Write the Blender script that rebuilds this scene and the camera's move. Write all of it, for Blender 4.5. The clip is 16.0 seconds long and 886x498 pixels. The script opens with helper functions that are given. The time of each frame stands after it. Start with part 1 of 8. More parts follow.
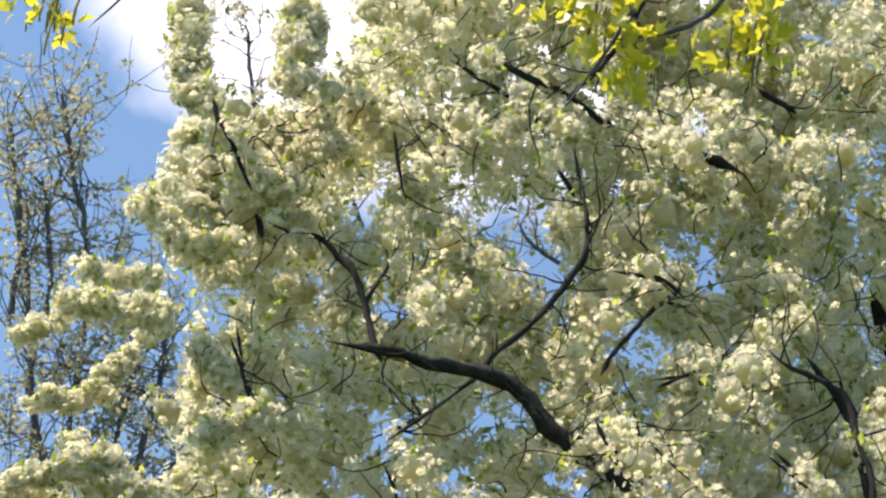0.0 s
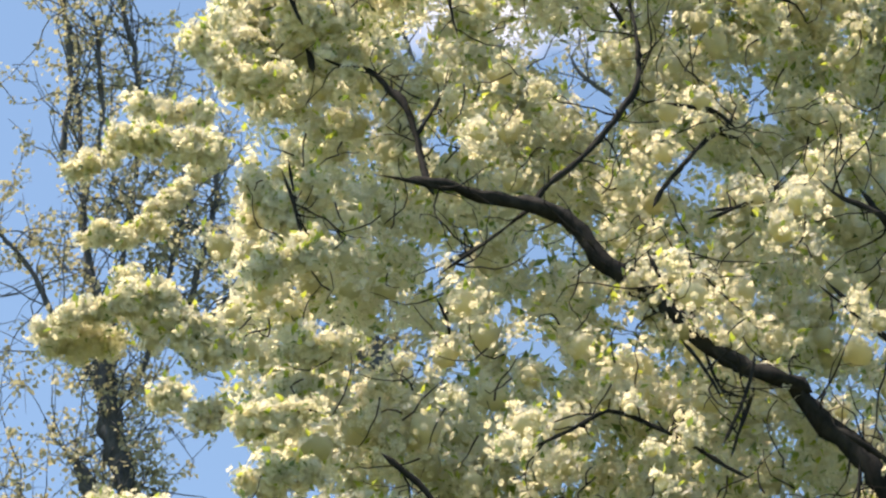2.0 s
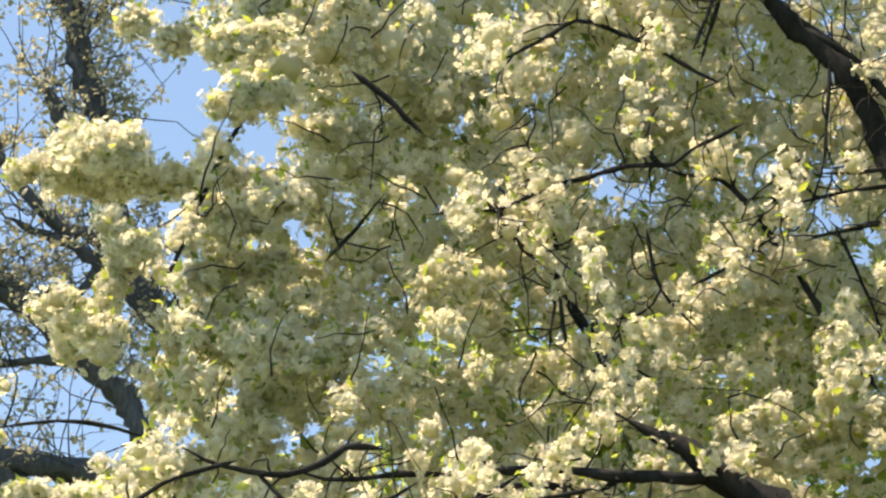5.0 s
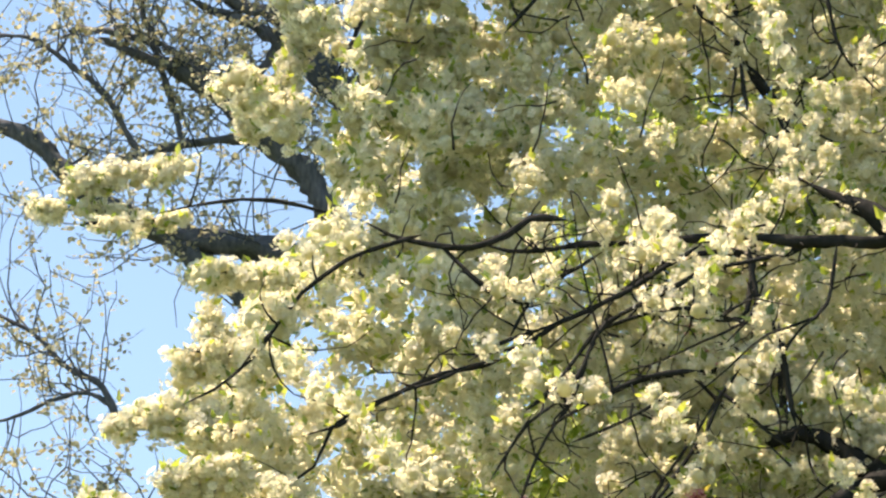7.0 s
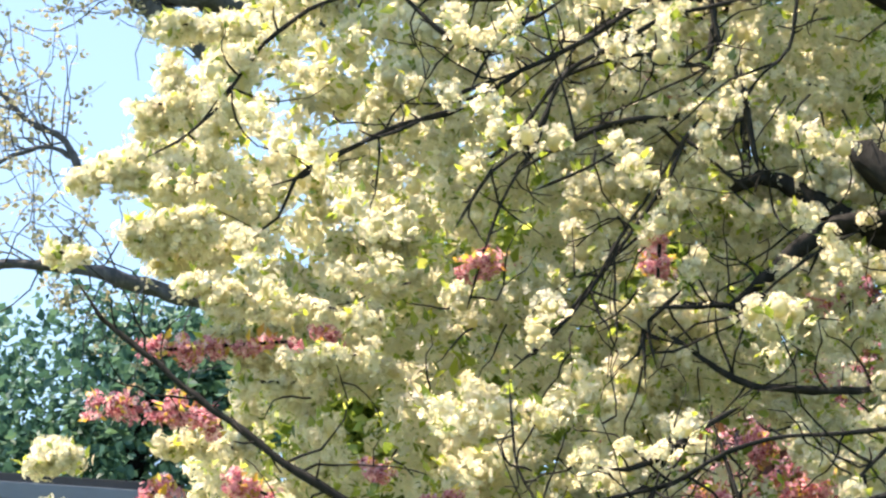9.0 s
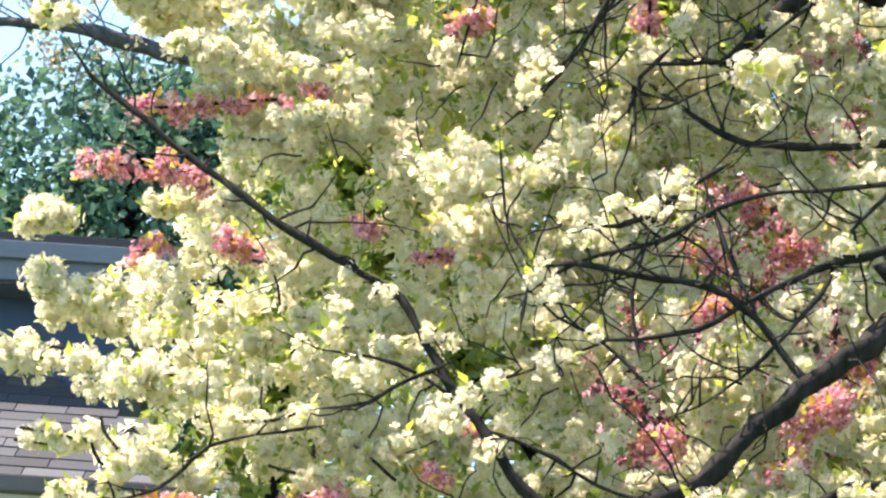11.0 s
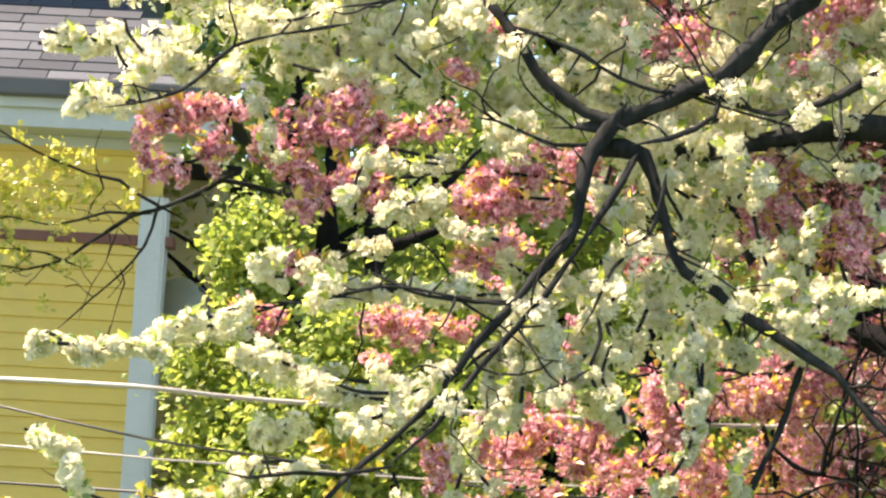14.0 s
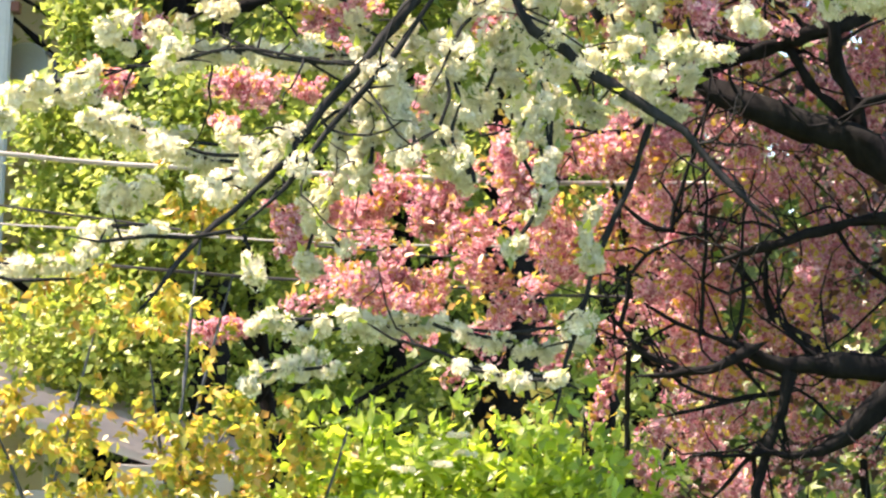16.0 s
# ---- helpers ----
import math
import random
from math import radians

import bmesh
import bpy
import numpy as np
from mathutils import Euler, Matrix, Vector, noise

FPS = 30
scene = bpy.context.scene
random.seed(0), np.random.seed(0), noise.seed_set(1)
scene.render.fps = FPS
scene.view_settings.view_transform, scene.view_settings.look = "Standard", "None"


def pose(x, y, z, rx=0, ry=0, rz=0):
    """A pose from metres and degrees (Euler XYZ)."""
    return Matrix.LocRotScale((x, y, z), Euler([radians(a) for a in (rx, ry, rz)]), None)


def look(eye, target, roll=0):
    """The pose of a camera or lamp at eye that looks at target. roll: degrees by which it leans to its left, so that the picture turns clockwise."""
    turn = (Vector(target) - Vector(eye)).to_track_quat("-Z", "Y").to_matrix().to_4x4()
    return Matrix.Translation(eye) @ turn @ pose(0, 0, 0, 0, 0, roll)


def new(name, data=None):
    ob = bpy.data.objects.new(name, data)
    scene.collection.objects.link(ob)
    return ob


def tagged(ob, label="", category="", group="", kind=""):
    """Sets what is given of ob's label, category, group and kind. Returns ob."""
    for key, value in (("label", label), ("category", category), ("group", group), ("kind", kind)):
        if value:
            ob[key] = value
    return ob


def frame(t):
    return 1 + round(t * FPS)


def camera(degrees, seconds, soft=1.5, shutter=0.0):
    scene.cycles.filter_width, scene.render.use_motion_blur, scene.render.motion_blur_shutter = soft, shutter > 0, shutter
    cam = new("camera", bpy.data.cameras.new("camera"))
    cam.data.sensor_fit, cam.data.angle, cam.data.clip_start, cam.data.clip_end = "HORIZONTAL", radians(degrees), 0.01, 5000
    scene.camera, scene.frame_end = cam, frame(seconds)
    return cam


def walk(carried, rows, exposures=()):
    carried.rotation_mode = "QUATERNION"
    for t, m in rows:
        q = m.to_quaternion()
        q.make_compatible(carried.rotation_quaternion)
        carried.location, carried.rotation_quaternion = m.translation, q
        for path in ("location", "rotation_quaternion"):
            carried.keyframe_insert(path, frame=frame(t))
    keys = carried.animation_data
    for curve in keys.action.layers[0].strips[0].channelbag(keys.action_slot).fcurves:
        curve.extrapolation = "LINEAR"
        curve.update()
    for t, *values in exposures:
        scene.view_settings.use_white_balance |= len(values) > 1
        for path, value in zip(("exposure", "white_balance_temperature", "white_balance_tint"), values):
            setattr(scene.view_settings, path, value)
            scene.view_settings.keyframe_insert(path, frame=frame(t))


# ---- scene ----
# The camera is hand-held at one standing place and tilts down through the trees.
cam = camera(14.0, 16.0, 2.4)
EYE = (0.0, 0.0, 1.6)
TURNS = (  # seconds, degrees to the left, degrees up, lean
    (0, 2.341, 35.472, 8.919),
    (0.5, 2.292, 34.630, 9.015),
    (1, 2.788, 34.267, 8.739),
    (1.5, 3.400, 33.798, 8.875),
    (2, 2.828, 32.727, 8.808),
    (2.5, 1.742, 31.784, 8.157),
    (3, 0.909, 31.237, 7.605),
    (3.5, 0.523, 30.403, 7.172),
    (4, 0.565, 29.152, 6.586),
    (4.2, 0.613, 28.603, 6.417),
    (6.3, 3.386, 24.301, 5.526),
    (6.5, 3.651, 23.916, 5.509),
    (7, 4.122, 22.837, 5.715),
    (7.5, 4.231, 21.506, 5.745),
    (8, 3.911, 20.332, 5.672),
    (8.2, 3.833, 20.042, 5.121),
    (10.3, 2.576, 16.667, 4.587),
    (10.5, 2.560, 16.236, 4.596),
    (11, 2.639, 15.096, 4.339),
    (11.5, 2.861, 13.896, 4.024),
    (12, 2.973, 12.682, 3.972),
    (12.5, 3.024, 11.633, 3.796),
    (13, 3.054, 10.699, 3.734),
    (13.5, 2.888, 9.640, 3.574),
    (14, 2.593, 8.682, 3.359),
    (14.5, 2.141, 7.806, 2.886),
    (15, 1.484, 6.768, 2.458),
    (15.5, 0.719, 5.752, 2.378),
    (16, 0.001, 5.001, 2.292),
)


def aim(yaw, pitch, lean):
    a, b = radians(yaw), radians(pitch)
    way = Vector((-math.sin(a) * math.cos(b), math.cos(a) * math.cos(b), math.sin(b)))
    return look(EYE, Vector(EYE) + 2 * way, lean)


EXPOSURES = ((0.0, 1.42, 6850, 20), (2.0, 1.53, 7300, 21), (4.0, 1.68, 7700, 22), (7.0, 1.86, 7750, 22), (11.0, 2.4, 7150, 23), (13.0, 2.24, 7400, 21), (14.5, 2.58, 7700, 24), (16.0, 2.62, 7300, 26))
walk(cam, [(t, aim(yaw, pitch, lean)) for t, yaw, pitch, lean in TURNS], EXPOSURES)

# ---- light ----
SUN_LEFT, SUN_UP = 92.0, 61.0
to_sun = Vector((-math.sin(radians(SUN_LEFT)) * math.cos(radians(SUN_UP)), math.cos(radians(SUN_LEFT)) * math.cos(radians(SUN_UP)), math.sin(radians(SUN_UP))))
sun = new("sun", bpy.data.lights.new("sun", "SUN"))
sun.data.energy, sun.data.angle, sun.data.color = 3.25, radians(0.53), (1.0, 0.92, 0.79)
sun.matrix_world = look((0, 0, 40), Vector((0, 0, 40)) - to_sun)

world = bpy.data.worlds.new("sky")
scene.world = world
world.use_nodes = True
wt = world.node_tree
wt.nodes.clear()


def wnode(kind, **values):
    n = wt.nodes.new(kind)
    for key, value in values.items():
        n.inputs[key].default_value = value
    return n


sky = wt.nodes.new("ShaderNodeTexSky")
sky.sky_type, sky.sun_disc = "NISHITA", False
sky.sun_elevation, sky.sun_rotation = radians(SUN_UP), radians(-SUN_LEFT)
sky.air_density, sky.dust_density, sky.ozone_density = 0.9, 0.1, 0.7
coord = wt.nodes.new("ShaderNodeTexCoord")
puff = wnode("ShaderNodeTexNoise", Scale=5.5, Detail=6.0, Roughness=0.55)
wt.links.new(coord.outputs["Generated"], puff.inputs["Vector"])
bank = wt.nodes.new("ShaderNodeVectorMath")
bank.operation = "DOT_PRODUCT"
bank.inputs[1].default_value = Vector((-0.05, 0.719, 0.695)).normalized()
wt.links.new(coord.outputs["Generated"], bank.inputs[0])
near_bank = wnode("ShaderNodeMapRange")
near_bank.inputs["From Min"].default_value, near_bank.inputs["From Max"].default_value = 0.9880, 0.9945
near_bank.inputs["To Min"].default_value, near_bank.inputs["To Max"].default_value = -0.16, 0.22
wt.links.new(bank.outputs["Value"], near_bank.inputs["Value"])
total = wt.nodes.new("ShaderNodeMath")
wt.links.new(puff.outputs["Fac"], total.inputs[0])
wt.links.new(near_bank.outputs["Result"], total.inputs[1])
cover = wnode("ShaderNodeMapRange")
cover.inputs["From Min"].default_value, cover.inputs["From Max"].default_value = 0.5, 0.7
wt.links.new(total.outputs["Value"], cover.inputs["Value"])
blend = wt.nodes.new("ShaderNodeMix")
blend.data_type = "RGBA"
blend.inputs["B"].default_value = (6.6, 6.8, 7.6, 1)
wt.links.new(cover.outputs["Result"], blend.inputs["Factor"])
hue = wt.nodes.new("ShaderNodeMix")
hue.data_type, hue.blend_type = "RGBA", "MULTIPLY"
hue.inputs["Factor"].default_value, hue.inputs["B"].default_value = 1.0, (0.82, 0.96, 0.92, 1)
wt.links.new(sky.outputs["Color"], hue.inputs["A"])
wt.links.new(hue.outputs["Result"], blend.inputs["A"])
glow = wnode("ShaderNodeBackground", Strength=0.093)
wt.links.new(blend.outputs["Result"], glow.inputs["Color"])
wt.links.new(glow.outputs["Background"], wt.nodes.new("ShaderNodeOutputWorld").inputs["Surface"])

# ---- materials ----


class Look:
    """A node material put together in a few calls."""

    def __init__(self, name):
        self.mat = bpy.data.materials.new(name)
        self.mat.use_nodes = True
        self.tree = self.mat.node_tree
        self.tree.nodes.clear()
        self.out = self.tree.nodes.new("ShaderNodeOutputMaterial")

    def node(self, kind, **values):
        n = self.tree.nodes.new(kind)
        for key, value in values.items():
            n.inputs[key].default_value = value
        return n

    def link(self, a, b):
        self.tree.links.new(a, b)

    def noise(self, scale, detail=4.0, stretch=(1, 1, 1), rough=0.6):
        spot, shift = self.node("ShaderNodeTexCoord"), self.node("ShaderNodeMapping", Scale=stretch)
        n = self.node("ShaderNodeTexNoise", Scale=scale, Detail=detail, Roughness=rough)
        self.link(spot.outputs["Object"], shift.inputs["Vector"])
        self.link(shift.outputs["Vector"], n.inputs["Vector"])
        return n.outputs["Fac"]

    def ramp(self, fac, *stops):
        n = self.node("ShaderNodeValToRGB")
        band = n.color_ramp
        while len(band.elements) < len(stops):
            band.elements.new(0.5)
        for e, (at, c) in zip(band.elements, stops):
            e.position, e.color = at, (*c, 1)
        self.link(fac, n.inputs["Fac"])
        return n.outputs["Color"]

    def mix(self, fac, a, b, mode="MIX"):
        n = self.node("ShaderNodeMix")
        n.data_type, n.blend_type = "RGBA", mode
        for value, key in ((fac, "Factor"), (a, "A"), (b, "B")):
            if isinstance(value, (int, float)):
                n.inputs[key].default_value = value
            elif isinstance(value, tuple):
                n.inputs[key].default_value = (*value, 1)
            else:
                self.link(value, n.inputs[key])
        return n.outputs["Result"]

    def bump(self, height, strength, distance=0.01):
        n = self.node("ShaderNodeBump", Strength=strength, Distance=distance)
        self.link(height, n.inputs["Height"])
        return n.outputs["Normal"]

    def solid(self, colour, rough=0.7, normal=None, metal=0.0):
        n = self.node("ShaderNodeBsdfPrincipled", Roughness=rough, Metallic=metal)
        if isinstance(colour, tuple):
            n.inputs["Base Color"].default_value = (*colour, 1)
        else:
            self.link(colour, n.inputs["Base Color"])
        if normal:
            self.link(normal, n.inputs["Normal"])
        self.link(n.outputs["BSDF"], self.out.inputs["Surface"])
        return self.mat

    def thin(self, colour, through_colour, share, gloss=0.06):
        """A leaf or petal: some light goes through it."""
        d, t = self.node("ShaderNodeBsdfDiffuse"), self.node("ShaderNodeBsdfTranslucent")
        g = self.node("ShaderNodeBsdfGlossy", Roughness=0.45)
        self.link(colour, d.inputs["Color"])
        self.link(through_colour, t.inputs["Color"])
        a, b = self.node("ShaderNodeMixShader", Fac=share), self.node("ShaderNodeMixShader", Fac=gloss)
        self.link(d.outputs[0], a.inputs[1])
        self.link(t.outputs[0], a.inputs[2])
        self.link(a.outputs[0], b.inputs[1])
        self.link(g.outputs[0], b.inputs[2])
        self.link(b.outputs[0], self.out.inputs["Surface"])
        return self.mat

    def island(self):
        return self.node("ShaderNodeNewGeometry").outputs["Random Per Island"]


def foliage(name, stops, share, gloss=0.06, lighten=1.25, tint=(1.0, 1.0, 0.82)):
    m = Look(name)
    base = m.ramp(m.island(), *stops)
    patch = m.noise(2.3, 3.0)
    tone = m.mix(0.55, base, m.ramp(patch, (0.3, (0.62, 0.64, 0.6)), (0.7, (1.0, 1.0, 1.0))), "MULTIPLY")
    glow_through = m.mix(1.0, tone, tuple(lighten * c for c in tint), "MULTIPLY")
    return m.thin(tone, glow_through, share, gloss)


white_petal = foliage("white petal", ((0.0, (0.76, 0.735, 0.615)), (0.5, (0.80, 0.78, 0.695)), (0.93, (0.84, 0.825, 0.77)), (1.0, (0.82, 0.73, 0.67))), 0.6, 0.02, 1.15, (1.0, 0.975, 0.755))
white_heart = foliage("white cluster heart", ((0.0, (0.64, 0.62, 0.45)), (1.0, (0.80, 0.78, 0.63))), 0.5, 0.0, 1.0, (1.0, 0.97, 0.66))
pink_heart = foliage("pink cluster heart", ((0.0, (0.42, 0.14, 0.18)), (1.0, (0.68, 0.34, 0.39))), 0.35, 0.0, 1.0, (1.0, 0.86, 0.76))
pink_petal = foliage("pink petal", ((0.0, (0.40, 0.09, 0.16)), (0.3, (0.76, 0.33, 0.43)), (0.7, (0.90, 0.56, 0.63)), (1.0, (0.94, 0.78, 0.81))), 0.5, 0.02, 1.06, (1.0, 0.84, 0.85))
apple_leaf = foliage("young apple leaf", ((0.0, (0.12, 0.19, 0.04)), (0.5, (0.30, 0.39, 0.06)), (1.0, (0.50, 0.56, 0.10))), 0.55)
bronze_leaf = foliage("bronze leaf", ((0.0, (0.46, 0.24, 0.06)), (0.5, (0.64, 0.48, 0.08)), (1.0, (0.66, 0.62, 0.16))), 0.55)
# Near-black purple stands in for shade deep in the pink crown.
shade_leaf = foliage("dark purple leaf", ((0.0, (0.03, 0.012, 0.014)), (0.6, (0.08, 0.03, 0.03)), (1.0, (0.22, 0.10, 0.04))), 0.4)
bud_leaf = foliage("bud leaf", ((0.0, (0.34, 0.31, 0.20)), (0.5, (0.48, 0.45, 0.31)), (1.0, (0.60, 0.57, 0.45))), 0.5, 0.02, 1.0)
dark_leaf = foliage("dark green leaf", ((0.0, (0.034, 0.10, 0.09)), (0.6, (0.08, 0.19, 0.155)), (1.0, (0.15, 0.29, 0.19))), 0.3, 0.015)
wood_leaf = foliage("wood leaf", ((0.0, (0.13, 0.21, 0.04)), (0.5, (0.32, 0.41, 0.08)), (1.0, (0.52, 0.56, 0.15))), 0.58, 0.04, 1.2)
far_leaf = foliage("far wood leaf", ((0.0, (0.07, 0.11, 0.03)), (0.6, (0.17, 0.24, 0.06)), (1.0, (0.34, 0.40, 0.10))), 0.45)
yellow_leaf = foliage("yellow leaf", ((0.0, (0.20, 0.29, 0.04)), (0.4, (0.46, 0.45, 0.06)), (0.8, (0.64, 0.46, 0.07)), (1.0, (0.54, 0.27, 0.07))), 0.55, 0.05, 1.2)
lime_leaf = foliage("lime leaf", ((0.0, (0.15, 0.26, 0.03)), (0.5, (0.34, 0.48, 0.05)), (1.0, (0.52, 0.60, 0.09))), 0.58, 0.05, 1.3, (1.0, 1.0, 0.6))
oak_leaf = foliage("young oak leaf", ((0.0, (0.45, 0.45, 0.03)), (0.5, (0.60, 0.56, 0.04)), (1.0, (0.66, 0.60, 0.08))), 0.55)
catkin_skin = foliage("catkin", ((0.0, (0.16, 0.13, 0.05)), (1.0, (0.30, 0.26, 0.10))), 0.2)
sapling_leaf = foliage("sapling leaf", ((0.0, (0.30, 0.32, 0.05)), (0.5, (0.46, 0.46, 0.08)), (1.0, (0.56, 0.50, 0.12))), 0.5)


def bark(name, dark, light, mossy=0.35):
    m = Look(name)
    grain = m.noise(26.0, 6.0, (1, 1, 0.35))
    moss = m.noise(3.1, 4.0)
    tone = m.mix(m.ramp(moss, (0.5, (0, 0, 0)), (0.8, (mossy, mossy, mossy))), m.ramp(grain, (0.3, dark), (0.72, light)), (0.05, 0.055, 0.035))
    made = m.solid(tone, 0.9, m.bump(grain, 0.9, 0.010))
    made.node_tree.nodes["Principled BSDF"].inputs["Specular IOR Level"].default_value = 0.08
    return made


apple_bark = bark("apple bark", (0.010, 0.011, 0.011), (0.032, 0.032, 0.031), 0.15)
grey_bark = bark("grey bark", (0.050, 0.057, 0.070), (0.125, 0.134, 0.150))
dark_bark = bark("dark bark", (0.006, 0.006, 0.007), (0.018, 0.017, 0.017), 0.06)


def paint(name, colour, worn, rough=0.55, scale=4.0):
    m = Look(name)
    blotch, fine = m.noise(scale, 5.0), m.noise(60.0, 3.0, (0.25, 1, 1))
    tone = m.mix(m.ramp(blotch, (0.35, (0, 0, 0)), (0.8, (0.7, 0.7, 0.7))), colour, worn)
    tone = m.mix(0.25, tone, m.ramp(fine, (0.3, (0.75, 0.75, 0.75)), (0.7, (1, 1, 1))), "MULTIPLY")
    return m.solid(tone, rough, m.bump(fine, 0.15, 0.002))


yellow_paint = paint("yellow house paint", (0.62, 0.43, 0.085), (0.50, 0.37, 0.10))
wing_paint = paint("grey-tan wing paint", (0.76, 0.70, 0.48), (0.66, 0.61, 0.42))
white_paint = paint("white trim paint", (0.47, 0.50, 0.52), (0.38, 0.41, 0.43))
grey_paint = paint("grey fascia paint", (0.11, 0.15, 0.21), (0.08, 0.115, 0.165))
navy_paint = paint("dark blue wall paint", (0.012, 0.052, 0.14), (0.02, 0.06, 0.14))
brown_paint = paint("brown trim paint", (0.13, 0.035, 0.022), (0.18, 0.07, 0.04))
dark_metal = paint("dark gutter", (0.05, 0.05, 0.055), (0.09, 0.09, 0.09), 0.4)
dish_grey = paint("grey dish", (0.30, 0.33, 0.33), (0.24, 0.27, 0.27), 0.5)
concrete = paint("grey boards", (0.38, 0.34, 0.31), (0.28, 0.26, 0.24), 0.8)
cable_skin = paint("weathered cable", (0.42, 0.40, 0.37), (0.2, 0.19, 0.18), 0.5, 9.0)
black_cable = paint("black cable", (0.02, 0.02, 0.02), (0.05, 0.05, 0.05), 0.5)


def shingle_look():
    m = Look("grey asphalt shingle")
    pick = m.node("ShaderNodeObjectInfo").outputs["Random"]
    grit, stain_shade = m.noise(140.0, 2.0), m.noise(1.7, 4.0)
    tone = m.ramp(pick, (0.0, (0.036, 0.042, 0.053)), (0.5, (0.056, 0.065, 0.080)), (1.0, (0.098, 0.110, 0.130)))
    # broad noise: roof stain, and dappled tree shade put into the colour
    tone = m.mix(0.5, tone, m.ramp(stain_shade, (0.3, (0.6, 0.6, 0.62)), (0.7, (1, 1, 1))), "MULTIPLY")
    return m.solid(m.mix(0.4, tone, m.ramp(grit, (0.3, (0.5, 0.5, 0.5)), (0.7, (1, 1, 1))), "MULTIPLY"), 0.95, m.bump(grit, 0.4, 0.003))


shingle = shingle_look()


def lawn_look():
    m = Look("lawn")
    coarse, fine = m.noise(0.35, 5.0), m.noise(30.0, 4.0)
    tone = m.mix(0.5, m.ramp(coarse, (0.3, (0.05, 0.09, 0.025)), (0.7, (0.10, 0.14, 0.04))), m.ramp(fine, (0.3, (0.03, 0.05, 0.015)), (0.7, (0.12, 0.17, 0.05))))
    return m.solid(tone, 0.95, m.bump(fine, 0.8, 0.03))


lawn = lawn_look()

# ---- building helpers ----


def part(name, data, material, parent, label=""):
    """A mesh object under a thing or a part; bmesh or mesh data in world places."""
    if isinstance(data, bmesh.types.BMesh):
        me = bpy.data.meshes.new(name)
        data.to_mesh(me)
        data.free()
    else:
        me = data
    if material and not me.materials:
        me.materials.append(material)
    ob = new(name, me)
    if parent:
        ob.parent = parent
        # a thing stands at its base; its parts are modelled in place
        ob.matrix_parent_inverse = Matrix.Translation(-parent.location) if parent.parent is None else Matrix.Identity(4)
    return tagged(ob, label)


def thing(name, at, label, category, group="", kind=""):
    ob = new(name)
    ob.location = at
    ob.empty_display_size = 0.2
    return tagged(ob, label, category, group, kind)


def box(bm, lo, hi, bevel=0.0):
    m = Matrix.LocRotScale([(a + b) / 2 for a, b in zip(lo, hi)], None, [b - a for a, b in zip(lo, hi)])
    made = bmesh.ops.create_cube(bm, size=1.0, matrix=m)
    if bevel:
        edges = list({e for v in made["verts"] for e in v.link_edges})
        bmesh.ops.bevel(bm, geom=edges, offset=bevel, segments=2, affect="EDGES", profile=0.6)
    return bm


def boxed(lo, hi, bevel=0.004):
    return box(bmesh.new(), lo, hi, bevel)


def smooth_line(points, step):
    """A smooth line through control points with radius, as an array of x, y, z, r."""
    p = np.array(points, float)
    p = np.vstack([2 * p[0] - p[1], p, 2 * p[-1] - p[-2]])
    rows = []
    for a, b, c, d in zip(p[:-3], p[1:-2], p[2:-1], p[3:]):
        n = max(1, int(np.linalg.norm((c - b)[:3]) / step))
        s = (np.arange(n) / n)[:, None]
        rows.append(0.5 * (2 * b + (c - a) * s + (2 * a - 5 * b + 4 * c - d) * s**2 + (3 * b - a - 3 * c + d) * s**3))
    rows.append(p[-2:-1])
    line = np.vstack(rows)
    line[:, 3] = np.maximum(line[:, 3], 0.0015)
    return line


def tube(line, sides=7, rough=0.12, seed=0):
    """Points and faces of a round, slightly knobbly limb along a line."""
    rng = np.random.default_rng(seed)
    n = len(line)
    way = np.gradient(line[:, :3], axis=0)
    way /= np.linalg.norm(way, axis=1)[:, None] + 1e-9
    side = np.cross(way, (0.13, 0.97, 0.21))
    side /= np.linalg.norm(side, axis=1)[:, None] + 1e-9
    other = np.cross(way, side)
    a = np.arange(sides) * 2 * np.pi / sides
    r = line[:, 3, None] * (1 + rough * rng.standard_normal((n, sides)))
    v = line[:, None, :3] + r[..., None] * (np.cos(a)[None, :, None] * side[:, None] + np.sin(a)[None, :, None] * other[:, None])
    i, j = np.meshgrid(np.arange(n - 1), np.arange(sides), indexing="ij")
    k = (j + 1) % sides
    f = np.stack([i * sides + j, i * sides + k, (i + 1) * sides + k, (i + 1) * sides + j], -1).reshape(-1, 4)
    return v.reshape(-1, 3), f


def mesh_of(name, verts, faces, materials, which=None, smooth=False):
    """A mesh from arrays of points and equal-sided faces."""
    me = bpy.data.meshes.new(name)
    sides = faces.shape[1]
    me.vertices.add(len(verts))
    me.vertices.foreach_set("co", np.ascontiguousarray(verts, np.float32).ravel())
    me.loops.add(faces.size)
    me.loops.foreach_set("vertex_index", np.ascontiguousarray(faces, np.int32).ravel())
    me.polygons.add(len(faces))
    me.polygons.foreach_set("loop_start", np.arange(0, faces.size, sides, dtype=np.int32))
    for m in materials:
        me.materials.append(m)
    if which is not None:
        me.polygons.foreach_set("material_index", np.ascontiguousarray(which, np.int32))
    if smooth:
        me.polygons.foreach_set("use_smooth", np.ones(len(faces), bool))
    me.update(calc_edges=True)
    return me


def joined(pieces):
    verts, faces, base = [], [], 0
    for v, f in pieces:
        verts.append(v)
        faces.append(f + base)
        base += len(v)
    return np.vstack(verts), np.vstack(faces)


LINES = {}  # the limbs of each tree, for the twigs and clusters that grow on them


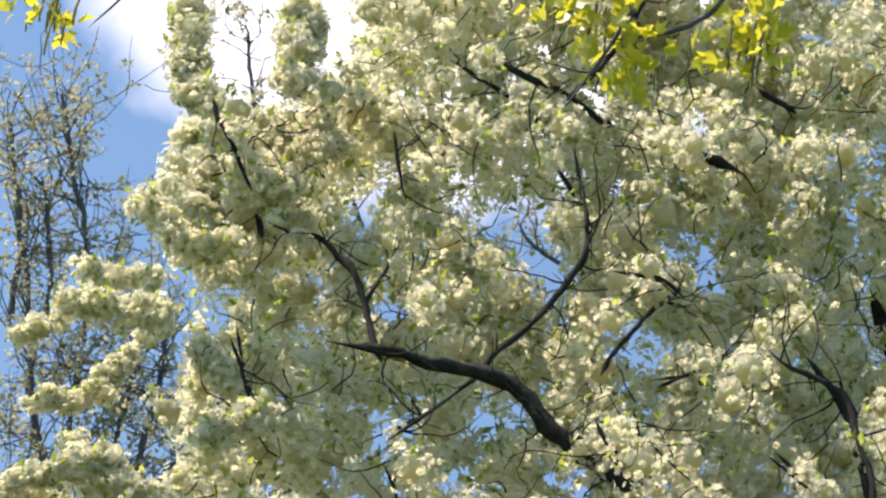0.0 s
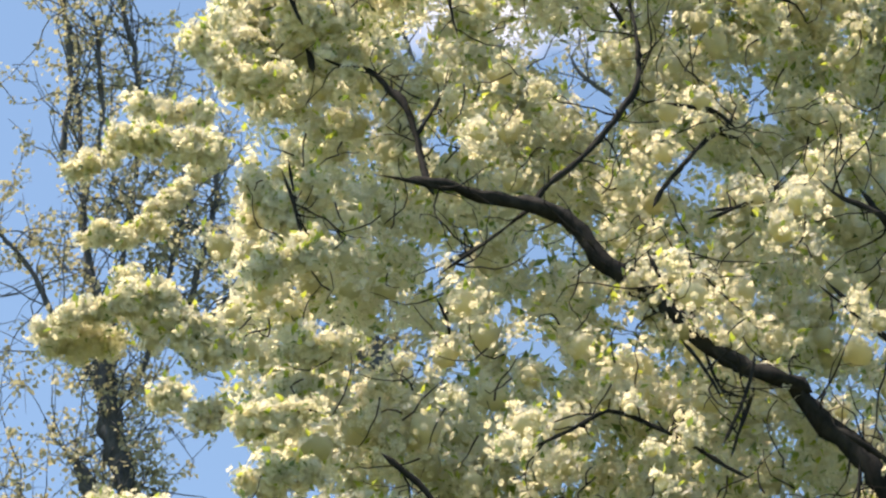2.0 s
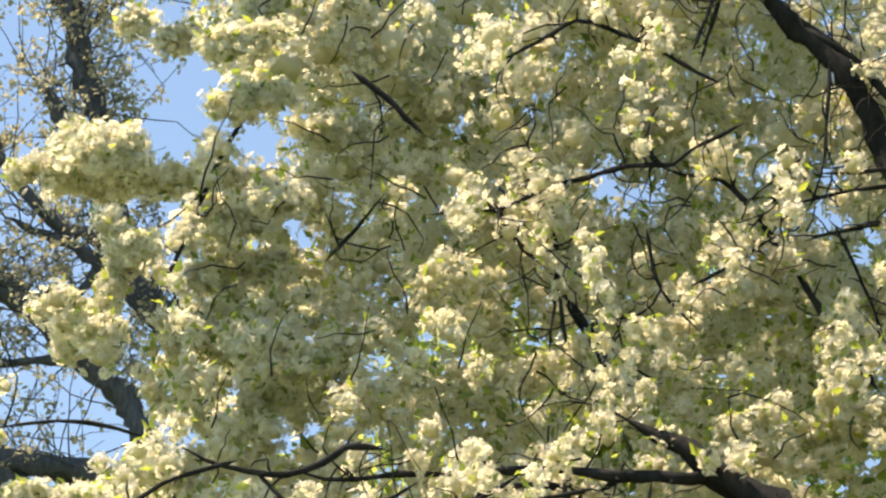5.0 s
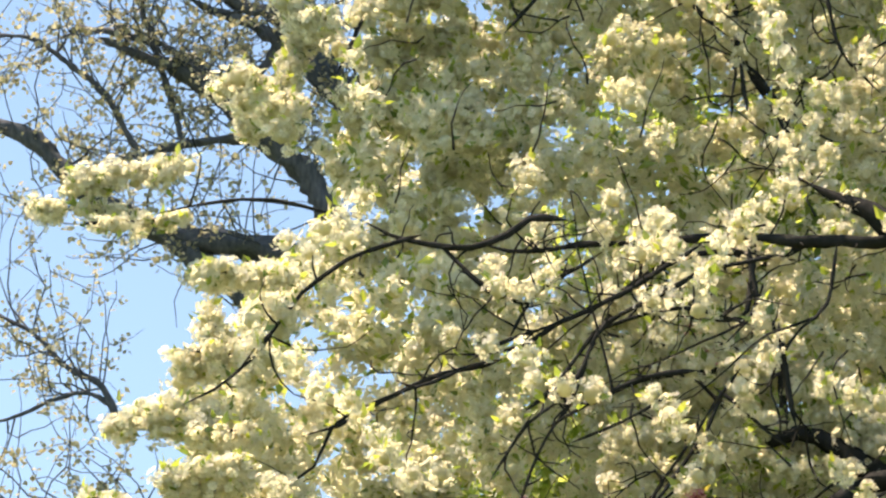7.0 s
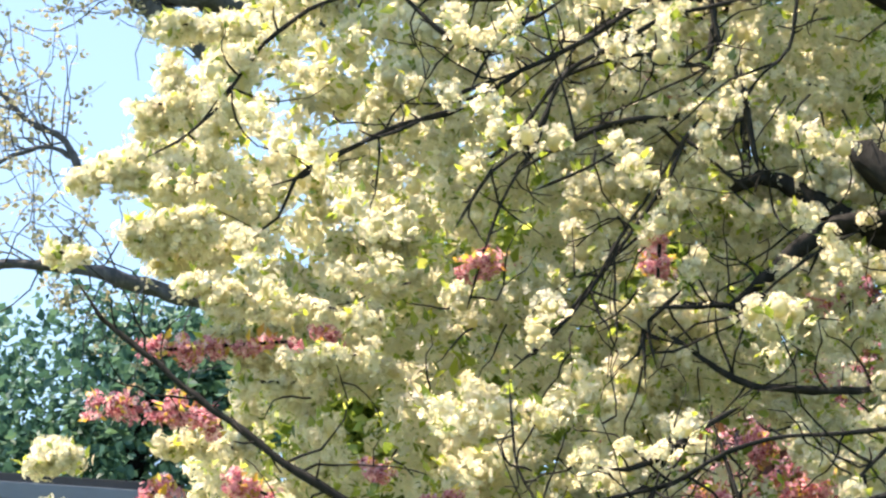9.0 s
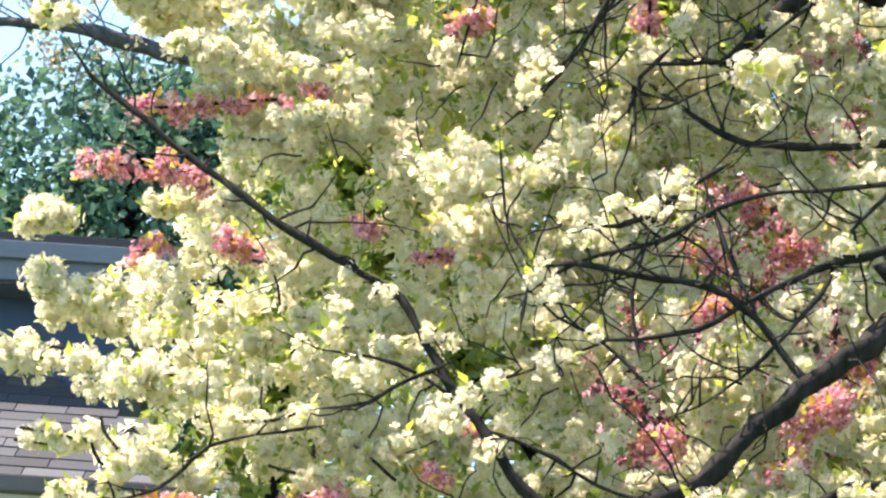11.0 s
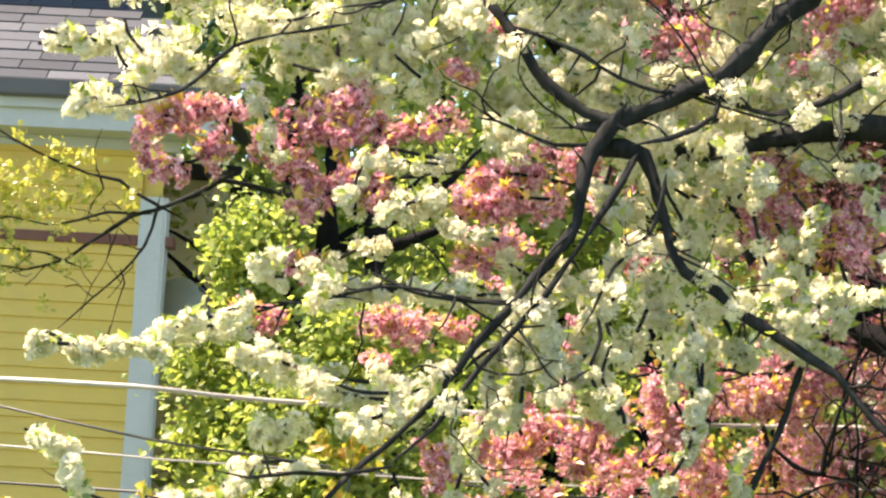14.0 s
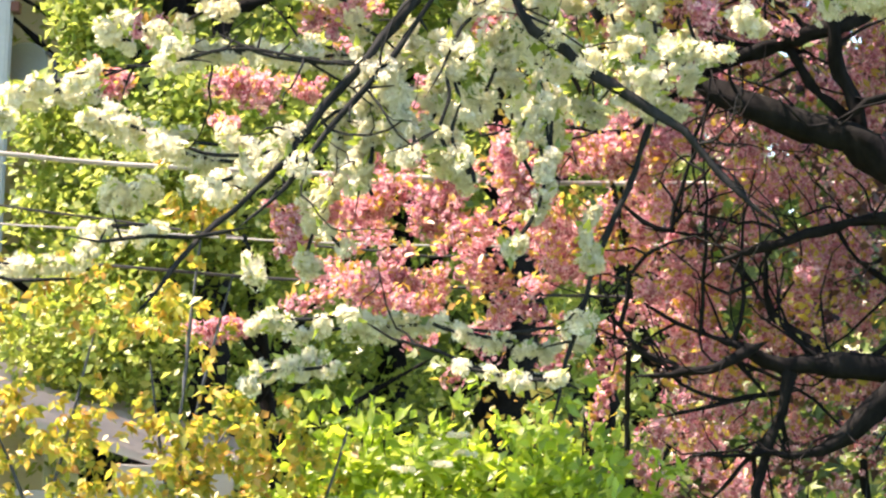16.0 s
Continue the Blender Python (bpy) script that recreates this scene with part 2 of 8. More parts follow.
def limb(tree, name, *points):
    line = smooth_line(points, 0.05 if points[0][3] < 0.05 else 0.08)
    kept = LINES.setdefault(tree.name, [])
    sway = np.random.default_rng(len(kept) + 5 * len(tree.name)).normal(0, 1.0, (len(line) + 4, 3))
    sway = (sway[:-4] + sway[1:-3] + sway[2:-2] + sway[3:-1] + sway[4:]) / 5
    line[:, :3] += sway * np.minimum(line[:, 3:], 0.035) * 0.55  # knots and small crooks
    knee = np.arange(0, len(line) + 4, 4)
    kink = np.random.default_rng(3 * len(kept) + 1).normal(0, 1.0, (3, len(knee)))
    kink = np.stack([np.interp(np.arange(len(line)), knee, k) for k in kink], 1)
    line[1:-1, :3] += kink[1:-1] * np.clip(line[1:-1, 3:], 0.004, 0.016) * 0.55  # the angular growth from bud to bud
    kept.append(line)
    tip, butt = 2 * line[-1] - line[-2], 2 * line[0] - line[1]
    tip[3] = butt[3] = 0.0004
    v, f = tube(np.vstack([butt, line, tip]), 7 if line[:, 3].max() < 0.03 else 10, 0.24, len(kept))
    return part(name, mesh_of(name, v, f, [BARK[tree.name]], smooth=True), None, tree)


def unit(v):
    return v / (np.linalg.norm(v, axis=-1, keepdims=True) + 1e-9)


def laid(shape, faces, at, normal, size, rng, spin=True, along=None):
    """Many copies of a small shape in one pair of arrays: each faces its normal, turned at random or with its y along a way."""
    n = unit(normal)
    ref = along if along is not None else rng.standard_normal(n.shape)
    x = unit(np.cross(ref, n))
    y = np.cross(n, x)
    s = np.broadcast_to(np.asarray(size, float), (len(at),))[:, None, None]
    v = at[:, None] + s * (shape[None, :, :1] * x[:, None] + shape[None, :, 1:2] * y[:, None] + shape[None, :, 2:] * n[:, None])
    f = faces[None] + (np.arange(len(at)) * len(shape))[:, None, None]
    return v.reshape(-1, 3), f.reshape(-1, faces.shape[1])


def flower_shape(petals, half, reach):
    """A cupped flower: each petal broadens outwards; about one unit across."""
    v = []
    for k in range(petals):
        a = 2 * np.pi * k / petals
        c, n = np.cos(a), np.sin(a)
        for r, w, h in ((0.02, 0.0, 0.0), (reach, half, 0.15), (reach, -half, 0.15)):
            v.append((r * c - w * n, r * n + w * c, h))
    return np.array(v), np.arange(3 * petals).reshape(-1, 3)


FLOWER, FLOWER_FACES = flower_shape(5, 0.25, 0.5)
DEEP, DEEP_FACES = flower_shape(3, 0.46, 0.48)  # broader petals, for blossom deep inside a crown
LEAF = np.array([(0, 0, 0), (0.24, 0.42, 0.10), (0, 1.0, -0.08), (-0.24, 0.42, 0.10), (0, 0.45, 0.0)])
LEAF_FACES = np.array([(0, 1, 4), (1, 2, 4), (0, 4, 3), (4, 2, 3)])
BROAD = LEAF * (1.5, 1, 1)
KITE = np.array([(0, 0, 0), (0.36, 0.45, 0.10), (0, 1.0, -0.08), (-0.36, 0.45, 0.10)])
KITE_FACES = np.array([(0, 1, 2), (0, 2, 3)])
LOBED = np.array([(0, 0, 0), (0.30, 0.10, 0.02), (0.46, 0.52, 0.08), (0.16, 0.50, 0.03), (0, 1.0, -0.1), (-0.16, 0.50, 0.03), (-0.46, 0.52, 0.08), (-0.30, 0.10, 0.02)])
LOBED_FACES = np.array([(0, 1, 2), (0, 2, 3), (0, 3, 4), (0, 4, 5), (0, 5, 6), (0, 6, 7)])


BALL = bmesh.new()
bmesh.ops.create_icosphere(BALL, subdivisions=1, radius=1.0)
LUMP = np.array([v.co[:] for v in BALL.verts])
LUMP_FACES = np.array([[v.index for v in f.verts] for f in BALL.faces])
BALL.free()


def hearts(at, radius, rng):
    """The packed inner stalks and flowers that make each cluster opaque: uneven little balls."""
    n, m = len(at), len(LUMP)
    v = at[:, None] + LUMP[None] * radius[:, None, None] * rng.uniform(0.72, 1.12, (n, m, 1))
    f = LUMP_FACES[None] + (np.arange(n) * m)[:, None, None]
    return v.reshape(-1, 3), f.reshape(-1, 3)


def clusters(at, spread, each, rng, size=0.036, leafy=0.10, leaf=0.045, shape=FLOWER, faces=FLOWER_FACES, heart=0.0):
    """Balls of flowers with young leaves at the given places: arrays of points, faces and material numbers."""
    n = len(at)
    way = unit(rng.standard_normal((n, each, 3)) + (0, -0.12, 0.1))
    squash = unit(rng.uniform(0.7, 1.0, (n, 1, 3))) * 1.73
    far = spread[:, None, None] * rng.uniform(0.62, 1.18, (n, each, 1)) * squash
    spot = (at[:, None] + way * far).reshape(-1, 3)
    face = (way + 0.38 * rng.standard_normal(way.shape)).reshape(-1, 3)
    v, f = laid(shape, faces, spot, face, size * rng.uniform(0.75, 1.2, len(spot)), rng)
    kind = np.zeros(len(f), int)
    m = max(1, int(leafy * len(spot)))
    pick = rng.choice(len(spot), m, replace=False)
    out = face[pick] * 0.6 + (0, 0, 0.5)
    lv, lf = laid(LEAF, LEAF_FACES, spot[pick], rng.standard_normal((m, 3)) + (0, -0.4, 0.6), leaf * rng.uniform(0.7, 1.4, m), rng, along=out)
    v, f, kind = np.vstack([v, lv]), np.vstack([f, lf + len(v)]), np.r_[kind, np.ones(len(lf), int)]
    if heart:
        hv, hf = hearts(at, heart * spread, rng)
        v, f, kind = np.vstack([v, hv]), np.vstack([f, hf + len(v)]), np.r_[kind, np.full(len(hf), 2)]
    return v, f, kind


def grown(starts, ways, rng, long, thick, bend=0.35, lift=0.05, steps=7):
    """Crooked twigs from the given places: a list of tubes, and their ends."""
    pieces, ends = [], []
    for k, (p, w) in enumerate(zip(starts, ways)):
        d, q = unit(np.asarray(w, float)), np.asarray(p, float)
        length, drift = long * rng.uniform(0.45, 1.3), rng.normal(0, bend, 3)
        pts = [(*q, thick)]
        for a in range(steps):
            d = unit(d + drift * 0.1 + rng.normal(0, bend * 0.95, 3) + (0, 0, lift))
            q = q + d * length / steps
            pts.append((*q, thick * (1 - 0.65 * (a + 1) / steps)))
        pieces.append(tube(smooth_line(pts, length / steps * 0.6), 4, 0.1, k))
        ends.append(np.array([p[:3] for p in pts]))
    return pieces, np.array(ends)


# ---- ground ----
def ground_sheet():
    bm = bmesh.new()
    bmesh.ops.create_grid(bm, x_segments=60, y_segments=60, size=30)
    for v in bm.verts:
        v.co.z = 0.05 * noise.noise(v.co * 0.22)
    edge = [e for e in bm.edges if e.is_boundary]
    rim = bmesh.ops.extrude_edge_only(bm, edges=edge)
    for v in (g for g in rim["geom"] if isinstance(g, bmesh.types.BMVert)):
        v.co.x *= 60
        v.co.y *= 60
        v.co.z = 0
    return bm


tagged(part("ground", ground_sheet(), lawn, None), "rough green lawn under and round the trees", "lawn", kind="structure")

# ---- white crab apple ----
WHITE, PINK = "white", "pink"
white_tree = thing("crab_apple_tree", (1.95, 10.20, 0), "crab apple tree with dark limbs covered in white blossom", "tree", "blossoming trees")
pink_tree = thing("pink_crab_apple_tree", (2.75, 14.7, 0), "crab apple tree with black limbs and deep pink blossom", "tree", "blossoming trees")
budding_tree = thing("budding_tree", (4.2, 24.0, 0), "tall grey-barked tree with yellowish opening buds", "tree")
BARK = {white_tree.name: apple_bark, pink_tree.name: dark_bark, budding_tree.name: grey_bark}

limb(white_tree, "trunk", (1.95, 10.20, -0.10, 0.200), (1.93, 10.20, 0.50, 0.165), (1.88, 10.16, 1.44, 0.155), (1.87, 10.33, 2.08, 0.160), (1.82, 10.62, 3.09, 0.120), (1.80, 10.99, 4.41, 0.100), (1.82, 11.40, 5.90, 0.085), (1.82, 11.74, 7.10, 0.070), (1.57, 11.91, 7.72, 0.050))
limb(white_tree, "limb", (1.82, 10.62, 3.09, 0.090), (1.48, 10.73, 3.50, 0.060), (0.91, 10.83, 3.84, 0.050))
limb(white_tree, "limb", (1.81, 10.93, 4.21, 0.080), (1.42, 10.98, 4.39, 0.065), (0.94, 11.04, 4.59, 0.055))
limb(white_tree, "limb", (1.82, 11.22, 5.25, 0.080), (1.31, 11.30, 5.52, 0.060), (0.76, 11.41, 5.93, 0.055))
limb(white_tree, "limb", (1.83, 11.53, 6.37, 0.080), (1.62, 11.80, 7.31, 0.060), (1.69, 12.01, 8.06, 0.045))
limb(white_tree, "limb", (0.87, 12.17, 8.99, 0.033), (0.76, 12.18, 9.04, 0.033), (0.48, 12.23, 9.19, 0.034), (0.36, 12.26, 9.31, 0.034), (0.21, 12.30, 9.45, 0.034), (0.06, 12.34, 9.59, 0.037), (-0.10, 12.39, 9.76, 0.037), (-0.29, 12.41, 9.85, 0.033), (-0.48, 12.42, 9.88, 0.028), (-0.70, 12.42, 9.89, 0.021), (-0.81, 12.43, 9.92, 0.004))
limb(white_tree, "limb", (1.58, 12.03, 7.79, 0.051), (1.49, 12.09, 8.00, 0.047), (1.37, 12.17, 8.29, 0.043), (1.28, 12.25, 8.58, 0.035), (1.16, 12.33, 8.85, 0.027), (1.02, 12.37, 8.99, 0.027), (0.88, 12.41, 9.12, 0.027), (0.78, 12.44, 9.24, 0.004))
limb(white_tree, "branch", (-0.71, 12.42, 9.89, 0.0156), (-0.78, 12.50, 10.16, 0.0156), (-0.85, 12.54, 10.33, 0.0156), (-0.97, 12.59, 10.49, 0.0156), (-1.05, 12.62, 10.58, 0.0139), (-1.19, 12.62, 10.59, 0.0082), (-1.29, 12.63, 10.63, 0.0033))
limb(white_tree, "branch", (-0.79, 12.52, 10.23, 0.0098), (-0.74, 12.57, 10.42, 0.0082), (-0.71, 12.61, 10.58, 0.0033))
limb(white_tree, "branch", (-0.26, 12.42, 9.89, 0.0156), (-0.17, 12.47, 10.08, 0.0139), (-0.07, 12.53, 10.26, 0.0139), (0.03, 12.59, 10.50, 0.0139), (0.09, 12.64, 10.68, 0.0139), (0.08, 12.70, 10.89, 0.0123), (0.05, 12.75, 11.08, 0.0098), (0.02, 12.80, 11.23, 0.0082), (-0.01, 12.85, 11.41, 0.0033))
limb(white_tree, "branch", (-0.30, 12.52, 9.89, 0.0098), (-0.41, 12.48, 9.73, 0.0074), (-0.52, 12.44, 9.59, 0.0098), (-0.58, 12.42, 9.53, 0.0074), (-0.65, 12.41, 9.48, 0.0033))
limb(white_tree, "branch", (-0.00, 13.26, 11.47, 0.0131), (-0.14, 13.36, 11.80, 0.0107), (-0.22, 13.40, 11.97, 0.0107), (-0.33, 13.44, 12.10, 0.0107), (-0.51, 13.47, 12.22, 0.0090), (-0.62, 13.50, 12.31, 0.0033))
limb(white_tree, "branch", (0.13, 13.67, 12.20, 0.0156), (-0.09, 13.72, 12.38, 0.0131), (-0.24, 13.74, 12.46, 0.0131), (-0.47, 13.78, 12.59, 0.0115), (-0.58, 13.80, 12.69, 0.0033))
limb(white_tree, "branch", (0.24, 12.82, 10.23, 0.0115), (0.36, 12.90, 10.52, 0.0098), (0.44, 12.94, 10.67, 0.0123), (0.52, 12.98, 10.81, 0.0098), (0.58, 13.02, 10.97, 0.0033))
limb(white_tree, "branch", (-1.31, 12.73, 10.64, 0.0139), (-1.43, 12.82, 10.97, 0.0123), (-1.54, 12.90, 11.23, 0.0123), (-1.65, 12.95, 11.44, 0.0107), (-1.72, 13.00, 11.60, 0.0033))
limb(white_tree, "branch", (1.35, 12.16, 9.30, 0.0148), (1.34, 12.19, 9.44, 0.0131), (1.29, 12.25, 9.63, 0.0131), (1.24, 12.31, 9.86, 0.0156), (1.12, 12.35, 9.99, 0.0131), (1.00, 12.37, 10.05, 0.0098), (0.91, 12.39, 10.13, 0.0033))
limb(white_tree, "limb", (2.22, 13.19, 9.06, 0.057), (1.86, 13.34, 9.59, 0.054), (1.74, 13.39, 9.78, 0.049), (1.78, 13.52, 10.24, 0.050), (1.67, 13.58, 10.44, 0.056), (1.60, 13.67, 10.77, 0.051), (1.63, 13.74, 11.04, 0.055), (1.55, 13.82, 11.30, 0.050), (1.47, 13.89, 11.57, 0.004))
limb(white_tree, "branch", (1.51, 12.26, 8.24, 0.0294), (1.48, 12.34, 8.53, 0.0221), (1.40, 12.39, 8.70, 0.0180), (1.28, 12.44, 8.90, 0.0148), (1.22, 12.48, 9.03, 0.0033))
limb(white_tree, "branch", (0.76, 12.08, 8.31, 0.0090), (0.62, 12.04, 8.19, 0.0074), (0.56, 12.03, 8.12, 0.0090), (0.41, 12.02, 8.09, 0.0090), (0.22, 11.99, 8.00, 0.0090), (0.05, 11.97, 7.92, 0.0090), (-0.07, 11.94, 7.82, 0.0090), (-0.23, 11.92, 7.76, 0.0049), (-0.30, 11.92, 7.75, 0.0033))
limb(white_tree, "branch", (0.65, 11.91, 8.43, 0.0090), (0.47, 11.94, 8.54, 0.0074), (0.27, 11.97, 8.64, 0.0090), (0.14, 11.98, 8.67, 0.0090), (-0.00, 11.94, 8.54, 0.0074), (-0.17, 11.90, 8.40, 0.0049), (-0.23, 11.89, 8.36, 0.0033))
limb(white_tree, "branch", (1.32, 11.99, 7.27, 0.0172), (1.22, 12.03, 7.42, 0.0156), (1.13, 12.08, 7.59, 0.0156), (1.02, 12.14, 7.80, 0.0139), (0.88, 12.20, 8.03, 0.0123), (0.75, 12.24, 8.17, 0.0107), (0.59, 12.24, 8.18, 0.0074), (0.51, 12.25, 8.21, 0.0033))
limb(white_tree, "branch", (-0.09, 11.93, 7.79, 0.0090), (0.01, 11.89, 7.62, 0.0066), (0.06, 11.87, 7.57, 0.0033))
limb(white_tree, "branch", (0.43, 11.93, 7.06, 0.0131), (0.32, 11.99, 7.27, 0.0123), (0.19, 12.05, 7.49, 0.0082), (0.14, 12.08, 7.60, 0.0033))
limb(white_tree, "branch", (0.19, 11.89, 7.28, 0.0082), (0.15, 11.96, 7.54, 0.0066), (0.11, 12.05, 7.86, 0.0049), (0.03, 12.11, 8.08, 0.0049), (-0.01, 12.15, 8.20, 0.0033))
limb(white_tree, "branch", (-1.05, 12.06, 8.24, 0.0090), (-1.12, 12.01, 8.05, 0.0074), (-1.17, 11.95, 7.85, 0.0090), (-1.22, 11.88, 7.59, 0.0082), (-1.26, 11.81, 7.34, 0.0098), (-1.29, 11.78, 7.25, 0.0033))
limb(white_tree, "limb", (1.24, 11.55, 6.42, 0.056), (0.95, 11.59, 6.56, 0.053), (0.88, 11.60, 6.59, 0.051), (0.75, 11.62, 6.68, 0.047), (0.63, 11.65, 6.78, 0.040), (0.53, 11.66, 6.82, 0.024), (0.43, 11.68, 6.88, 0.004))
limb(white_tree, "branch", (0.71, 11.61, 6.65, 0.0230), (0.51, 11.61, 6.63, 0.0213), (0.36, 11.61, 6.63, 0.0213), (0.22, 11.61, 6.63, 0.0164), (0.06, 11.60, 6.60, 0.0148), (-0.12, 11.60, 6.58, 0.0115), (-0.35, 11.59, 6.55, 0.0098), (-0.49, 11.57, 6.51, 0.0098), (-0.60, 11.57, 6.49, 0.0066), (-0.68, 11.57, 6.51, 0.0033))
limb(white_tree, "branch", (-0.44, 11.38, 6.55, 0.0098), (-0.55, 11.38, 6.54, 0.0131), (-0.62, 11.36, 6.46, 0.0123), (-0.73, 11.34, 6.40, 0.0115), (-0.86, 11.34, 6.40, 0.0098), (-1.00, 11.35, 6.43, 0.0066), (-1.08, 11.36, 6.47, 0.0033))
limb(white_tree, "branch", (-0.80, 11.34, 6.38, 0.0082), (-0.72, 11.31, 6.29, 0.0082), (-0.65, 11.30, 6.23, 0.0082), (-0.53, 11.29, 6.19, 0.0066), (-0.47, 11.28, 6.19, 0.0033))
limb(white_tree, "branch", (0.24, 11.70, 6.60, 0.0131), (0.05, 11.70, 6.59, 0.0115), (-0.11, 11.67, 6.49, 0.0115), (-0.22, 11.64, 6.38, 0.0098), (-0.41, 11.60, 6.25, 0.0082), (-0.53, 11.57, 6.14, 0.0082), (-0.70, 11.56, 6.09, 0.0049), (-0.77, 11.56, 6.09, 0.0033))
limb(white_tree, "branch", (0.42, 11.83, 6.71, 0.0131), (0.21, 11.79, 6.57, 0.0115), (-0.02, 11.76, 6.47, 0.0098), (-0.20, 11.74, 6.38, 0.0098), (-0.31, 11.70, 6.23, 0.0082), (-0.39, 11.65, 6.06, 0.0082), (-0.46, 11.62, 5.96, 0.0066), (-0.51, 11.61, 5.91, 0.0033))
limb(white_tree, "branch", (0.24, 11.71, 6.64, 0.0131), (0.24, 11.65, 6.43, 0.0098), (0.21, 11.62, 6.33, 0.0082), (0.00, 11.62, 6.32, 0.0049), (-0.07, 11.63, 6.34, 0.0033))
limb(white_tree, "branch", (-1.23, 11.04, 6.37, 0.0066), (-1.43, 11.04, 6.40, 0.0066), (-1.59, 11.03, 6.36, 0.0049), (-1.72, 11.02, 6.32, 0.0033))
limb(white_tree, "branch", (-0.94, 11.23, 6.36, 0.0090), (-1.08, 11.21, 6.29, 0.0082), (-1.17, 11.19, 6.22, 0.0082), (-1.27, 11.17, 6.12, 0.0074), (-1.33, 11.13, 5.99, 0.0066), (-1.40, 11.08, 5.83, 0.0057), (-1.50, 11.05, 5.71, 0.0049), (-1.55, 11.04, 5.67, 0.0033))
limb(white_tree, "limb", (1.09, 11.63, 5.65, 0.050), (0.81, 11.67, 5.79, 0.046), (0.74, 11.68, 5.82, 0.046), (0.61, 11.70, 5.87, 0.039), (0.51, 11.71, 5.94, 0.031), (0.43, 11.72, 5.95, 0.023), (0.35, 11.71, 5.92, 0.019), (0.28, 11.72, 5.96, 0.016), (0.20, 11.74, 6.03, 0.012), (0.16, 11.75, 6.06, 0.008), (0.09, 11.77, 6.13, 0.004))
limb(white_tree, "branch", (1.06, 11.59, 5.86, 0.0314), (0.78, 11.56, 5.76, 0.0294), (0.74, 11.56, 5.74, 0.0294), (0.59, 11.53, 5.65, 0.0323), (0.48, 11.50, 5.53, 0.0285), (0.41, 11.48, 5.46, 0.0156), (0.34, 11.47, 5.40, 0.0033))
limb(white_tree, "branch", (0.17, 11.67, 6.15, 0.0131), (0.01, 11.67, 6.12, 0.0115), (-0.12, 11.65, 6.08, 0.0098), (-0.27, 11.63, 5.98, 0.0066), (-0.34, 11.62, 5.96, 0.0033))
limb(white_tree, "branch", (0.16, 11.53, 5.99, 0.0082), (0.12, 11.49, 5.85, 0.0066), (0.02, 11.44, 5.66, 0.0074), (-0.12, 11.36, 5.40, 0.0074), (-0.29, 11.29, 5.15, 0.0057), (-0.33, 11.28, 5.10, 0.0033))
limb(white_tree, "branch", (-0.64, 11.44, 6.02, 0.0098), (-0.79, 11.42, 5.96, 0.0082), (-0.97, 11.39, 5.84, 0.0082), (-1.11, 11.36, 5.73, 0.0066), (-1.17, 11.35, 5.70, 0.0033))
limb(white_tree, "branch", (0.39, 11.74, 6.04, 0.0148), (0.36, 11.81, 6.28, 0.0131), (0.34, 11.84, 6.37, 0.0082), (0.32, 11.87, 6.48, 0.0033))
limb(white_tree, "limb", (-0.010, 10.387, 3.596, 0.0218), (-0.070, 10.398, 3.636, 0.0179), (-0.179, 10.420, 3.714, 0.0169), (-0.298, 10.459, 3.852, 0.0169), (-0.417, 10.495, 3.983, 0.0149), (-0.447, 10.512, 4.042, 0.0139), (-0.506, 10.542, 4.151, 0.0139), (-0.606, 10.584, 4.301, 0.0139), (-0.735, 10.604, 4.370, 0.0139), (-0.913, 10.631, 4.469, 0.0139), (-1.062, 10.656, 4.557, 0.0119), (-1.191, 10.686, 4.666, 0.0119), (-1.310, 10.709, 4.746, 0.0119), (-1.420, 10.731, 4.826, 0.0109), (-1.540, 10.757, 4.917, 0.0109), (-1.638, 10.781, 5.005, 0.0069), (-1.698, 10.801, 5.075, 0.0040))
limb(white_tree, "limb", (1.08, 10.81, 4.48, 0.043), (0.807, 10.576, 4.237, 0.0394), (0.757, 10.565, 4.197, 0.0374), (0.699, 10.549, 4.139, 0.0335), (0.629, 10.532, 4.078, 0.0334), (0.531, 10.504, 3.980, 0.0305), (0.413, 10.472, 3.864, 0.0285), (0.325, 10.444, 3.763, 0.0266), (0.207, 10.430, 3.716, 0.0246), (0.079, 10.405, 3.626, 0.0266), (-0.010, 10.394, 3.586, 0.0246), (-0.108, 10.389, 3.568, 0.0039))
limb(white_tree, "branch", (0.623, 10.531, 4.111, 0.0135), (0.535, 10.566, 4.237, 0.0127), (0.447, 10.593, 4.333, 0.0127), (0.331, 10.610, 4.394, 0.0128), (0.175, 10.615, 4.412, 0.0112), (0.039, 10.620, 4.430, 0.0112), (-0.088, 10.626, 4.451, 0.0095), (-0.166, 10.621, 4.433, 0.0055), (-0.233, 10.620, 4.430, 0.0032))
limb(white_tree, "branch", (1.28, 11.41, 5.19, 0.0139), (1.00, 11.39, 5.14, 0.0139), (0.78, 11.38, 5.10, 0.0123), (0.63, 11.38, 5.10, 0.0123), (0.44, 11.38, 5.10, 0.0123), (0.31, 11.40, 5.16, 0.0090), (0.20, 11.42, 5.24, 0.0074), (0.14, 11.43, 5.28, 0.0066), (0.07, 11.45, 5.34, 0.0033))
limb(white_tree, "branch", (0.40, 11.46, 5.39, 0.0139), (0.24, 11.46, 5.39, 0.0123), (0.11, 11.45, 5.37, 0.0123), (0.07, 11.43, 5.29, 0.0090), (0.08, 11.40, 5.18, 0.0057), (0.08, 11.38, 5.11, 0.0033))
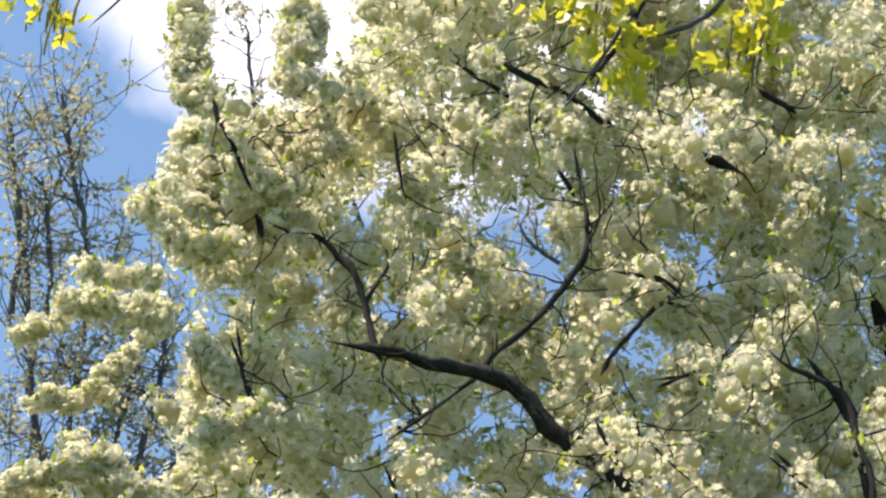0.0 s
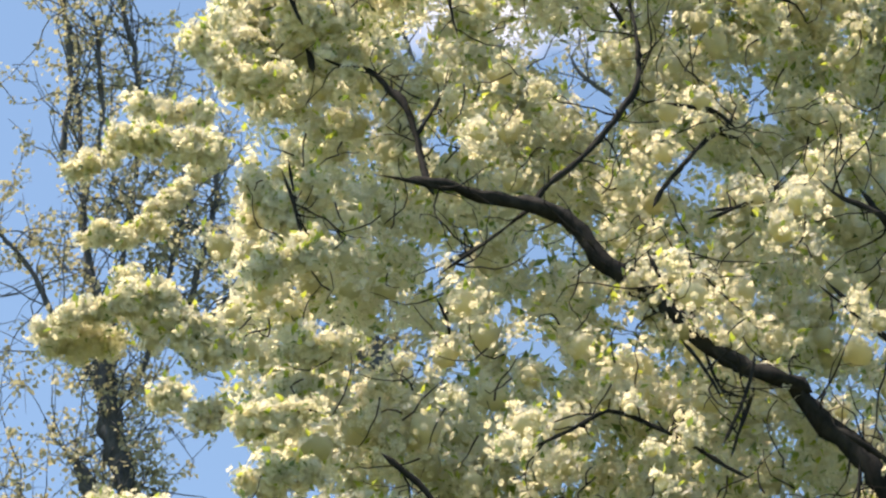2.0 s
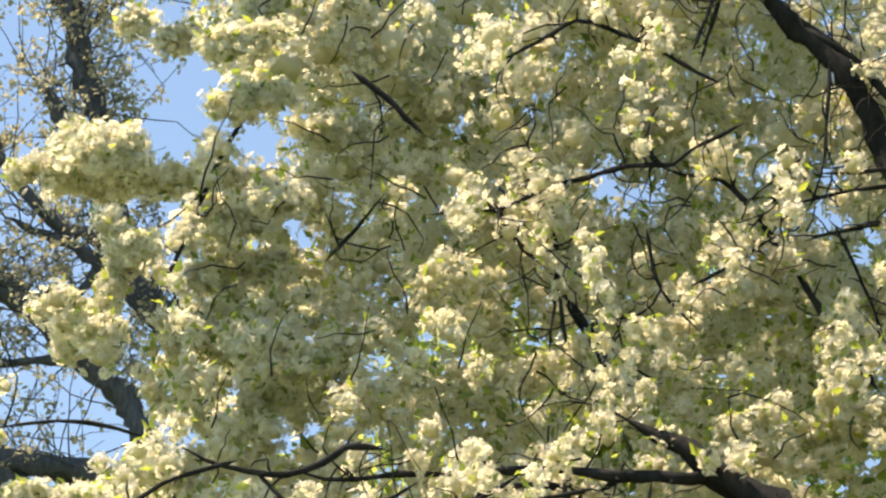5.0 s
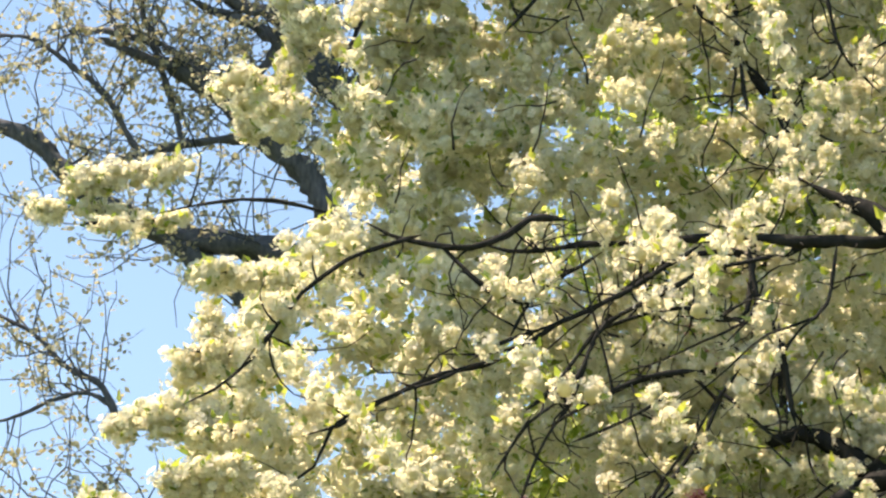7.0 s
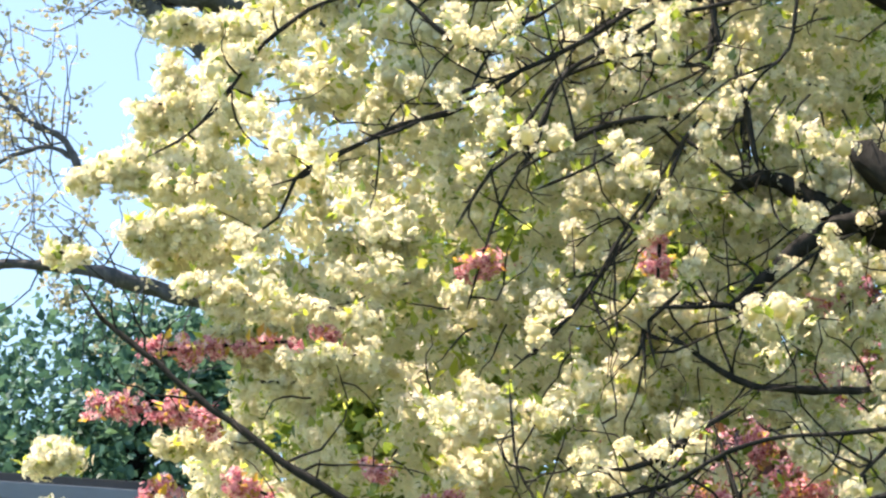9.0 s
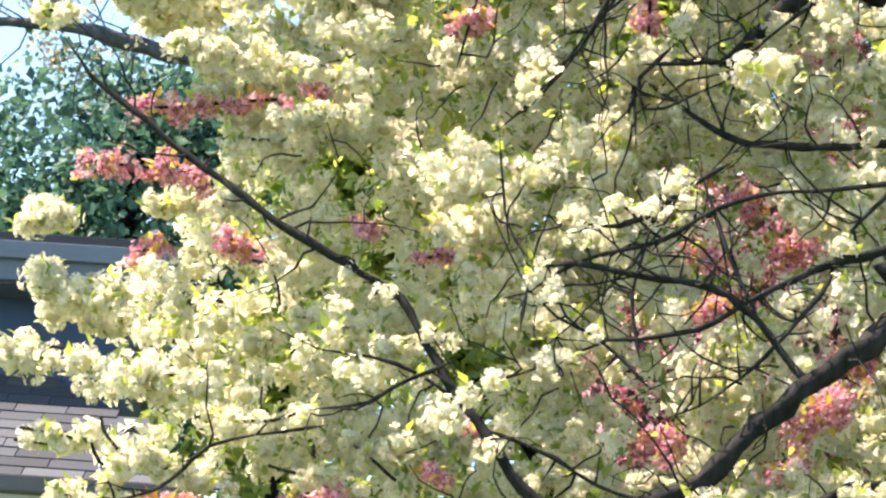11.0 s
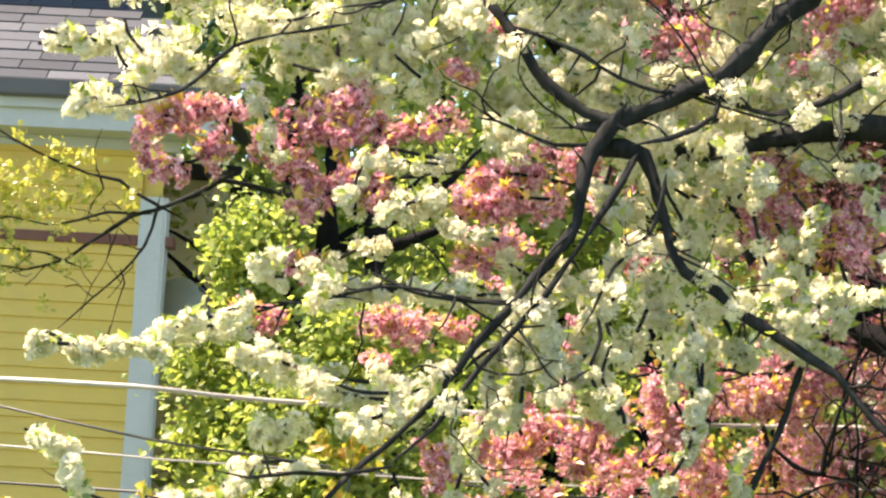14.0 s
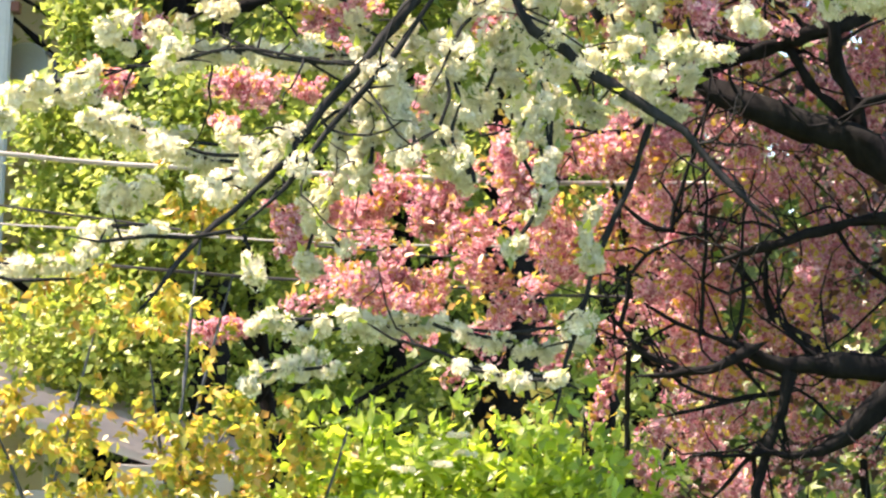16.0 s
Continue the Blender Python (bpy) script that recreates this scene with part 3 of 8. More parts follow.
limb(white_tree, "branch", (0.328, 10.724, 4.799, 0.0103), (0.222, 10.700, 4.714, 0.0087), (0.135, 10.675, 4.625, 0.0103), (0.048, 10.664, 4.586, 0.0087), (-0.058, 10.664, 4.586, 0.0055), (-0.116, 10.667, 4.597, 0.0032))
limb(white_tree, "branch", (1.207, 10.733, 4.830, 0.0088), (0.944, 10.724, 4.802, 0.0088), (0.652, 10.711, 4.752, 0.0072), (0.516, 10.705, 4.734, 0.0072), (0.341, 10.686, 4.666, 0.0072), (0.175, 10.653, 4.548, 0.0072), (0.000, 10.637, 4.490, 0.0072), (-0.117, 10.621, 4.433, 0.0055), (-0.214, 10.596, 4.344, 0.0040), (-0.263, 10.591, 4.326, 0.0032))
limb(white_tree, "branch", (1.062, 10.686, 4.666, 0.0130), (0.804, 10.654, 4.549, 0.0130), (0.635, 10.631, 4.469, 0.0114), (0.536, 10.615, 4.410, 0.0097), (0.437, 10.598, 4.349, 0.0081), (0.298, 10.570, 4.250, 0.0073), (0.129, 10.559, 4.210, 0.0081), (0.030, 10.557, 4.202, 0.0073), (-0.079, 10.539, 4.141, 0.0057), (-0.228, 10.518, 4.063, 0.0041), (-0.288, 10.512, 4.042, 0.0033))
limb(white_tree, "branch", (1.002, 10.769, 4.960, 0.0073), (0.747, 10.668, 4.599, 0.0073), (0.688, 10.623, 4.440, 0.0073), (0.619, 10.593, 4.332, 0.0073), (0.472, 10.538, 4.136, 0.0056), (0.315, 10.500, 3.999, 0.0040), (0.265, 10.494, 3.978, 0.0032))
limb(white_tree, "branch", (-0.427, 10.495, 3.983, 0.0066), (-0.536, 10.515, 4.052, 0.0073), (-0.675, 10.526, 4.092, 0.0057), (-0.844, 10.531, 4.111, 0.0041), (-0.913, 10.539, 4.141, 0.0033))
limb(white_tree, "branch", (-0.48, 10.49, 4.06, 0.0066), (-0.60, 10.47, 3.99, 0.0057), (-0.66, 10.46, 3.94, 0.0066), (-0.73, 10.45, 3.92, 0.0057), (-0.79, 10.45, 3.91, 0.0033))
limb(white_tree, "branch", (-0.85, 10.43, 3.84, 0.0057), (-0.99, 10.42, 3.81, 0.0041), (-1.12, 10.40, 3.76, 0.0057), (-1.19, 10.38, 3.68, 0.0057), (-1.27, 10.36, 3.61, 0.0057), (-1.38, 10.35, 3.57, 0.0041), (-1.44, 10.35, 3.56, 0.0033))
limb(white_tree, "branch", (-0.268, 10.462, 3.863, 0.0066), (-0.099, 10.442, 3.794, 0.0057), (0.020, 10.423, 3.724, 0.0057), (0.139, 10.415, 3.695, 0.0057), (0.199, 10.415, 3.695, 0.0033))
limb(white_tree, "branch", (0.115, 10.555, 4.196, 0.0071), (0.095, 10.600, 4.357, 0.0054), (0.124, 10.645, 4.519, 0.0054), (0.162, 10.693, 4.691, 0.0039), (0.181, 10.718, 4.778, 0.0031))
limb(white_tree, "branch", (0.453, 10.600, 4.359, 0.0070), (0.378, 10.643, 4.511, 0.0054), (0.321, 10.691, 4.682, 0.0054), (0.293, 10.714, 4.765, 0.0031))
limb(white_tree, "branch", (-0.231, 10.576, 4.270, 0.0055), (-0.222, 10.619, 4.423, 0.0055), (-0.299, 10.659, 4.568, 0.0040), (-0.328, 10.702, 4.721, 0.0039), (-0.337, 10.727, 4.809, 0.0032))
limb(white_tree, "branch", (0.134, 10.523, 4.080, 0.0071), (0.019, 10.552, 4.186, 0.0054), (-0.105, 10.576, 4.273, 0.0039), (-0.143, 10.603, 4.368, 0.0039), (-0.172, 10.625, 4.445, 0.0032))
limb(white_tree, "limb", (-0.010, 10.387, 3.595, 0.0265), (-0.049, 10.364, 3.516, 0.0246), (-0.069, 10.334, 3.407, 0.0206), (-0.079, 10.296, 3.270, 0.0196), (-0.138, 10.271, 3.182, 0.0167), (-0.231, 10.235, 3.054, 0.0147), (-0.310, 10.205, 2.947, 0.0128), (-0.393, 10.172, 2.829, 0.0118), (-0.457, 10.142, 2.720, 0.0108), (-0.530, 10.117, 2.631, 0.0098), (-0.589, 10.098, 2.563, 0.0098), (-0.678, 10.076, 2.485, 0.0088), (-0.737, 10.056, 2.416, 0.0079), (-0.796, 10.032, 2.327, 0.0059), (-0.825, 10.021, 2.288, 0.0039))
limb(white_tree, "branch", (0.068, 10.348, 3.458, 0.0120), (0.000, 10.310, 3.322, 0.0096), (-0.068, 10.277, 3.204, 0.0096), (-0.171, 10.233, 3.047, 0.0088), (-0.274, 10.189, 2.891, 0.0088), (-0.367, 10.154, 2.764, 0.0080), (-0.459, 10.118, 2.636, 0.0072), (-0.537, 10.096, 2.557, 0.0040))
limb(white_tree, "limb", (-0.019, 10.436, 3.522, 0.0233), (0.097, 10.433, 3.512, 0.0233), (0.136, 10.411, 3.434, 0.0175), (0.165, 10.384, 3.337, 0.0136), (0.204, 10.344, 3.191, 0.0146), (0.243, 10.327, 3.134, 0.0165), (0.330, 10.314, 3.084, 0.0165), (0.408, 10.295, 3.017, 0.0146), (0.514, 10.276, 2.949, 0.0146), (0.592, 10.259, 2.891, 0.0146), (0.670, 10.249, 2.852, 0.0126), (0.786, 10.216, 2.735, 0.0097), (0.902, 10.186, 2.628, 0.0068), (0.941, 10.178, 2.599, 0.0039))
limb(white_tree, "branch", (0.60, 10.57, 2.93, 0.0107), (0.56, 10.53, 2.78, 0.0098), (0.51, 10.49, 2.64, 0.0098), (0.45, 10.45, 2.50, 0.0082), (0.41, 10.40, 2.33, 0.0082), (0.37, 10.37, 2.20, 0.0066), (0.35, 10.34, 2.10, 0.0049), (0.34, 10.33, 2.05, 0.0033))
limb(white_tree, "limb", (1.12, 11.01, 3.76, 0.047), (0.831, 10.624, 3.657, 0.0425), (0.783, 10.622, 3.649, 0.0406), (0.628, 10.616, 3.629, 0.0338), (0.502, 10.608, 3.600, 0.0299), (0.367, 10.603, 3.581, 0.0251), (0.251, 10.592, 3.542, 0.0222), (0.097, 10.589, 3.532, 0.0203), (0.010, 10.592, 3.542, 0.0039))
limb(white_tree, "branch", (1.060, 10.457, 3.847, 0.0167), (0.808, 10.441, 3.789, 0.0152), (0.759, 10.438, 3.779, 0.0135), (0.662, 10.414, 3.693, 0.0120), (0.555, 10.403, 3.653, 0.0112), (0.467, 10.397, 3.633, 0.0095), (0.370, 10.406, 3.664, 0.0072), (0.302, 10.411, 3.682, 0.0055), (0.243, 10.419, 3.711, 0.0032))
limb(white_tree, "branch", (0.328, 10.427, 3.739, 0.0094), (0.299, 10.394, 3.623, 0.0079), (0.241, 10.381, 3.576, 0.0079), (0.164, 10.370, 3.537, 0.0071), (0.096, 10.368, 3.527, 0.0032))
limb(white_tree, "branch", (-0.39, 10.45, 2.85, 0.0057), (-0.28, 10.47, 2.92, 0.0057), (-0.24, 10.43, 2.77, 0.0041), (-0.25, 10.40, 2.68, 0.0033))
limb(white_tree, "branch", (-0.29, 10.30, 3.03, 0.0066), (-0.43, 10.30, 3.03, 0.0057), (-0.56, 10.31, 3.05, 0.0057), (-0.63, 10.31, 3.08, 0.0033))
limb(white_tree, "branch", (-0.30, 10.20, 3.01, 0.0049), (-0.48, 10.20, 3.03, 0.0049), (-0.64, 10.20, 3.04, 0.0049), (-0.85, 10.19, 2.98, 0.0041), (-0.90, 10.19, 2.98, 0.0033))
limb(white_tree, "branch", (-0.62, 10.05, 2.50, 0.0066), (-0.71, 10.05, 2.48, 0.0049), (-0.83, 10.05, 2.48, 0.0049), (-0.96, 10.04, 2.46, 0.0041), (-1.02, 10.04, 2.47, 0.0033))
limb(white_tree, "branch", (-1.02, 9.60, 2.32, 0.0049), (-1.15, 9.60, 2.31, 0.0049), (-1.24, 9.60, 2.33, 0.0049), (-1.38, 9.61, 2.36, 0.0041), (-1.43, 9.62, 2.39, 0.0033))
limb(white_tree, "branch", (0.37, 10.35, 2.13, 0.0049), (0.32, 10.35, 2.15, 0.0049), (0.15, 10.36, 2.16, 0.0049), (0.01, 10.37, 2.21, 0.0057), (-0.13, 10.38, 2.24, 0.0041), (-0.18, 10.39, 2.27, 0.0033))
limb(white_tree, "branch", (-0.049, 10.365, 3.517, 0.0080), (-0.156, 10.362, 3.507, 0.0055), (-0.272, 10.373, 3.546, 0.0055), (-0.341, 10.381, 3.575, 0.0040), (-0.399, 10.392, 3.614, 0.0032))
limb(white_tree, "branch", (0.164, 10.330, 3.392, 0.0079), (0.125, 10.289, 3.247, 0.0064), (0.029, 10.260, 3.141, 0.0055), (-0.029, 10.219, 2.997, 0.0039), (-0.048, 10.209, 2.959, 0.0032))
limb(white_tree, "branch", (-0.25, 10.72, 3.11, 0.0066), (-0.49, 10.72, 3.10, 0.0057), (-0.76, 10.72, 3.10, 0.0057), (-0.99, 10.70, 3.03, 0.0041), (-1.05, 10.70, 3.03, 0.0033))
limb(white_tree, "branch", (0.26, 11.15, 6.35, 0.0074), (0.09, 11.15, 6.29, 0.0074), (-0.04, 11.15, 6.21, 0.0074), (-0.24, 11.15, 6.09, 0.0074), (-0.30, 11.15, 5.94, 0.0074), (-0.36, 11.15, 5.82, 0.0057), (-0.47, 11.15, 5.71, 0.0057), (-0.55, 11.15, 5.55, 0.0049))
limb(white_tree, "branch", (0.19, 11.21, 5.94, 0.0066), (0.09, 11.21, 5.75, 0.0057), (-0.01, 11.21, 5.57, 0.0057), (-0.12, 11.21, 5.34, 0.0049), (-0.25, 11.21, 5.15, 0.0049))
limb(white_tree, "branch", (0.01, 11.27, 6.41, 0.0082), (-0.05, 11.27, 6.37, 0.0082), (-0.21, 11.27, 6.24, 0.0082), (-0.37, 11.27, 6.13, 0.0066), (-0.57, 11.27, 6.03, 0.0066), (-0.66, 11.27, 5.98, 0.0049))
limb(white_tree, "branch", (-0.05, 11.33, 5.88, 0.0066), (-0.17, 11.33, 5.80, 0.0066), (-0.28, 11.33, 5.74, 0.0049))
limb(white_tree, "branch", (0.03, 11.15, 5.93, 0.0090), (-0.09, 11.15, 5.90, 0.0074), (-0.25, 11.15, 5.80, 0.0074), (-0.36, 11.15, 5.73, 0.0049))
limb(white_tree, "branch", (-0.75, 11.21, 5.88, 0.0066), (-0.86, 11.21, 5.83, 0.0066), (-1.02, 11.21, 5.74, 0.0057), (-1.12, 11.21, 5.66, 0.0057), (-1.16, 11.21, 5.52, 0.0049), (-1.27, 11.21, 5.44, 0.0033))
limb(white_tree, "branch", (-0.31, 11.27, 6.36, 0.0066), (-0.47, 11.27, 6.22, 0.0066), (-0.54, 11.27, 6.10, 0.0049))
limb(white_tree, "branch", (0.23, 11.33, 6.43, 0.0098), (0.26, 11.33, 6.28, 0.0082), (0.20, 11.33, 6.16, 0.0049))
limb(white_tree, "branch", (0.51, 11.15, 6.38, 0.0066), (0.49, 11.15, 6.21, 0.0066), (0.41, 11.15, 6.12, 0.0049), (0.35, 11.15, 6.01, 0.0049))
limb(white_tree, "branch", (0.34, 11.21, 6.10, 0.0139), (0.37, 11.21, 5.98, 0.0123), (0.40, 11.21, 5.85, 0.0090))
limb(white_tree, "branch", (0.17, 11.27, 5.91, 0.0074), (0.26, 11.27, 5.84, 0.0074), (0.36, 11.27, 5.76, 0.0066))
limb(white_tree, "branch", (0.14, 11.33, 5.35, 0.0090), (0.08, 11.33, 5.29, 0.0074), (0.10, 11.33, 5.18, 0.0057))
limb(white_tree, "branch", (0.15, 11.15, 5.28, 0.0074), (0.23, 11.15, 5.29, 0.0074), (0.29, 11.15, 5.29, 0.0049))
limb(white_tree, "branch", (-0.24, 11.21, 6.09, 0.0066), (-0.11, 11.21, 6.15, 0.0066), (0.04, 11.21, 6.18, 0.0066), (0.20, 11.21, 6.15, 0.0066))
limb(white_tree, "branch", (-0.29, 11.27, 6.01, 0.0049), (-0.33, 11.27, 5.86, 0.0049), (-0.41, 11.27, 5.70, 0.0049), (-0.45, 11.27, 5.57, 0.0049), (-0.51, 11.27, 5.31, 0.0033))
limb(white_tree, "branch", (0.70, 11.33, 5.61, 0.0066), (0.59, 11.33, 5.54, 0.0066), (0.45, 11.33, 5.41, 0.0049), (0.39, 11.33, 5.27, 0.0049))
limb(white_tree, "branch", (-0.11, 11.95, 7.80, 0.0090), (-0.03, 11.95, 7.69, 0.0090), (0.02, 11.95, 7.65, 0.0049))
limb(white_tree, "branch", (0.10, 12.00, 7.93, 0.0066), (0.13, 12.00, 7.70, 0.0066), (0.14, 12.00, 7.51, 0.0049), (0.14, 12.00, 7.31, 0.0049))
limb(white_tree, "branch", (1.46, 12.05, 8.13, 0.0074), (1.23, 12.05, 8.07, 0.0074), (0.95, 12.05, 7.97, 0.0049))
limb(white_tree, "branch", (1.43, 12.10, 8.00, 0.0074), (1.25, 12.10, 7.94, 0.0074), (1.10, 12.10, 7.89, 0.0049))
limb(white_tree, "branch", (1.33, 11.95, 8.13, 0.0107), (1.24, 11.95, 8.11, 0.0090), (1.14, 11.95, 8.09, 0.0049))
limb(white_tree, "branch", (1.09, 12.00, 8.69, 0.0107), (1.20, 12.00, 8.63, 0.0139), (1.29, 12.00, 8.54, 0.0164), (1.38, 12.00, 8.42, 0.0156), (1.46, 12.00, 8.30, 0.0156), (1.47, 12.00, 8.18, 0.0156), (1.41, 12.00, 8.04, 0.0156))
limb(white_tree, "branch", (1.12, 12.05, 8.58, 0.0074), (1.12, 12.05, 8.38, 0.0074), (1.11, 12.05, 8.18, 0.0049), (1.08, 12.05, 8.03, 0.0049))
limb(white_tree, "branch", (1.20, 12.10, 7.90, 0.0074), (1.28, 12.10, 7.72, 0.0066), (1.36, 12.10, 7.54, 0.0049))
limb(white_tree, "branch", (-0.66, 11.95, 8.31, 0.0123), (-0.55, 11.95, 8.23, 0.0139), (-0.44, 11.95, 8.12, 0.0107))
limb(white_tree, "branch", (0.60, 12.00, 8.64, 0.0074), (0.64, 12.00, 8.80, 0.0074), (0.67, 12.00, 8.97, 0.0074))
limb(white_tree, "branch", (0.42, 12.05, 9.04, 0.0074), (0.49, 12.05, 8.95, 0.0074), (0.55, 12.05, 8.86, 0.0057))
limb(white_tree, "branch", (0.95, 12.10, 9.41, 0.0057), (1.08, 12.10, 9.31, 0.0057), (1.20, 12.10, 9.22, 0.0057))
limb(white_tree, "branch", (0.47, 11.95, 7.74, 0.0066), (0.53, 11.95, 7.54, 0.0066), (0.64, 11.95, 7.42, 0.0049))
limb(white_tree, "branch", (0.21, 12.00, 7.46, 0.0123), (0.27, 12.00, 7.37, 0.0123), (0.33, 12.00, 7.28, 0.0123))
limb(white_tree, "branch", (-0.54, 12.05, 9.29, 0.0074), (-0.48, 12.05, 9.36, 0.0074), (-0.42, 12.05, 9.42, 0.0057))
limb(white_tree, "branch", (0.24, 12.10, 9.44, 0.0090), (0.30, 12.10, 9.34, 0.0090), (0.33, 12.10, 9.50, 0.0074))
limb(white_tree, "branch", (1.00, 11.95, 8.12, 0.0074), (0.93, 11.95, 7.96, 0.0066), (0.87, 11.95, 7.86, 0.0049))
limb(white_tree, "branch", (-0.67, 12.00, 7.62, 0.0066), (-0.62, 12.00, 7.70, 0.0066), (-0.57, 12.00, 7.78, 0.0049))
limb(white_tree, "branch", (0.70, 12.05, 7.65, 0.0066), (0.78, 12.05, 7.71, 0.0066), (0.91, 12.05, 7.82, 0.0049))
limb(white_tree, "branch", (-1.59, 12.50, 11.11, 0.0123), (-1.51, 12.50, 10.96, 0.0123), (-1.38, 12.50, 10.72, 0.0082))
limb(white_tree, "branch", (1.11, 12.56, 10.20, 0.0115), (1.21, 12.56, 10.08, 0.0172), (1.29, 12.56, 9.89, 0.0172), (1.37, 12.56, 9.60, 0.0172))
limb(white_tree, "branch", (-0.06, 12.62, 11.52, 0.0107), (0.05, 12.62, 11.70, 0.0123), (0.15, 12.62, 11.91, 0.0123), (0.21, 12.62, 12.12, 0.0107))
limb(white_tree, "branch", (-0.44, 12.68, 11.73, 0.0148), (-0.33, 12.68, 11.67, 0.0164), (-0.21, 12.68, 11.62, 0.0164))
limb(white_tree, "branch", (-0.79, 12.50, 11.05, 0.0082), (-0.76, 12.50, 10.93, 0.0082), (-0.71, 12.50, 10.77, 0.0057))
limb(white_tree, "branch", (0.28, 12.56, 10.56, 0.0082), (0.41, 12.56, 10.56, 0.0098), (0.50, 12.56, 10.50, 0.0082))
limb(white_tree, "branch", (0.50, 12.62, 10.09, 0.0082), (0.63, 12.62, 10.15, 0.0082), (0.73, 12.62, 10.24, 0.0057))
limb(white_tree, "branch", (0.54, 12.68, 11.34, 0.0205), (0.62, 12.68, 11.30, 0.0285), (0.69, 12.68, 11.28, 0.0123))
limb(white_tree, "branch", (0.79, 12.50, 11.58, 0.0148), (0.88, 12.50, 11.53, 0.0164), (0.91, 12.50, 11.51, 0.0098))
limb(white_tree, "branch", (1.02, 12.56, 9.72, 0.0074), (1.12, 12.56, 9.64, 0.0074), (1.20, 12.56, 9.56, 0.0074))
limb(white_tree, "branch", (-1.31, 12.62, 10.00, 0.0074), (-1.26, 12.62, 9.86, 0.0074), (-1.22, 12.62, 9.73, 0.0057))
limb(white_tree, "branch", (-0.59, 12.68, 9.46, 0.0057), (-0.56, 12.68, 9.40, 0.0074), (-0.54, 12.68, 9.34, 0.0074))
limb(white_tree, "branch", (0.38, 12.50, 9.79, 0.0074), (0.42, 12.50, 9.63, 0.0074), (0.44, 12.50, 9.42, 0.0074))
limb(white_tree, "branch", (0.71, 12.25, 9.11, 0.0090), (0.68, 12.25, 8.93, 0.0090), (0.64, 12.25, 8.74, 0.0057))
limb(white_tree, "branch", (0.32, 12.30, 9.38, 0.0090), (0.33, 12.30, 9.54, 0.0074), (0.33, 12.30, 9.59, 0.0057))
limb(white_tree, "branch", (0.37, 12.35, 9.59, 0.0057), (0.42, 12.35, 9.40, 0.0057), (0.42, 12.35, 9.35, 0.0057))
limb(white_tree, "branch", (-0.85, 12.40, 9.90, 0.0098), (-0.76, 12.40, 9.90, 0.0115), (-0.68, 12.40, 9.88, 0.0115))
limb(white_tree, "branch", (0.47, 12.25, 9.20, 0.0074), (0.52, 12.25, 9.09, 0.0074), (0.57, 12.25, 8.99, 0.0057))
limb(white_tree, "branch", (-1.29, 12.30, 9.75, 0.0074), (-1.24, 12.30, 9.64, 0.0074), (-1.20, 12.30, 9.54, 0.0057))
limb(white_tree, "branch", (0.49, 12.35, 9.88, 0.0074), (0.62, 12.35, 9.97, 0.0074), (0.71, 12.35, 10.04, 0.0057))
limb(white_tree, "branch", (0.23, 12.40, 9.57, 0.0131), (0.25, 12.40, 9.66, 0.0115), (0.23, 12.40, 9.82, 0.0074))
limb(white_tree, "branch", (0.99, 12.25, 9.52, 0.0074), (1.09, 12.25, 9.43, 0.0074), (1.18, 12.25, 9.35, 0.0057))
limb(white_tree, "limb", (1.37, 12.17, 8.29, 0.044), (1.28, 12.20, 8.52, 0.042), (1.14, 12.20, 8.74, 0.039), (1.00, 12.18, 8.89, 0.036), (0.85, 12.17, 9.00, 0.033), (0.74, 12.18, 9.05, 0.030))

limb(pink_tree, "trunk", (2.75, 14.7, -0.1, 0.2), (2.72, 14.7, 0.6, 0.16), (2.6, 14.65, 1.5, 0.15), (2.35, 14.3, 2.4, 0.13), (1.93, 14.0, 2.90, 0.097))
limb(pink_tree, "limb", (2.6, 14.65, 1.5, 0.09), (2.3, 14.2, 2.2, 0.06), (1.87, 14.0, 2.38, 0.043))
limb(pink_tree, "limb", (2.35, 14.6, 2.4, 0.09), (2.1, 14.2, 3.6, 0.06), (1.65, 14.0, 4.3, 0.045), (1.25, 14.0, 4.58, 0.03))
limb(pink_tree, "limb", (2.28, 14.20, 2.60, 0.100), (2.01, 13.95, 2.99, 0.079), (1.85, 13.95, 3.13, 0.072), (1.71, 13.95, 3.23, 0.066), (1.56, 13.95, 3.34, 0.063), (1.40, 13.95, 3.36, 0.057), (1.27, 13.95, 3.39, 0.061), (1.16, 13.95, 3.43, 0.052), (1.07, 13.95, 3.47, 0.046), (0.99, 13.95, 3.51, 0.039), (0.94, 13.95, 3.54, 0.015))
limb(pink_tree, "limb", (1.60, 13.95, 3.38, 0.031), (1.57, 13.95, 3.46, 0.031), (1.53, 13.95, 3.61, 0.028), (1.49, 13.95, 3.72, 0.026), (1.44, 13.95, 3.86, 0.024), (1.40, 13.95, 3.99, 0.020), (1.35, 13.95, 4.17, 0.015))
limb(pink_tree, "branch", (1.56, 14.00, 3.40, 0.022), (1.49, 14.00, 3.46, 0.020), (1.41, 14.00, 3.55, 0.020), (1.34, 14.00, 3.65, 0.018), (1.28, 14.00, 3.72, 0.011))
limb(pink_tree, "branch", (1.34, 14.05, 3.67, 0.013), (1.20, 14.05, 3.68, 0.011), (1.07, 14.05, 3.69, 0.011), (0.95, 14.05, 3.67, 0.007))
limb(pink_tree, "branch", (1.10, 14.10, 3.51, 0.013), (1.01, 14.10, 3.46, 0.011), (0.93, 14.10, 3.47, 0.007))
limb(pink_tree, "branch", (1.90, 13.90, 3.48, 0.020), (1.70, 13.90, 3.48, 0.017), (1.62, 13.90, 3.46, 0.017), (1.58, 13.90, 3.42, 0.017))
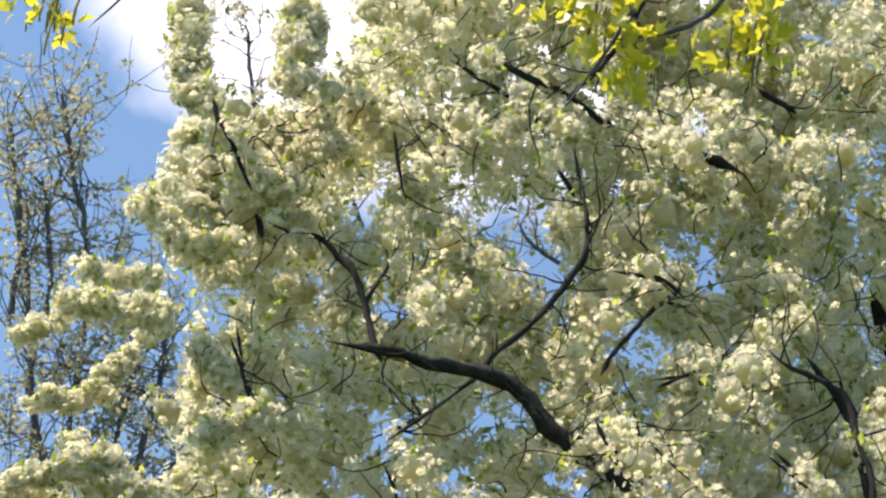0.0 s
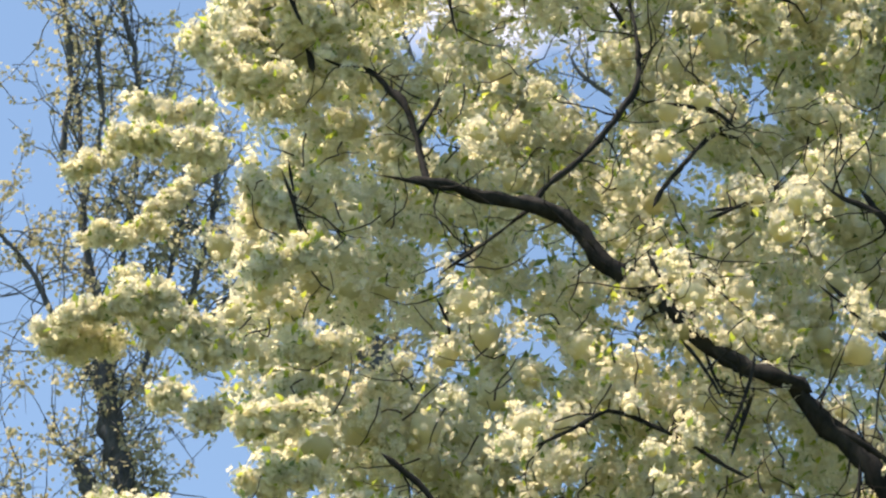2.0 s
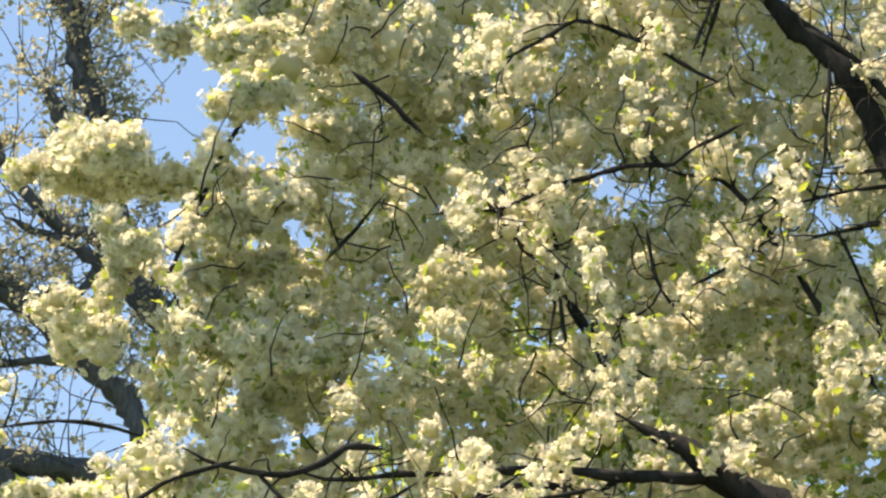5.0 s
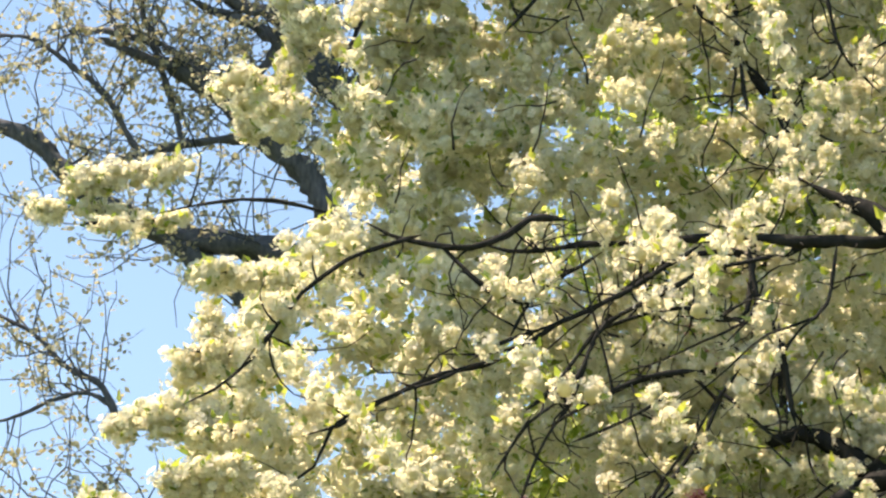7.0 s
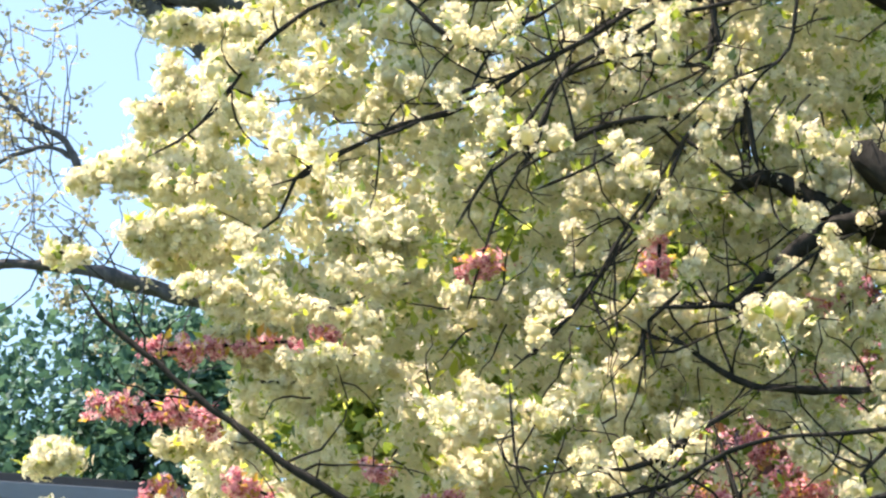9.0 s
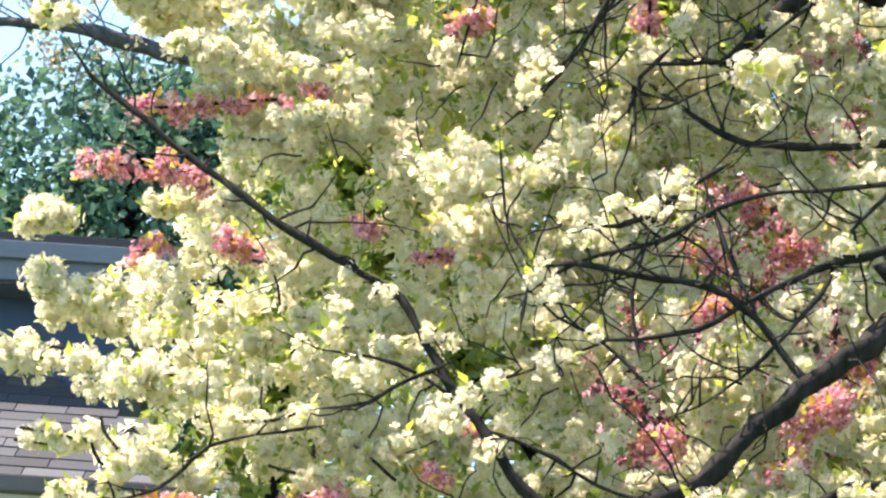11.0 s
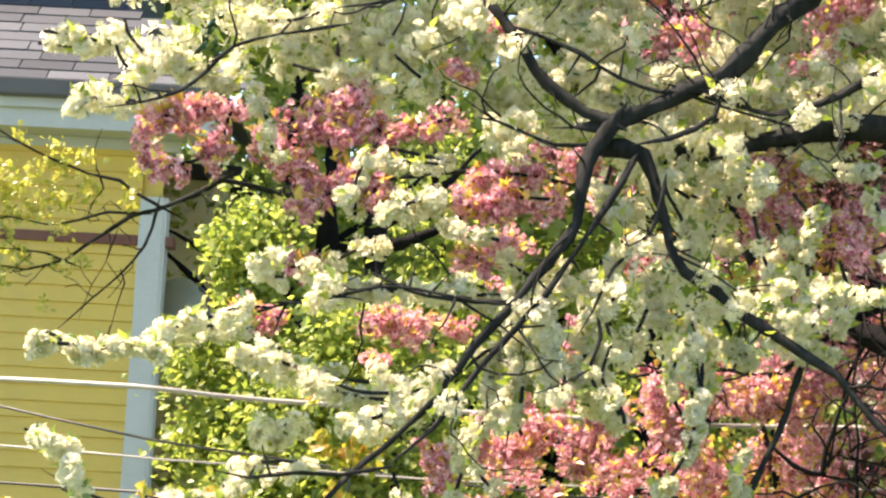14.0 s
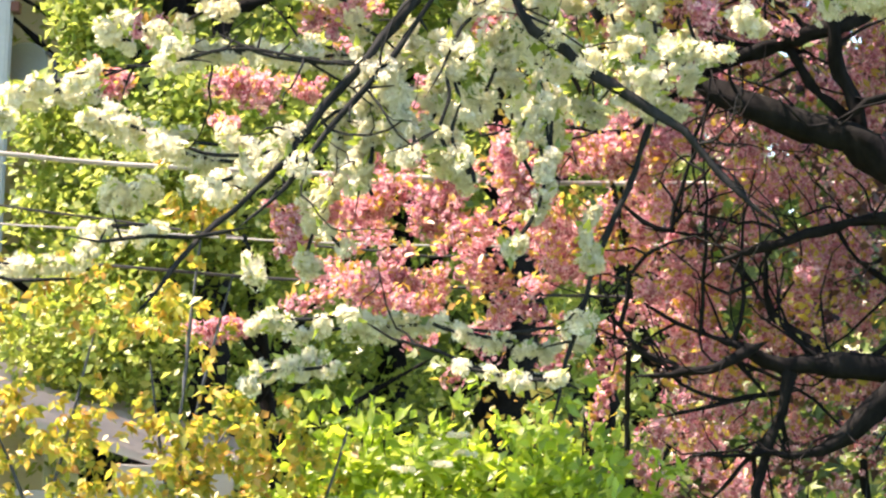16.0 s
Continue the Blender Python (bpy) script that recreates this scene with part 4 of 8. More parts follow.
limb(pink_tree, "branch", (1.92, 13.95, 3.05, 0.026), (1.72, 13.95, 3.01, 0.024), (1.52, 13.95, 2.96, 0.022), (1.35, 13.95, 2.91, 0.022), (1.20, 13.95, 2.86, 0.017), (1.11, 13.95, 2.83, 0.009))
limb(pink_tree, "branch", (1.35, 14.00, 2.91, 0.013), (1.29, 14.00, 2.89, 0.011), (1.24, 14.00, 2.81, 0.009), (1.23, 14.00, 2.72, 0.004))
limb(pink_tree, "limb", (2.02, 13.95, 2.38, 0.057), (1.73, 13.95, 2.43, 0.048), (1.58, 13.95, 2.43, 0.044), (1.45, 13.95, 2.44, 0.039), (1.34, 13.95, 2.42, 0.035), (1.24, 13.95, 2.44, 0.031), (1.18, 13.95, 2.47, 0.024), (1.13, 13.95, 2.50, 0.013))
limb(pink_tree, "branch", (1.48, 14.10, 2.46, 0.029), (1.43, 14.10, 2.55, 0.026), (1.37, 14.10, 2.59, 0.022), (1.31, 14.10, 2.63, 0.018), (1.28, 14.10, 2.71, 0.013), (1.27, 14.10, 2.80, 0.009))
limb(pink_tree, "branch", (1.18, 13.90, 2.46, 0.020), (1.11, 13.90, 2.41, 0.020), (1.01, 13.90, 2.38, 0.017), (0.91, 13.90, 2.36, 0.013), (0.82, 13.90, 2.36, 0.007))
limb(pink_tree, "branch", (1.36, 13.95, 2.42, 0.026), (1.35, 13.95, 2.31, 0.024), (1.31, 13.95, 2.18, 0.022), (1.27, 13.95, 2.04, 0.020), (1.24, 13.95, 1.87, 0.015))
limb(pink_tree, "branch", (1.37, 14.00, 2.33, 0.011), (1.20, 14.00, 2.30, 0.011), (1.07, 14.00, 2.26, 0.009), (0.94, 14.00, 2.22, 0.007))
limb(pink_tree, "branch", (1.32, 14.05, 2.19, 0.013), (1.23, 14.05, 2.09, 0.011), (1.14, 14.05, 1.98, 0.009), (1.06, 14.05, 1.88, 0.007))
limb(pink_tree, "branch", (1.16, 14.10, 2.44, 0.009), (1.21, 14.10, 2.39, 0.009), (1.27, 14.10, 2.33, 0.007))
limb(pink_tree, "limb", (1.97, 13.90, 2.46, 0.057), (1.78, 13.90, 2.36, 0.052), (1.68, 13.90, 2.26, 0.048), (1.61, 13.90, 2.17, 0.037), (1.50, 13.90, 2.10, 0.022), (1.37, 13.90, 2.07, 0.011), (1.28, 13.90, 2.08, 0.007))
limb(pink_tree, "branch", (1.78, 13.95, 2.54, 0.017), (1.67, 13.95, 2.45, 0.015), (1.58, 13.95, 2.40, 0.011))
limb(pink_tree, "branch", (1.21, 14.00, 2.74, 0.007), (1.12, 14.00, 2.70, 0.007), (1.01, 14.00, 2.74, 0.004))
limb(pink_tree, "branch", (1.15, 14.05, 2.51, 0.009), (1.02, 14.05, 2.54, 0.009), (0.88, 14.05, 2.60, 0.007), (0.75, 14.05, 2.68, 0.004))
limb(pink_tree, "branch", (1.54, 14.10, 2.98, 0.011), (1.59, 14.10, 2.90, 0.009), (1.68, 14.10, 2.81, 0.007), (1.74, 14.10, 2.77, 0.007))
limb(pink_tree, "branch", (0.71, 13.90, 3.00, 0.009), (0.77, 13.90, 2.95, 0.009), (0.88, 13.90, 2.93, 0.007), (0.91, 13.90, 2.99, 0.007), (0.92, 13.90, 3.08, 0.004))
limb(pink_tree, "branch", (0.95, 14.00, 3.53, 0.013), (0.83, 14.00, 3.43, 0.011), (0.68, 14.00, 3.32, 0.011), (0.46, 14.00, 3.32, 0.009), (0.17, 14.00, 3.28, 0.007))
limb(pink_tree, "branch", (0.95, 14.00, 2.38, 0.011), (0.77, 14.00, 2.46, 0.009), (0.66, 14.00, 2.59, 0.007))
limb(pink_tree, "branch", (1.61, 14.00, 3.81, 0.033), (1.28, 14.00, 3.68, 0.031), (1.09, 14.00, 3.61, 0.027), (0.96, 14.00, 3.54, 0.018), (0.92, 14.00, 3.47, 0.013))
limb(pink_tree, "branch", (0.67, 14.00, 3.72, 0.022), (0.57, 14.00, 3.83, 0.031), (0.48, 14.00, 3.96, 0.022), (0.41, 14.00, 4.10, 0.013))
limb(pink_tree, "limb", (1.66, 14.00, 4.21, 0.038), (1.32, 14.00, 4.40, 0.036), (1.10, 14.00, 4.52, 0.029), (0.88, 14.00, 4.42, 0.018), (0.66, 14.00, 4.33, 0.013), (0.46, 14.00, 4.37, 0.009))
limb(pink_tree, "branch", (1.42, 14.00, 4.64, 0.011), (1.09, 14.00, 4.66, 0.011), (0.87, 14.00, 4.67, 0.009), (0.69, 14.00, 4.61, 0.007))
limb(pink_tree, "branch", (0.58, 14.00, 3.79, 0.031), (0.59, 14.00, 3.90, 0.022), (0.54, 14.00, 4.03, 0.013))

limb(budding_tree, "trunk", (4.2, 24.0, -0.1, 0.4), (4.1, 24.0, 3.0, 0.33), (3.8, 24.0, 6.0, 0.28), (2.8, 24.0, 8.6, 0.22), (1.0, 24.0, 10.0, 0.18), (-0.9, 24.0, 11.0, 0.13))
limb(budding_tree, "limb", (3.2, 24.0, 8.0, 0.18), (2.0, 24.0, 11.0, 0.14), (0.6, 24.0, 13.4, 0.11), (-0.4, 24.0, 14.6, 0.08))
limb(budding_tree, "limb", (-2.25, 24.00, 11.50, 0.098), (-2.76, 24.00, 12.22, 0.083), (-3.01, 24.00, 12.43, 0.083), (-3.29, 24.00, 12.68, 0.083), (-3.62, 24.00, 12.93, 0.071), (-3.93, 24.00, 13.05, 0.050), (-4.15, 24.00, 13.12, 0.034), (-4.38, 24.00, 13.22, 0.021))
limb(budding_tree, "branch", (-2.88, 24.00, 12.32, 0.050), (-3.19, 24.00, 12.49, 0.041), (-3.44, 24.00, 12.48, 0.029), (-3.72, 24.00, 12.41, 0.025), (-4.20, 24.00, 12.24, 0.012))
limb(budding_tree, "limb", (-2.07, 24.00, 12.14, 0.091), (-2.41, 24.00, 12.59, 0.079), (-2.60, 24.00, 12.87, 0.083), (-2.81, 24.00, 13.23, 0.092), (-3.05, 24.00, 13.49, 0.067), (-3.36, 24.00, 13.56, 0.055), (-3.58, 24.00, 13.69, 0.051), (-3.82, 24.00, 13.91, 0.042), (-4.05, 24.00, 14.33, 0.034))
limb(budding_tree, "limb", (-2.79, 24.00, 13.28, 0.067), (-2.99, 24.00, 13.69, 0.063), (-3.16, 24.00, 13.91, 0.059), (-3.44, 24.00, 14.28, 0.051), (-3.66, 24.00, 14.65, 0.043))
limb(budding_tree, "branch", (-3.73, 24.00, 12.48, 0.025), (-3.92, 24.00, 12.95, 0.025), (-4.10, 24.00, 13.41, 0.025), (-4.35, 24.00, 14.01, 0.026), (-4.47, 24.00, 14.29, 0.021), (-4.60, 24.00, 14.77, 0.017))
limb(budding_tree, "limb", (-2.41, 24.00, 11.48, 0.098), (-2.88, 24.00, 11.58, 0.098), (-3.21, 24.00, 11.64, 0.094), (-3.51, 24.00, 11.68, 0.078), (-3.84, 24.00, 11.70, 0.025))
limb(budding_tree, "limb", (-2.95, 24.00, 11.11, 0.081), (-3.32, 24.00, 11.39, 0.078), (-3.72, 24.00, 11.67, 0.074), (-4.34, 24.00, 11.94, 0.074), (-4.57, 24.00, 12.15, 0.075), (-4.81, 24.00, 12.36, 0.067), (-5.08, 24.00, 12.45, 0.050), (-5.34, 24.00, 12.48, 0.038))
limb(budding_tree, "branch", (-3.29, 24.00, 12.68, 0.037), (-3.72, 24.00, 13.09, 0.034), (-4.12, 24.00, 13.24, 0.029), (-4.64, 24.00, 13.30, 0.021))
limb(budding_tree, "branch", (-4.06, 24.00, 12.37, 0.025), (-4.37, 24.00, 12.81, 0.025), (-4.65, 24.00, 13.02, 0.021), (-4.93, 24.00, 13.19, 0.017), (-5.19, 24.00, 13.21, 0.013))
limb(budding_tree, "branch", (-3.82, 24.00, 10.17, 0.032), (-3.92, 24.00, 10.27, 0.028), (-4.06, 24.00, 10.46, 0.024), (-4.33, 24.00, 10.61, 0.020), (-4.61, 24.00, 10.85, 0.016), (-4.87, 24.00, 10.96, 0.012))
limb(budding_tree, "branch", (-3.97, 24.00, 10.35, 0.020), (-4.14, 24.00, 10.41, 0.016), (-4.37, 24.00, 10.34, 0.016), (-4.76, 24.00, 10.16, 0.012))
limb(budding_tree, "limb", (-2.56, 24.00, 9.25, 0.071), (-2.93, 24.00, 9.34, 0.063), (-3.46, 24.00, 9.44, 0.056), (-3.87, 24.00, 9.52, 0.040), (-4.28, 24.00, 9.51, 0.032), (-4.67, 24.00, 9.46, 0.028), (-5.00, 24.00, 9.46, 0.020))
limb(budding_tree, "limb", (-3.23, 24.00, 14.36, 0.064), (-3.32, 24.00, 14.64, 0.064), (-3.52, 24.00, 15.11, 0.074), (-3.64, 24.00, 15.55, 0.052), (-3.80, 24.00, 16.15, 0.035), (-3.94, 24.00, 16.55, 0.027), (-4.14, 24.00, 17.34, 0.018), (-4.33, 24.00, 18.14, 0.018))
limb(budding_tree, "branch", (-3.58, 24.00, 15.31, 0.035), (-3.87, 24.00, 15.67, 0.026), (-4.17, 24.00, 16.09, 0.022), (-4.47, 24.00, 16.47, 0.018), (-4.80, 24.00, 16.79, 0.013))
limb(budding_tree, "branch", (-3.51, 24.00, 15.16, 0.030), (-3.37, 24.00, 15.49, 0.026), (-3.29, 24.00, 15.92, 0.022), (-3.27, 24.00, 16.55, 0.018), (-3.24, 24.00, 17.20, 0.013))
limb(budding_tree, "branch", (-3.64, 24.00, 15.55, 0.026), (-3.65, 24.00, 16.17, 0.022), (-3.68, 24.00, 16.59, 0.022), (-3.71, 24.00, 17.24, 0.014))
limb(budding_tree, "branch", (-4.32, 24.00, 17.50, 0.027), (-4.37, 24.00, 18.11, 0.023), (-4.50, 24.00, 18.66, 0.023), (-4.75, 24.00, 19.51, 0.014))
limb(budding_tree, "branch", (-3.70, 24.00, 17.38, 0.023), (-3.83, 24.00, 18.20, 0.023), (-4.10, 24.00, 19.02, 0.023), (-4.33, 24.00, 19.76, 0.014))
limb(budding_tree, "branch", (-4.03, 24.00, 17.55, 0.018), (-4.14, 24.00, 18.26, 0.018), (-4.33, 24.00, 18.87, 0.014))
limb(budding_tree, "branch", (-3.08, 24.00, 16.24, 0.026), (-3.04, 24.00, 16.99, 0.022), (-3.07, 24.00, 17.70, 0.018))
limb(budding_tree, "branch", (-2.88, 24.00, 15.88, 0.044), (-2.72, 24.00, 16.48, 0.035), (-2.61, 24.00, 16.66, 0.031), (-2.41, 24.00, 16.79, 0.022), (-2.22, 24.00, 17.04, 0.018))
limb(budding_tree, "branch", (-2.69, 24.00, 16.59, 0.031), (-3.00, 24.00, 16.86, 0.022), (-3.30, 24.00, 16.98, 0.018), (-3.86, 24.00, 17.11, 0.013))
limb(budding_tree, "limb", (-2.01, 24.00, 11.95, 0.098), (-2.33, 24.00, 12.46, 0.091), (-2.60, 24.00, 12.88, 0.091), (-2.85, 24.00, 13.13, 0.079), (-3.13, 24.00, 13.33, 0.050), (-3.45, 24.00, 13.48, 0.038), (-3.72, 24.00, 13.59, 0.025))
limb(budding_tree, "limb", (-2.71, 24.00, 13.06, 0.058), (-2.91, 24.00, 13.60, 0.055), (-3.12, 24.00, 13.86, 0.046), (-3.27, 24.00, 14.52, 0.060), (-3.45, 24.00, 14.89, 0.069), (-3.53, 24.00, 15.24, 0.056), (-3.65, 24.00, 15.63, 0.044))
limb(budding_tree, "branch", (-3.11, 24.00, 13.38, 0.034), (-3.18, 24.00, 13.09, 0.029), (-3.27, 24.00, 12.90, 0.021))
limb(budding_tree, "limb", (-1.20, 24.00, 15.52, 0.065), (-1.52, 24.00, 15.93, 0.066), (-1.74, 24.00, 16.26, 0.053), (-2.01, 24.00, 16.43, 0.044), (-2.26, 24.00, 16.71, 0.027))
limb(budding_tree, "branch", (-0.89, 24.00, 14.76, 0.047), (-1.27, 24.00, 15.06, 0.039), (-1.46, 24.00, 15.24, 0.026))
limb(budding_tree, "branch", (-0.87, 24.00, 14.72, 0.043), (-1.16, 24.00, 14.97, 0.039), (-1.41, 24.00, 15.19, 0.026))
limb(budding_tree, "branch", (-0.18, 24.00, 19.32, 0.023), (-0.35, 24.00, 19.52, 0.028), (-0.51, 24.00, 19.68, 0.019), (-0.63, 24.00, 19.95, 0.014))
limb(budding_tree, "branch", (0.02, 24.00, 18.71, 0.018), (-0.22, 24.00, 18.85, 0.019), (-0.39, 24.00, 19.05, 0.014))
limb(budding_tree, "branch", (-2.69, 24.00, 19.67, 0.019), (-2.79, 24.00, 20.14, 0.019), (-2.90, 24.00, 20.68, 0.014))
limb(budding_tree, "branch", (-1.67, 24.00, 18.84, 0.019), (-1.82, 24.00, 19.22, 0.019), (-1.79, 24.00, 19.70, 0.014))
limb(budding_tree, "limb", (-2.51, 24.00, 16.82, 0.053), (-2.28, 24.00, 16.62, 0.062), (-2.07, 24.00, 16.41, 0.075), (-1.80, 24.00, 16.19, 0.079), (-1.59, 24.00, 15.96, 0.079), (-1.42, 24.00, 15.80, 0.070), (-1.17, 24.00, 15.40, 0.061), (-0.91, 24.00, 14.72, 0.060), (-0.68, 24.00, 14.23, 0.059))
limb(budding_tree, "limb", (-3.68, 24.00, 15.92, 0.026), (-3.54, 24.00, 15.32, 0.056), (-3.45, 24.00, 14.93, 0.069), (-3.29, 24.00, 14.51, 0.077), (-3.12, 24.00, 14.00, 0.085))
limb(budding_tree, "branch", (-2.44, 24.00, 17.26, 0.027), (-2.54, 24.00, 16.71, 0.022), (-2.86, 24.00, 16.19, 0.022))

SPRAYS = {WHITE: 0, PINK: 0}


def spray(colour, radius, *points):
    """A twig wrapped in blossom, with a few young leaves."""
    SPRAYS[colour] += 1
    rng = np.random.default_rng(100 * SPRAYS[colour] + (7 if colour == PINK else 3))
    line = smooth_line([(*p, 0.006) for p in points], 0.02)
    length = np.linalg.norm(np.diff(line[:, :3], axis=0), axis=1).sum() + 1.2 * radius
    white = colour == WHITE
    if white and points[0][2] < 4.0:  # the hanging strands waver
        wave = np.array([(noise.noise((p[0] * 7.0, 1.5, p[2] * 7.0)), noise.noise((p[0] * 7.0, 8.5, p[2] * 7.0))) for p in line])
        line[:, 0], line[:, 2] = line[:, 0] + 0.06 * wave[:, 0], line[:, 2] + 0.03 * wave[:, 1]
    ball = min((0.52 if white else 0.45) * radius, 0.062)
    count = max(8, int((2.0 if white else 2.4) * length / 0.040 * (radius / 0.07)))
    at = line[rng.integers(0, len(line), count), :3] + unit(rng.standard_normal((count, 3))) * max(0.01, 1.05 * radius - ball) * rng.random((count, 1)) ** 0.6
    at[:, 2] -= 0.15 * radius
    if white and points[0][2] < 4.0:  # the low strands are looser, with bare stretches
        loose = np.array([noise.noise((p[0] * 9.0, p[1] * 3.0, p[2] * 9.0)) for p in at])
        at = at[loose > -0.12] if (loose > -0.12).sum() > 5 else at
        count, ball = len(at), ball * 0.86
    tree = white_tree if white else pink_tree
    trio = [white_petal, apple_leaf, white_heart] if white else [pink_petal, bronze_leaf, pink_heart]
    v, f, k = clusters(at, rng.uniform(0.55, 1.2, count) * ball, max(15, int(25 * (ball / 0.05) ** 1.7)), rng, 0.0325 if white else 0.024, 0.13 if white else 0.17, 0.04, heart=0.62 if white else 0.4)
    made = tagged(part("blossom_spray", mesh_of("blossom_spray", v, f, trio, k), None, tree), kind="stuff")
    tv, tf = tube(line, 5, 0.1, count)
    part("twig", mesh_of("twig", tv, tf, [BARK[tree.name]]), None, made)
    return made


spray(WHITE, 0.126, (-1.87, 12.89, 11.97), (-1.72, 12.70, 11.27))
spray(WHITE, 0.141, (-1.32, 12.82, 12.00), (-1.29, 12.67, 11.45))
spray(WHITE, 0.108, (-1.84, 12.63, 10.66), (-1.60, 12.55, 10.41), (-1.39, 12.57, 10.45))
spray(WHITE, 0.092, (-1.96, 12.30, 10.02), (-1.67, 12.30, 10.01))
spray(WHITE, 0.103, (-1.98, 12.19, 9.81), (-1.56, 12.18, 9.77))
spray(WHITE, 0.079, (-2.18, 12.36, 9.71), (-2.02, 12.40, 9.85))
spray(WHITE, 0.080, (-1.71, 12.76, 10.03), (-1.85, 12.68, 9.75))
spray(WHITE, 0.084, (-2.12, 12.53, 9.47), (-1.78, 12.58, 9.64))
spray(WHITE, 0.125, (-1.67, 12.97, 11.11), (-1.56, 12.87, 10.73))
spray(WHITE, 0.099, (-2.03, 12.00, 8.79), (-1.67, 12.05, 8.99))
spray(WHITE, 0.112, (-2.11, 12.19, 8.80), (-1.85, 12.20, 8.84))
spray(WHITE, 0.118, (-1.69, 12.08, 8.99), (-1.45, 12.02, 8.76))
spray(WHITE, 0.084, (-1.56, 11.87, 8.43), (-1.47, 11.86, 8.42))
spray(WHITE, 0.111, (-1.62, 11.63, 7.73), (-1.43, 11.64, 7.76))
spray(WHITE, 0.090, (-1.51, 11.62, 7.46), (-1.32, 11.58, 7.31))
spray(WHITE, 0.121, (-1.75, 12.21, 8.04), (-1.55, 12.20, 8.01))
spray(WHITE, 0.092, (-1.45, 12.02, 7.56), (-1.53, 11.89, 7.12))
spray(WHITE, 0.115, (-1.68, 11.92, 7.26), (-1.46, 11.86, 7.07))
spray(WHITE, 0.087, (-2.21, 11.76, 6.71), (-1.82, 11.79, 6.83))
spray(WHITE, 0.054, (-2.05, 11.30, 6.37), (-1.72, 11.32, 6.42))
spray(WHITE, 0.082, (-1.66, 11.33, 6.22), (-1.33, 11.34, 6.25))
spray(WHITE, 0.076, (-1.61, 11.50, 6.15), (-1.56, 11.48, 6.06))
spray(WHITE, 0.098, (-1.68, 11.51, 5.96), (-1.46, 11.54, 6.07))
spray(WHITE, 0.108, (-1.94, 12.12, 7.89), (-1.49, 12.14, 7.93))
spray(WHITE, 0.068, (-2.32, 11.78, 6.62), (-1.97, 11.79, 6.63))
spray(WHITE, 0.075, (-1.62, 11.18, 6.18), (-1.39, 11.18, 6.17))
spray(WHITE, 0.076, (-1.66, 11.44, 5.99), (-1.47, 11.44, 5.98))
spray(WHITE, 0.075, (-1.86, 11.41, 5.71), (-1.57, 11.43, 5.81))
spray(WHITE, 0.076, (-1.57, 11.28, 5.63), (-1.38, 11.29, 5.67))
spray(WHITE, 0.074, (-1.56, 11.03, 5.42), (-1.34, 11.03, 5.44))
spray(WHITE, 0.079, (-1.53, 11.18, 5.35), (-1.20, 11.21, 5.43))
spray(WHITE, 0.057, (-1.84, 10.92, 5.25), (-1.74, 10.93, 5.28))
spray(WHITE, 0.068, (-1.37, 11.43, 5.26), (-1.08, 11.46, 5.34))
spray(WHITE, 0.063, (-1.25, 11.34, 5.06), (-0.94, 11.35, 5.10))
spray(WHITE, 0.095, (-1.84, 11.32, 5.67), (-1.49, 11.33, 5.72))
spray(WHITE, 0.093, (-1.64, 11.10, 5.41), (-1.37, 11.09, 5.38))
spray(WHITE, 0.053, (-1.93, 11.47, 5.44), (-1.87, 11.47, 5.44))
spray(WHITE, 0.062, (-1.36, 11.20, 5.19), (-0.87, 11.21, 5.25))
spray(WHITE, 0.063, (-1.23, 11.35, 5.07), (-0.94, 11.36, 5.09))
spray(WHITE, 0.062, (-1.47, 11.23, 4.73), (-1.19, 11.23, 4.73))
spray(WHITE, 0.070, (-1.82, 11.01, 4.64), (-1.68, 10.99, 4.59))
spray(WHITE, 0.083, (-1.76, 10.88, 4.40), (-1.67, 10.85, 4.29), (-1.50, 10.86, 4.33))
spray(WHITE, 0.059, (-1.79, 10.93, 4.16), (-1.63, 10.92, 4.15))
spray(WHITE, 0.078, (-1.48, 10.80, 4.06), (-1.30, 10.79, 4.03))
spray(WHITE, 0.079, (-1.79, 10.77, 4.53), (-1.69, 10.78, 4.56))
spray(WHITE, 0.088, (-1.77, 10.81, 4.36), (-1.53, 10.78, 4.28))
spray(WHITE, 0.080, (-1.73, 11.10, 4.31), (-1.51, 11.09, 4.29))
spray(WHITE, 0.065, (-1.89, 10.57, 4.06), (-1.60, 10.55, 4.02))
spray(WHITE, 0.086, (-1.44, 10.55, 4.00), (-1.16, 10.55, 4.00))
spray(WHITE, 0.063, (-1.76, 10.85, 3.83), (-1.59, 10.85, 3.84))
spray(WHITE, 0.076, (-1.51, 10.66, 3.88), (-1.37, 10.61, 3.72))
spray(WHITE, 0.068, (-1.64, 10.74, 3.62), (-1.42, 10.75, 3.67))
spray(WHITE, 0.051, (-0.53, 10.66, 3.50), (-0.68, 10.66, 3.50), (-0.77, 10.64, 3.43), (-0.77, 10.61, 3.32))
spray(WHITE, 0.071, (-0.63, 10.55, 3.35), (-0.50, 10.55, 3.36))
spray(WHITE, 0.058, (-0.70, 10.93, 3.31), (-0.91, 10.89, 3.16))
spray(WHITE, 0.052, (-0.97, 10.39, 3.12), (-1.02, 10.39, 3.10))
spray(WHITE, 0.046, (-1.63, 10.46, 2.88), (-1.53, 10.45, 2.86), (-1.36, 10.45, 2.87), (-1.25, 10.46, 2.90), (-1.05, 10.48, 2.96))
spray(WHITE, 0.066, (-0.98, 10.32, 2.83), (-0.88, 10.31, 2.80))
spray(WHITE, 0.071, (-0.83, 10.56, 2.77), (-0.53, 10.56, 2.77))
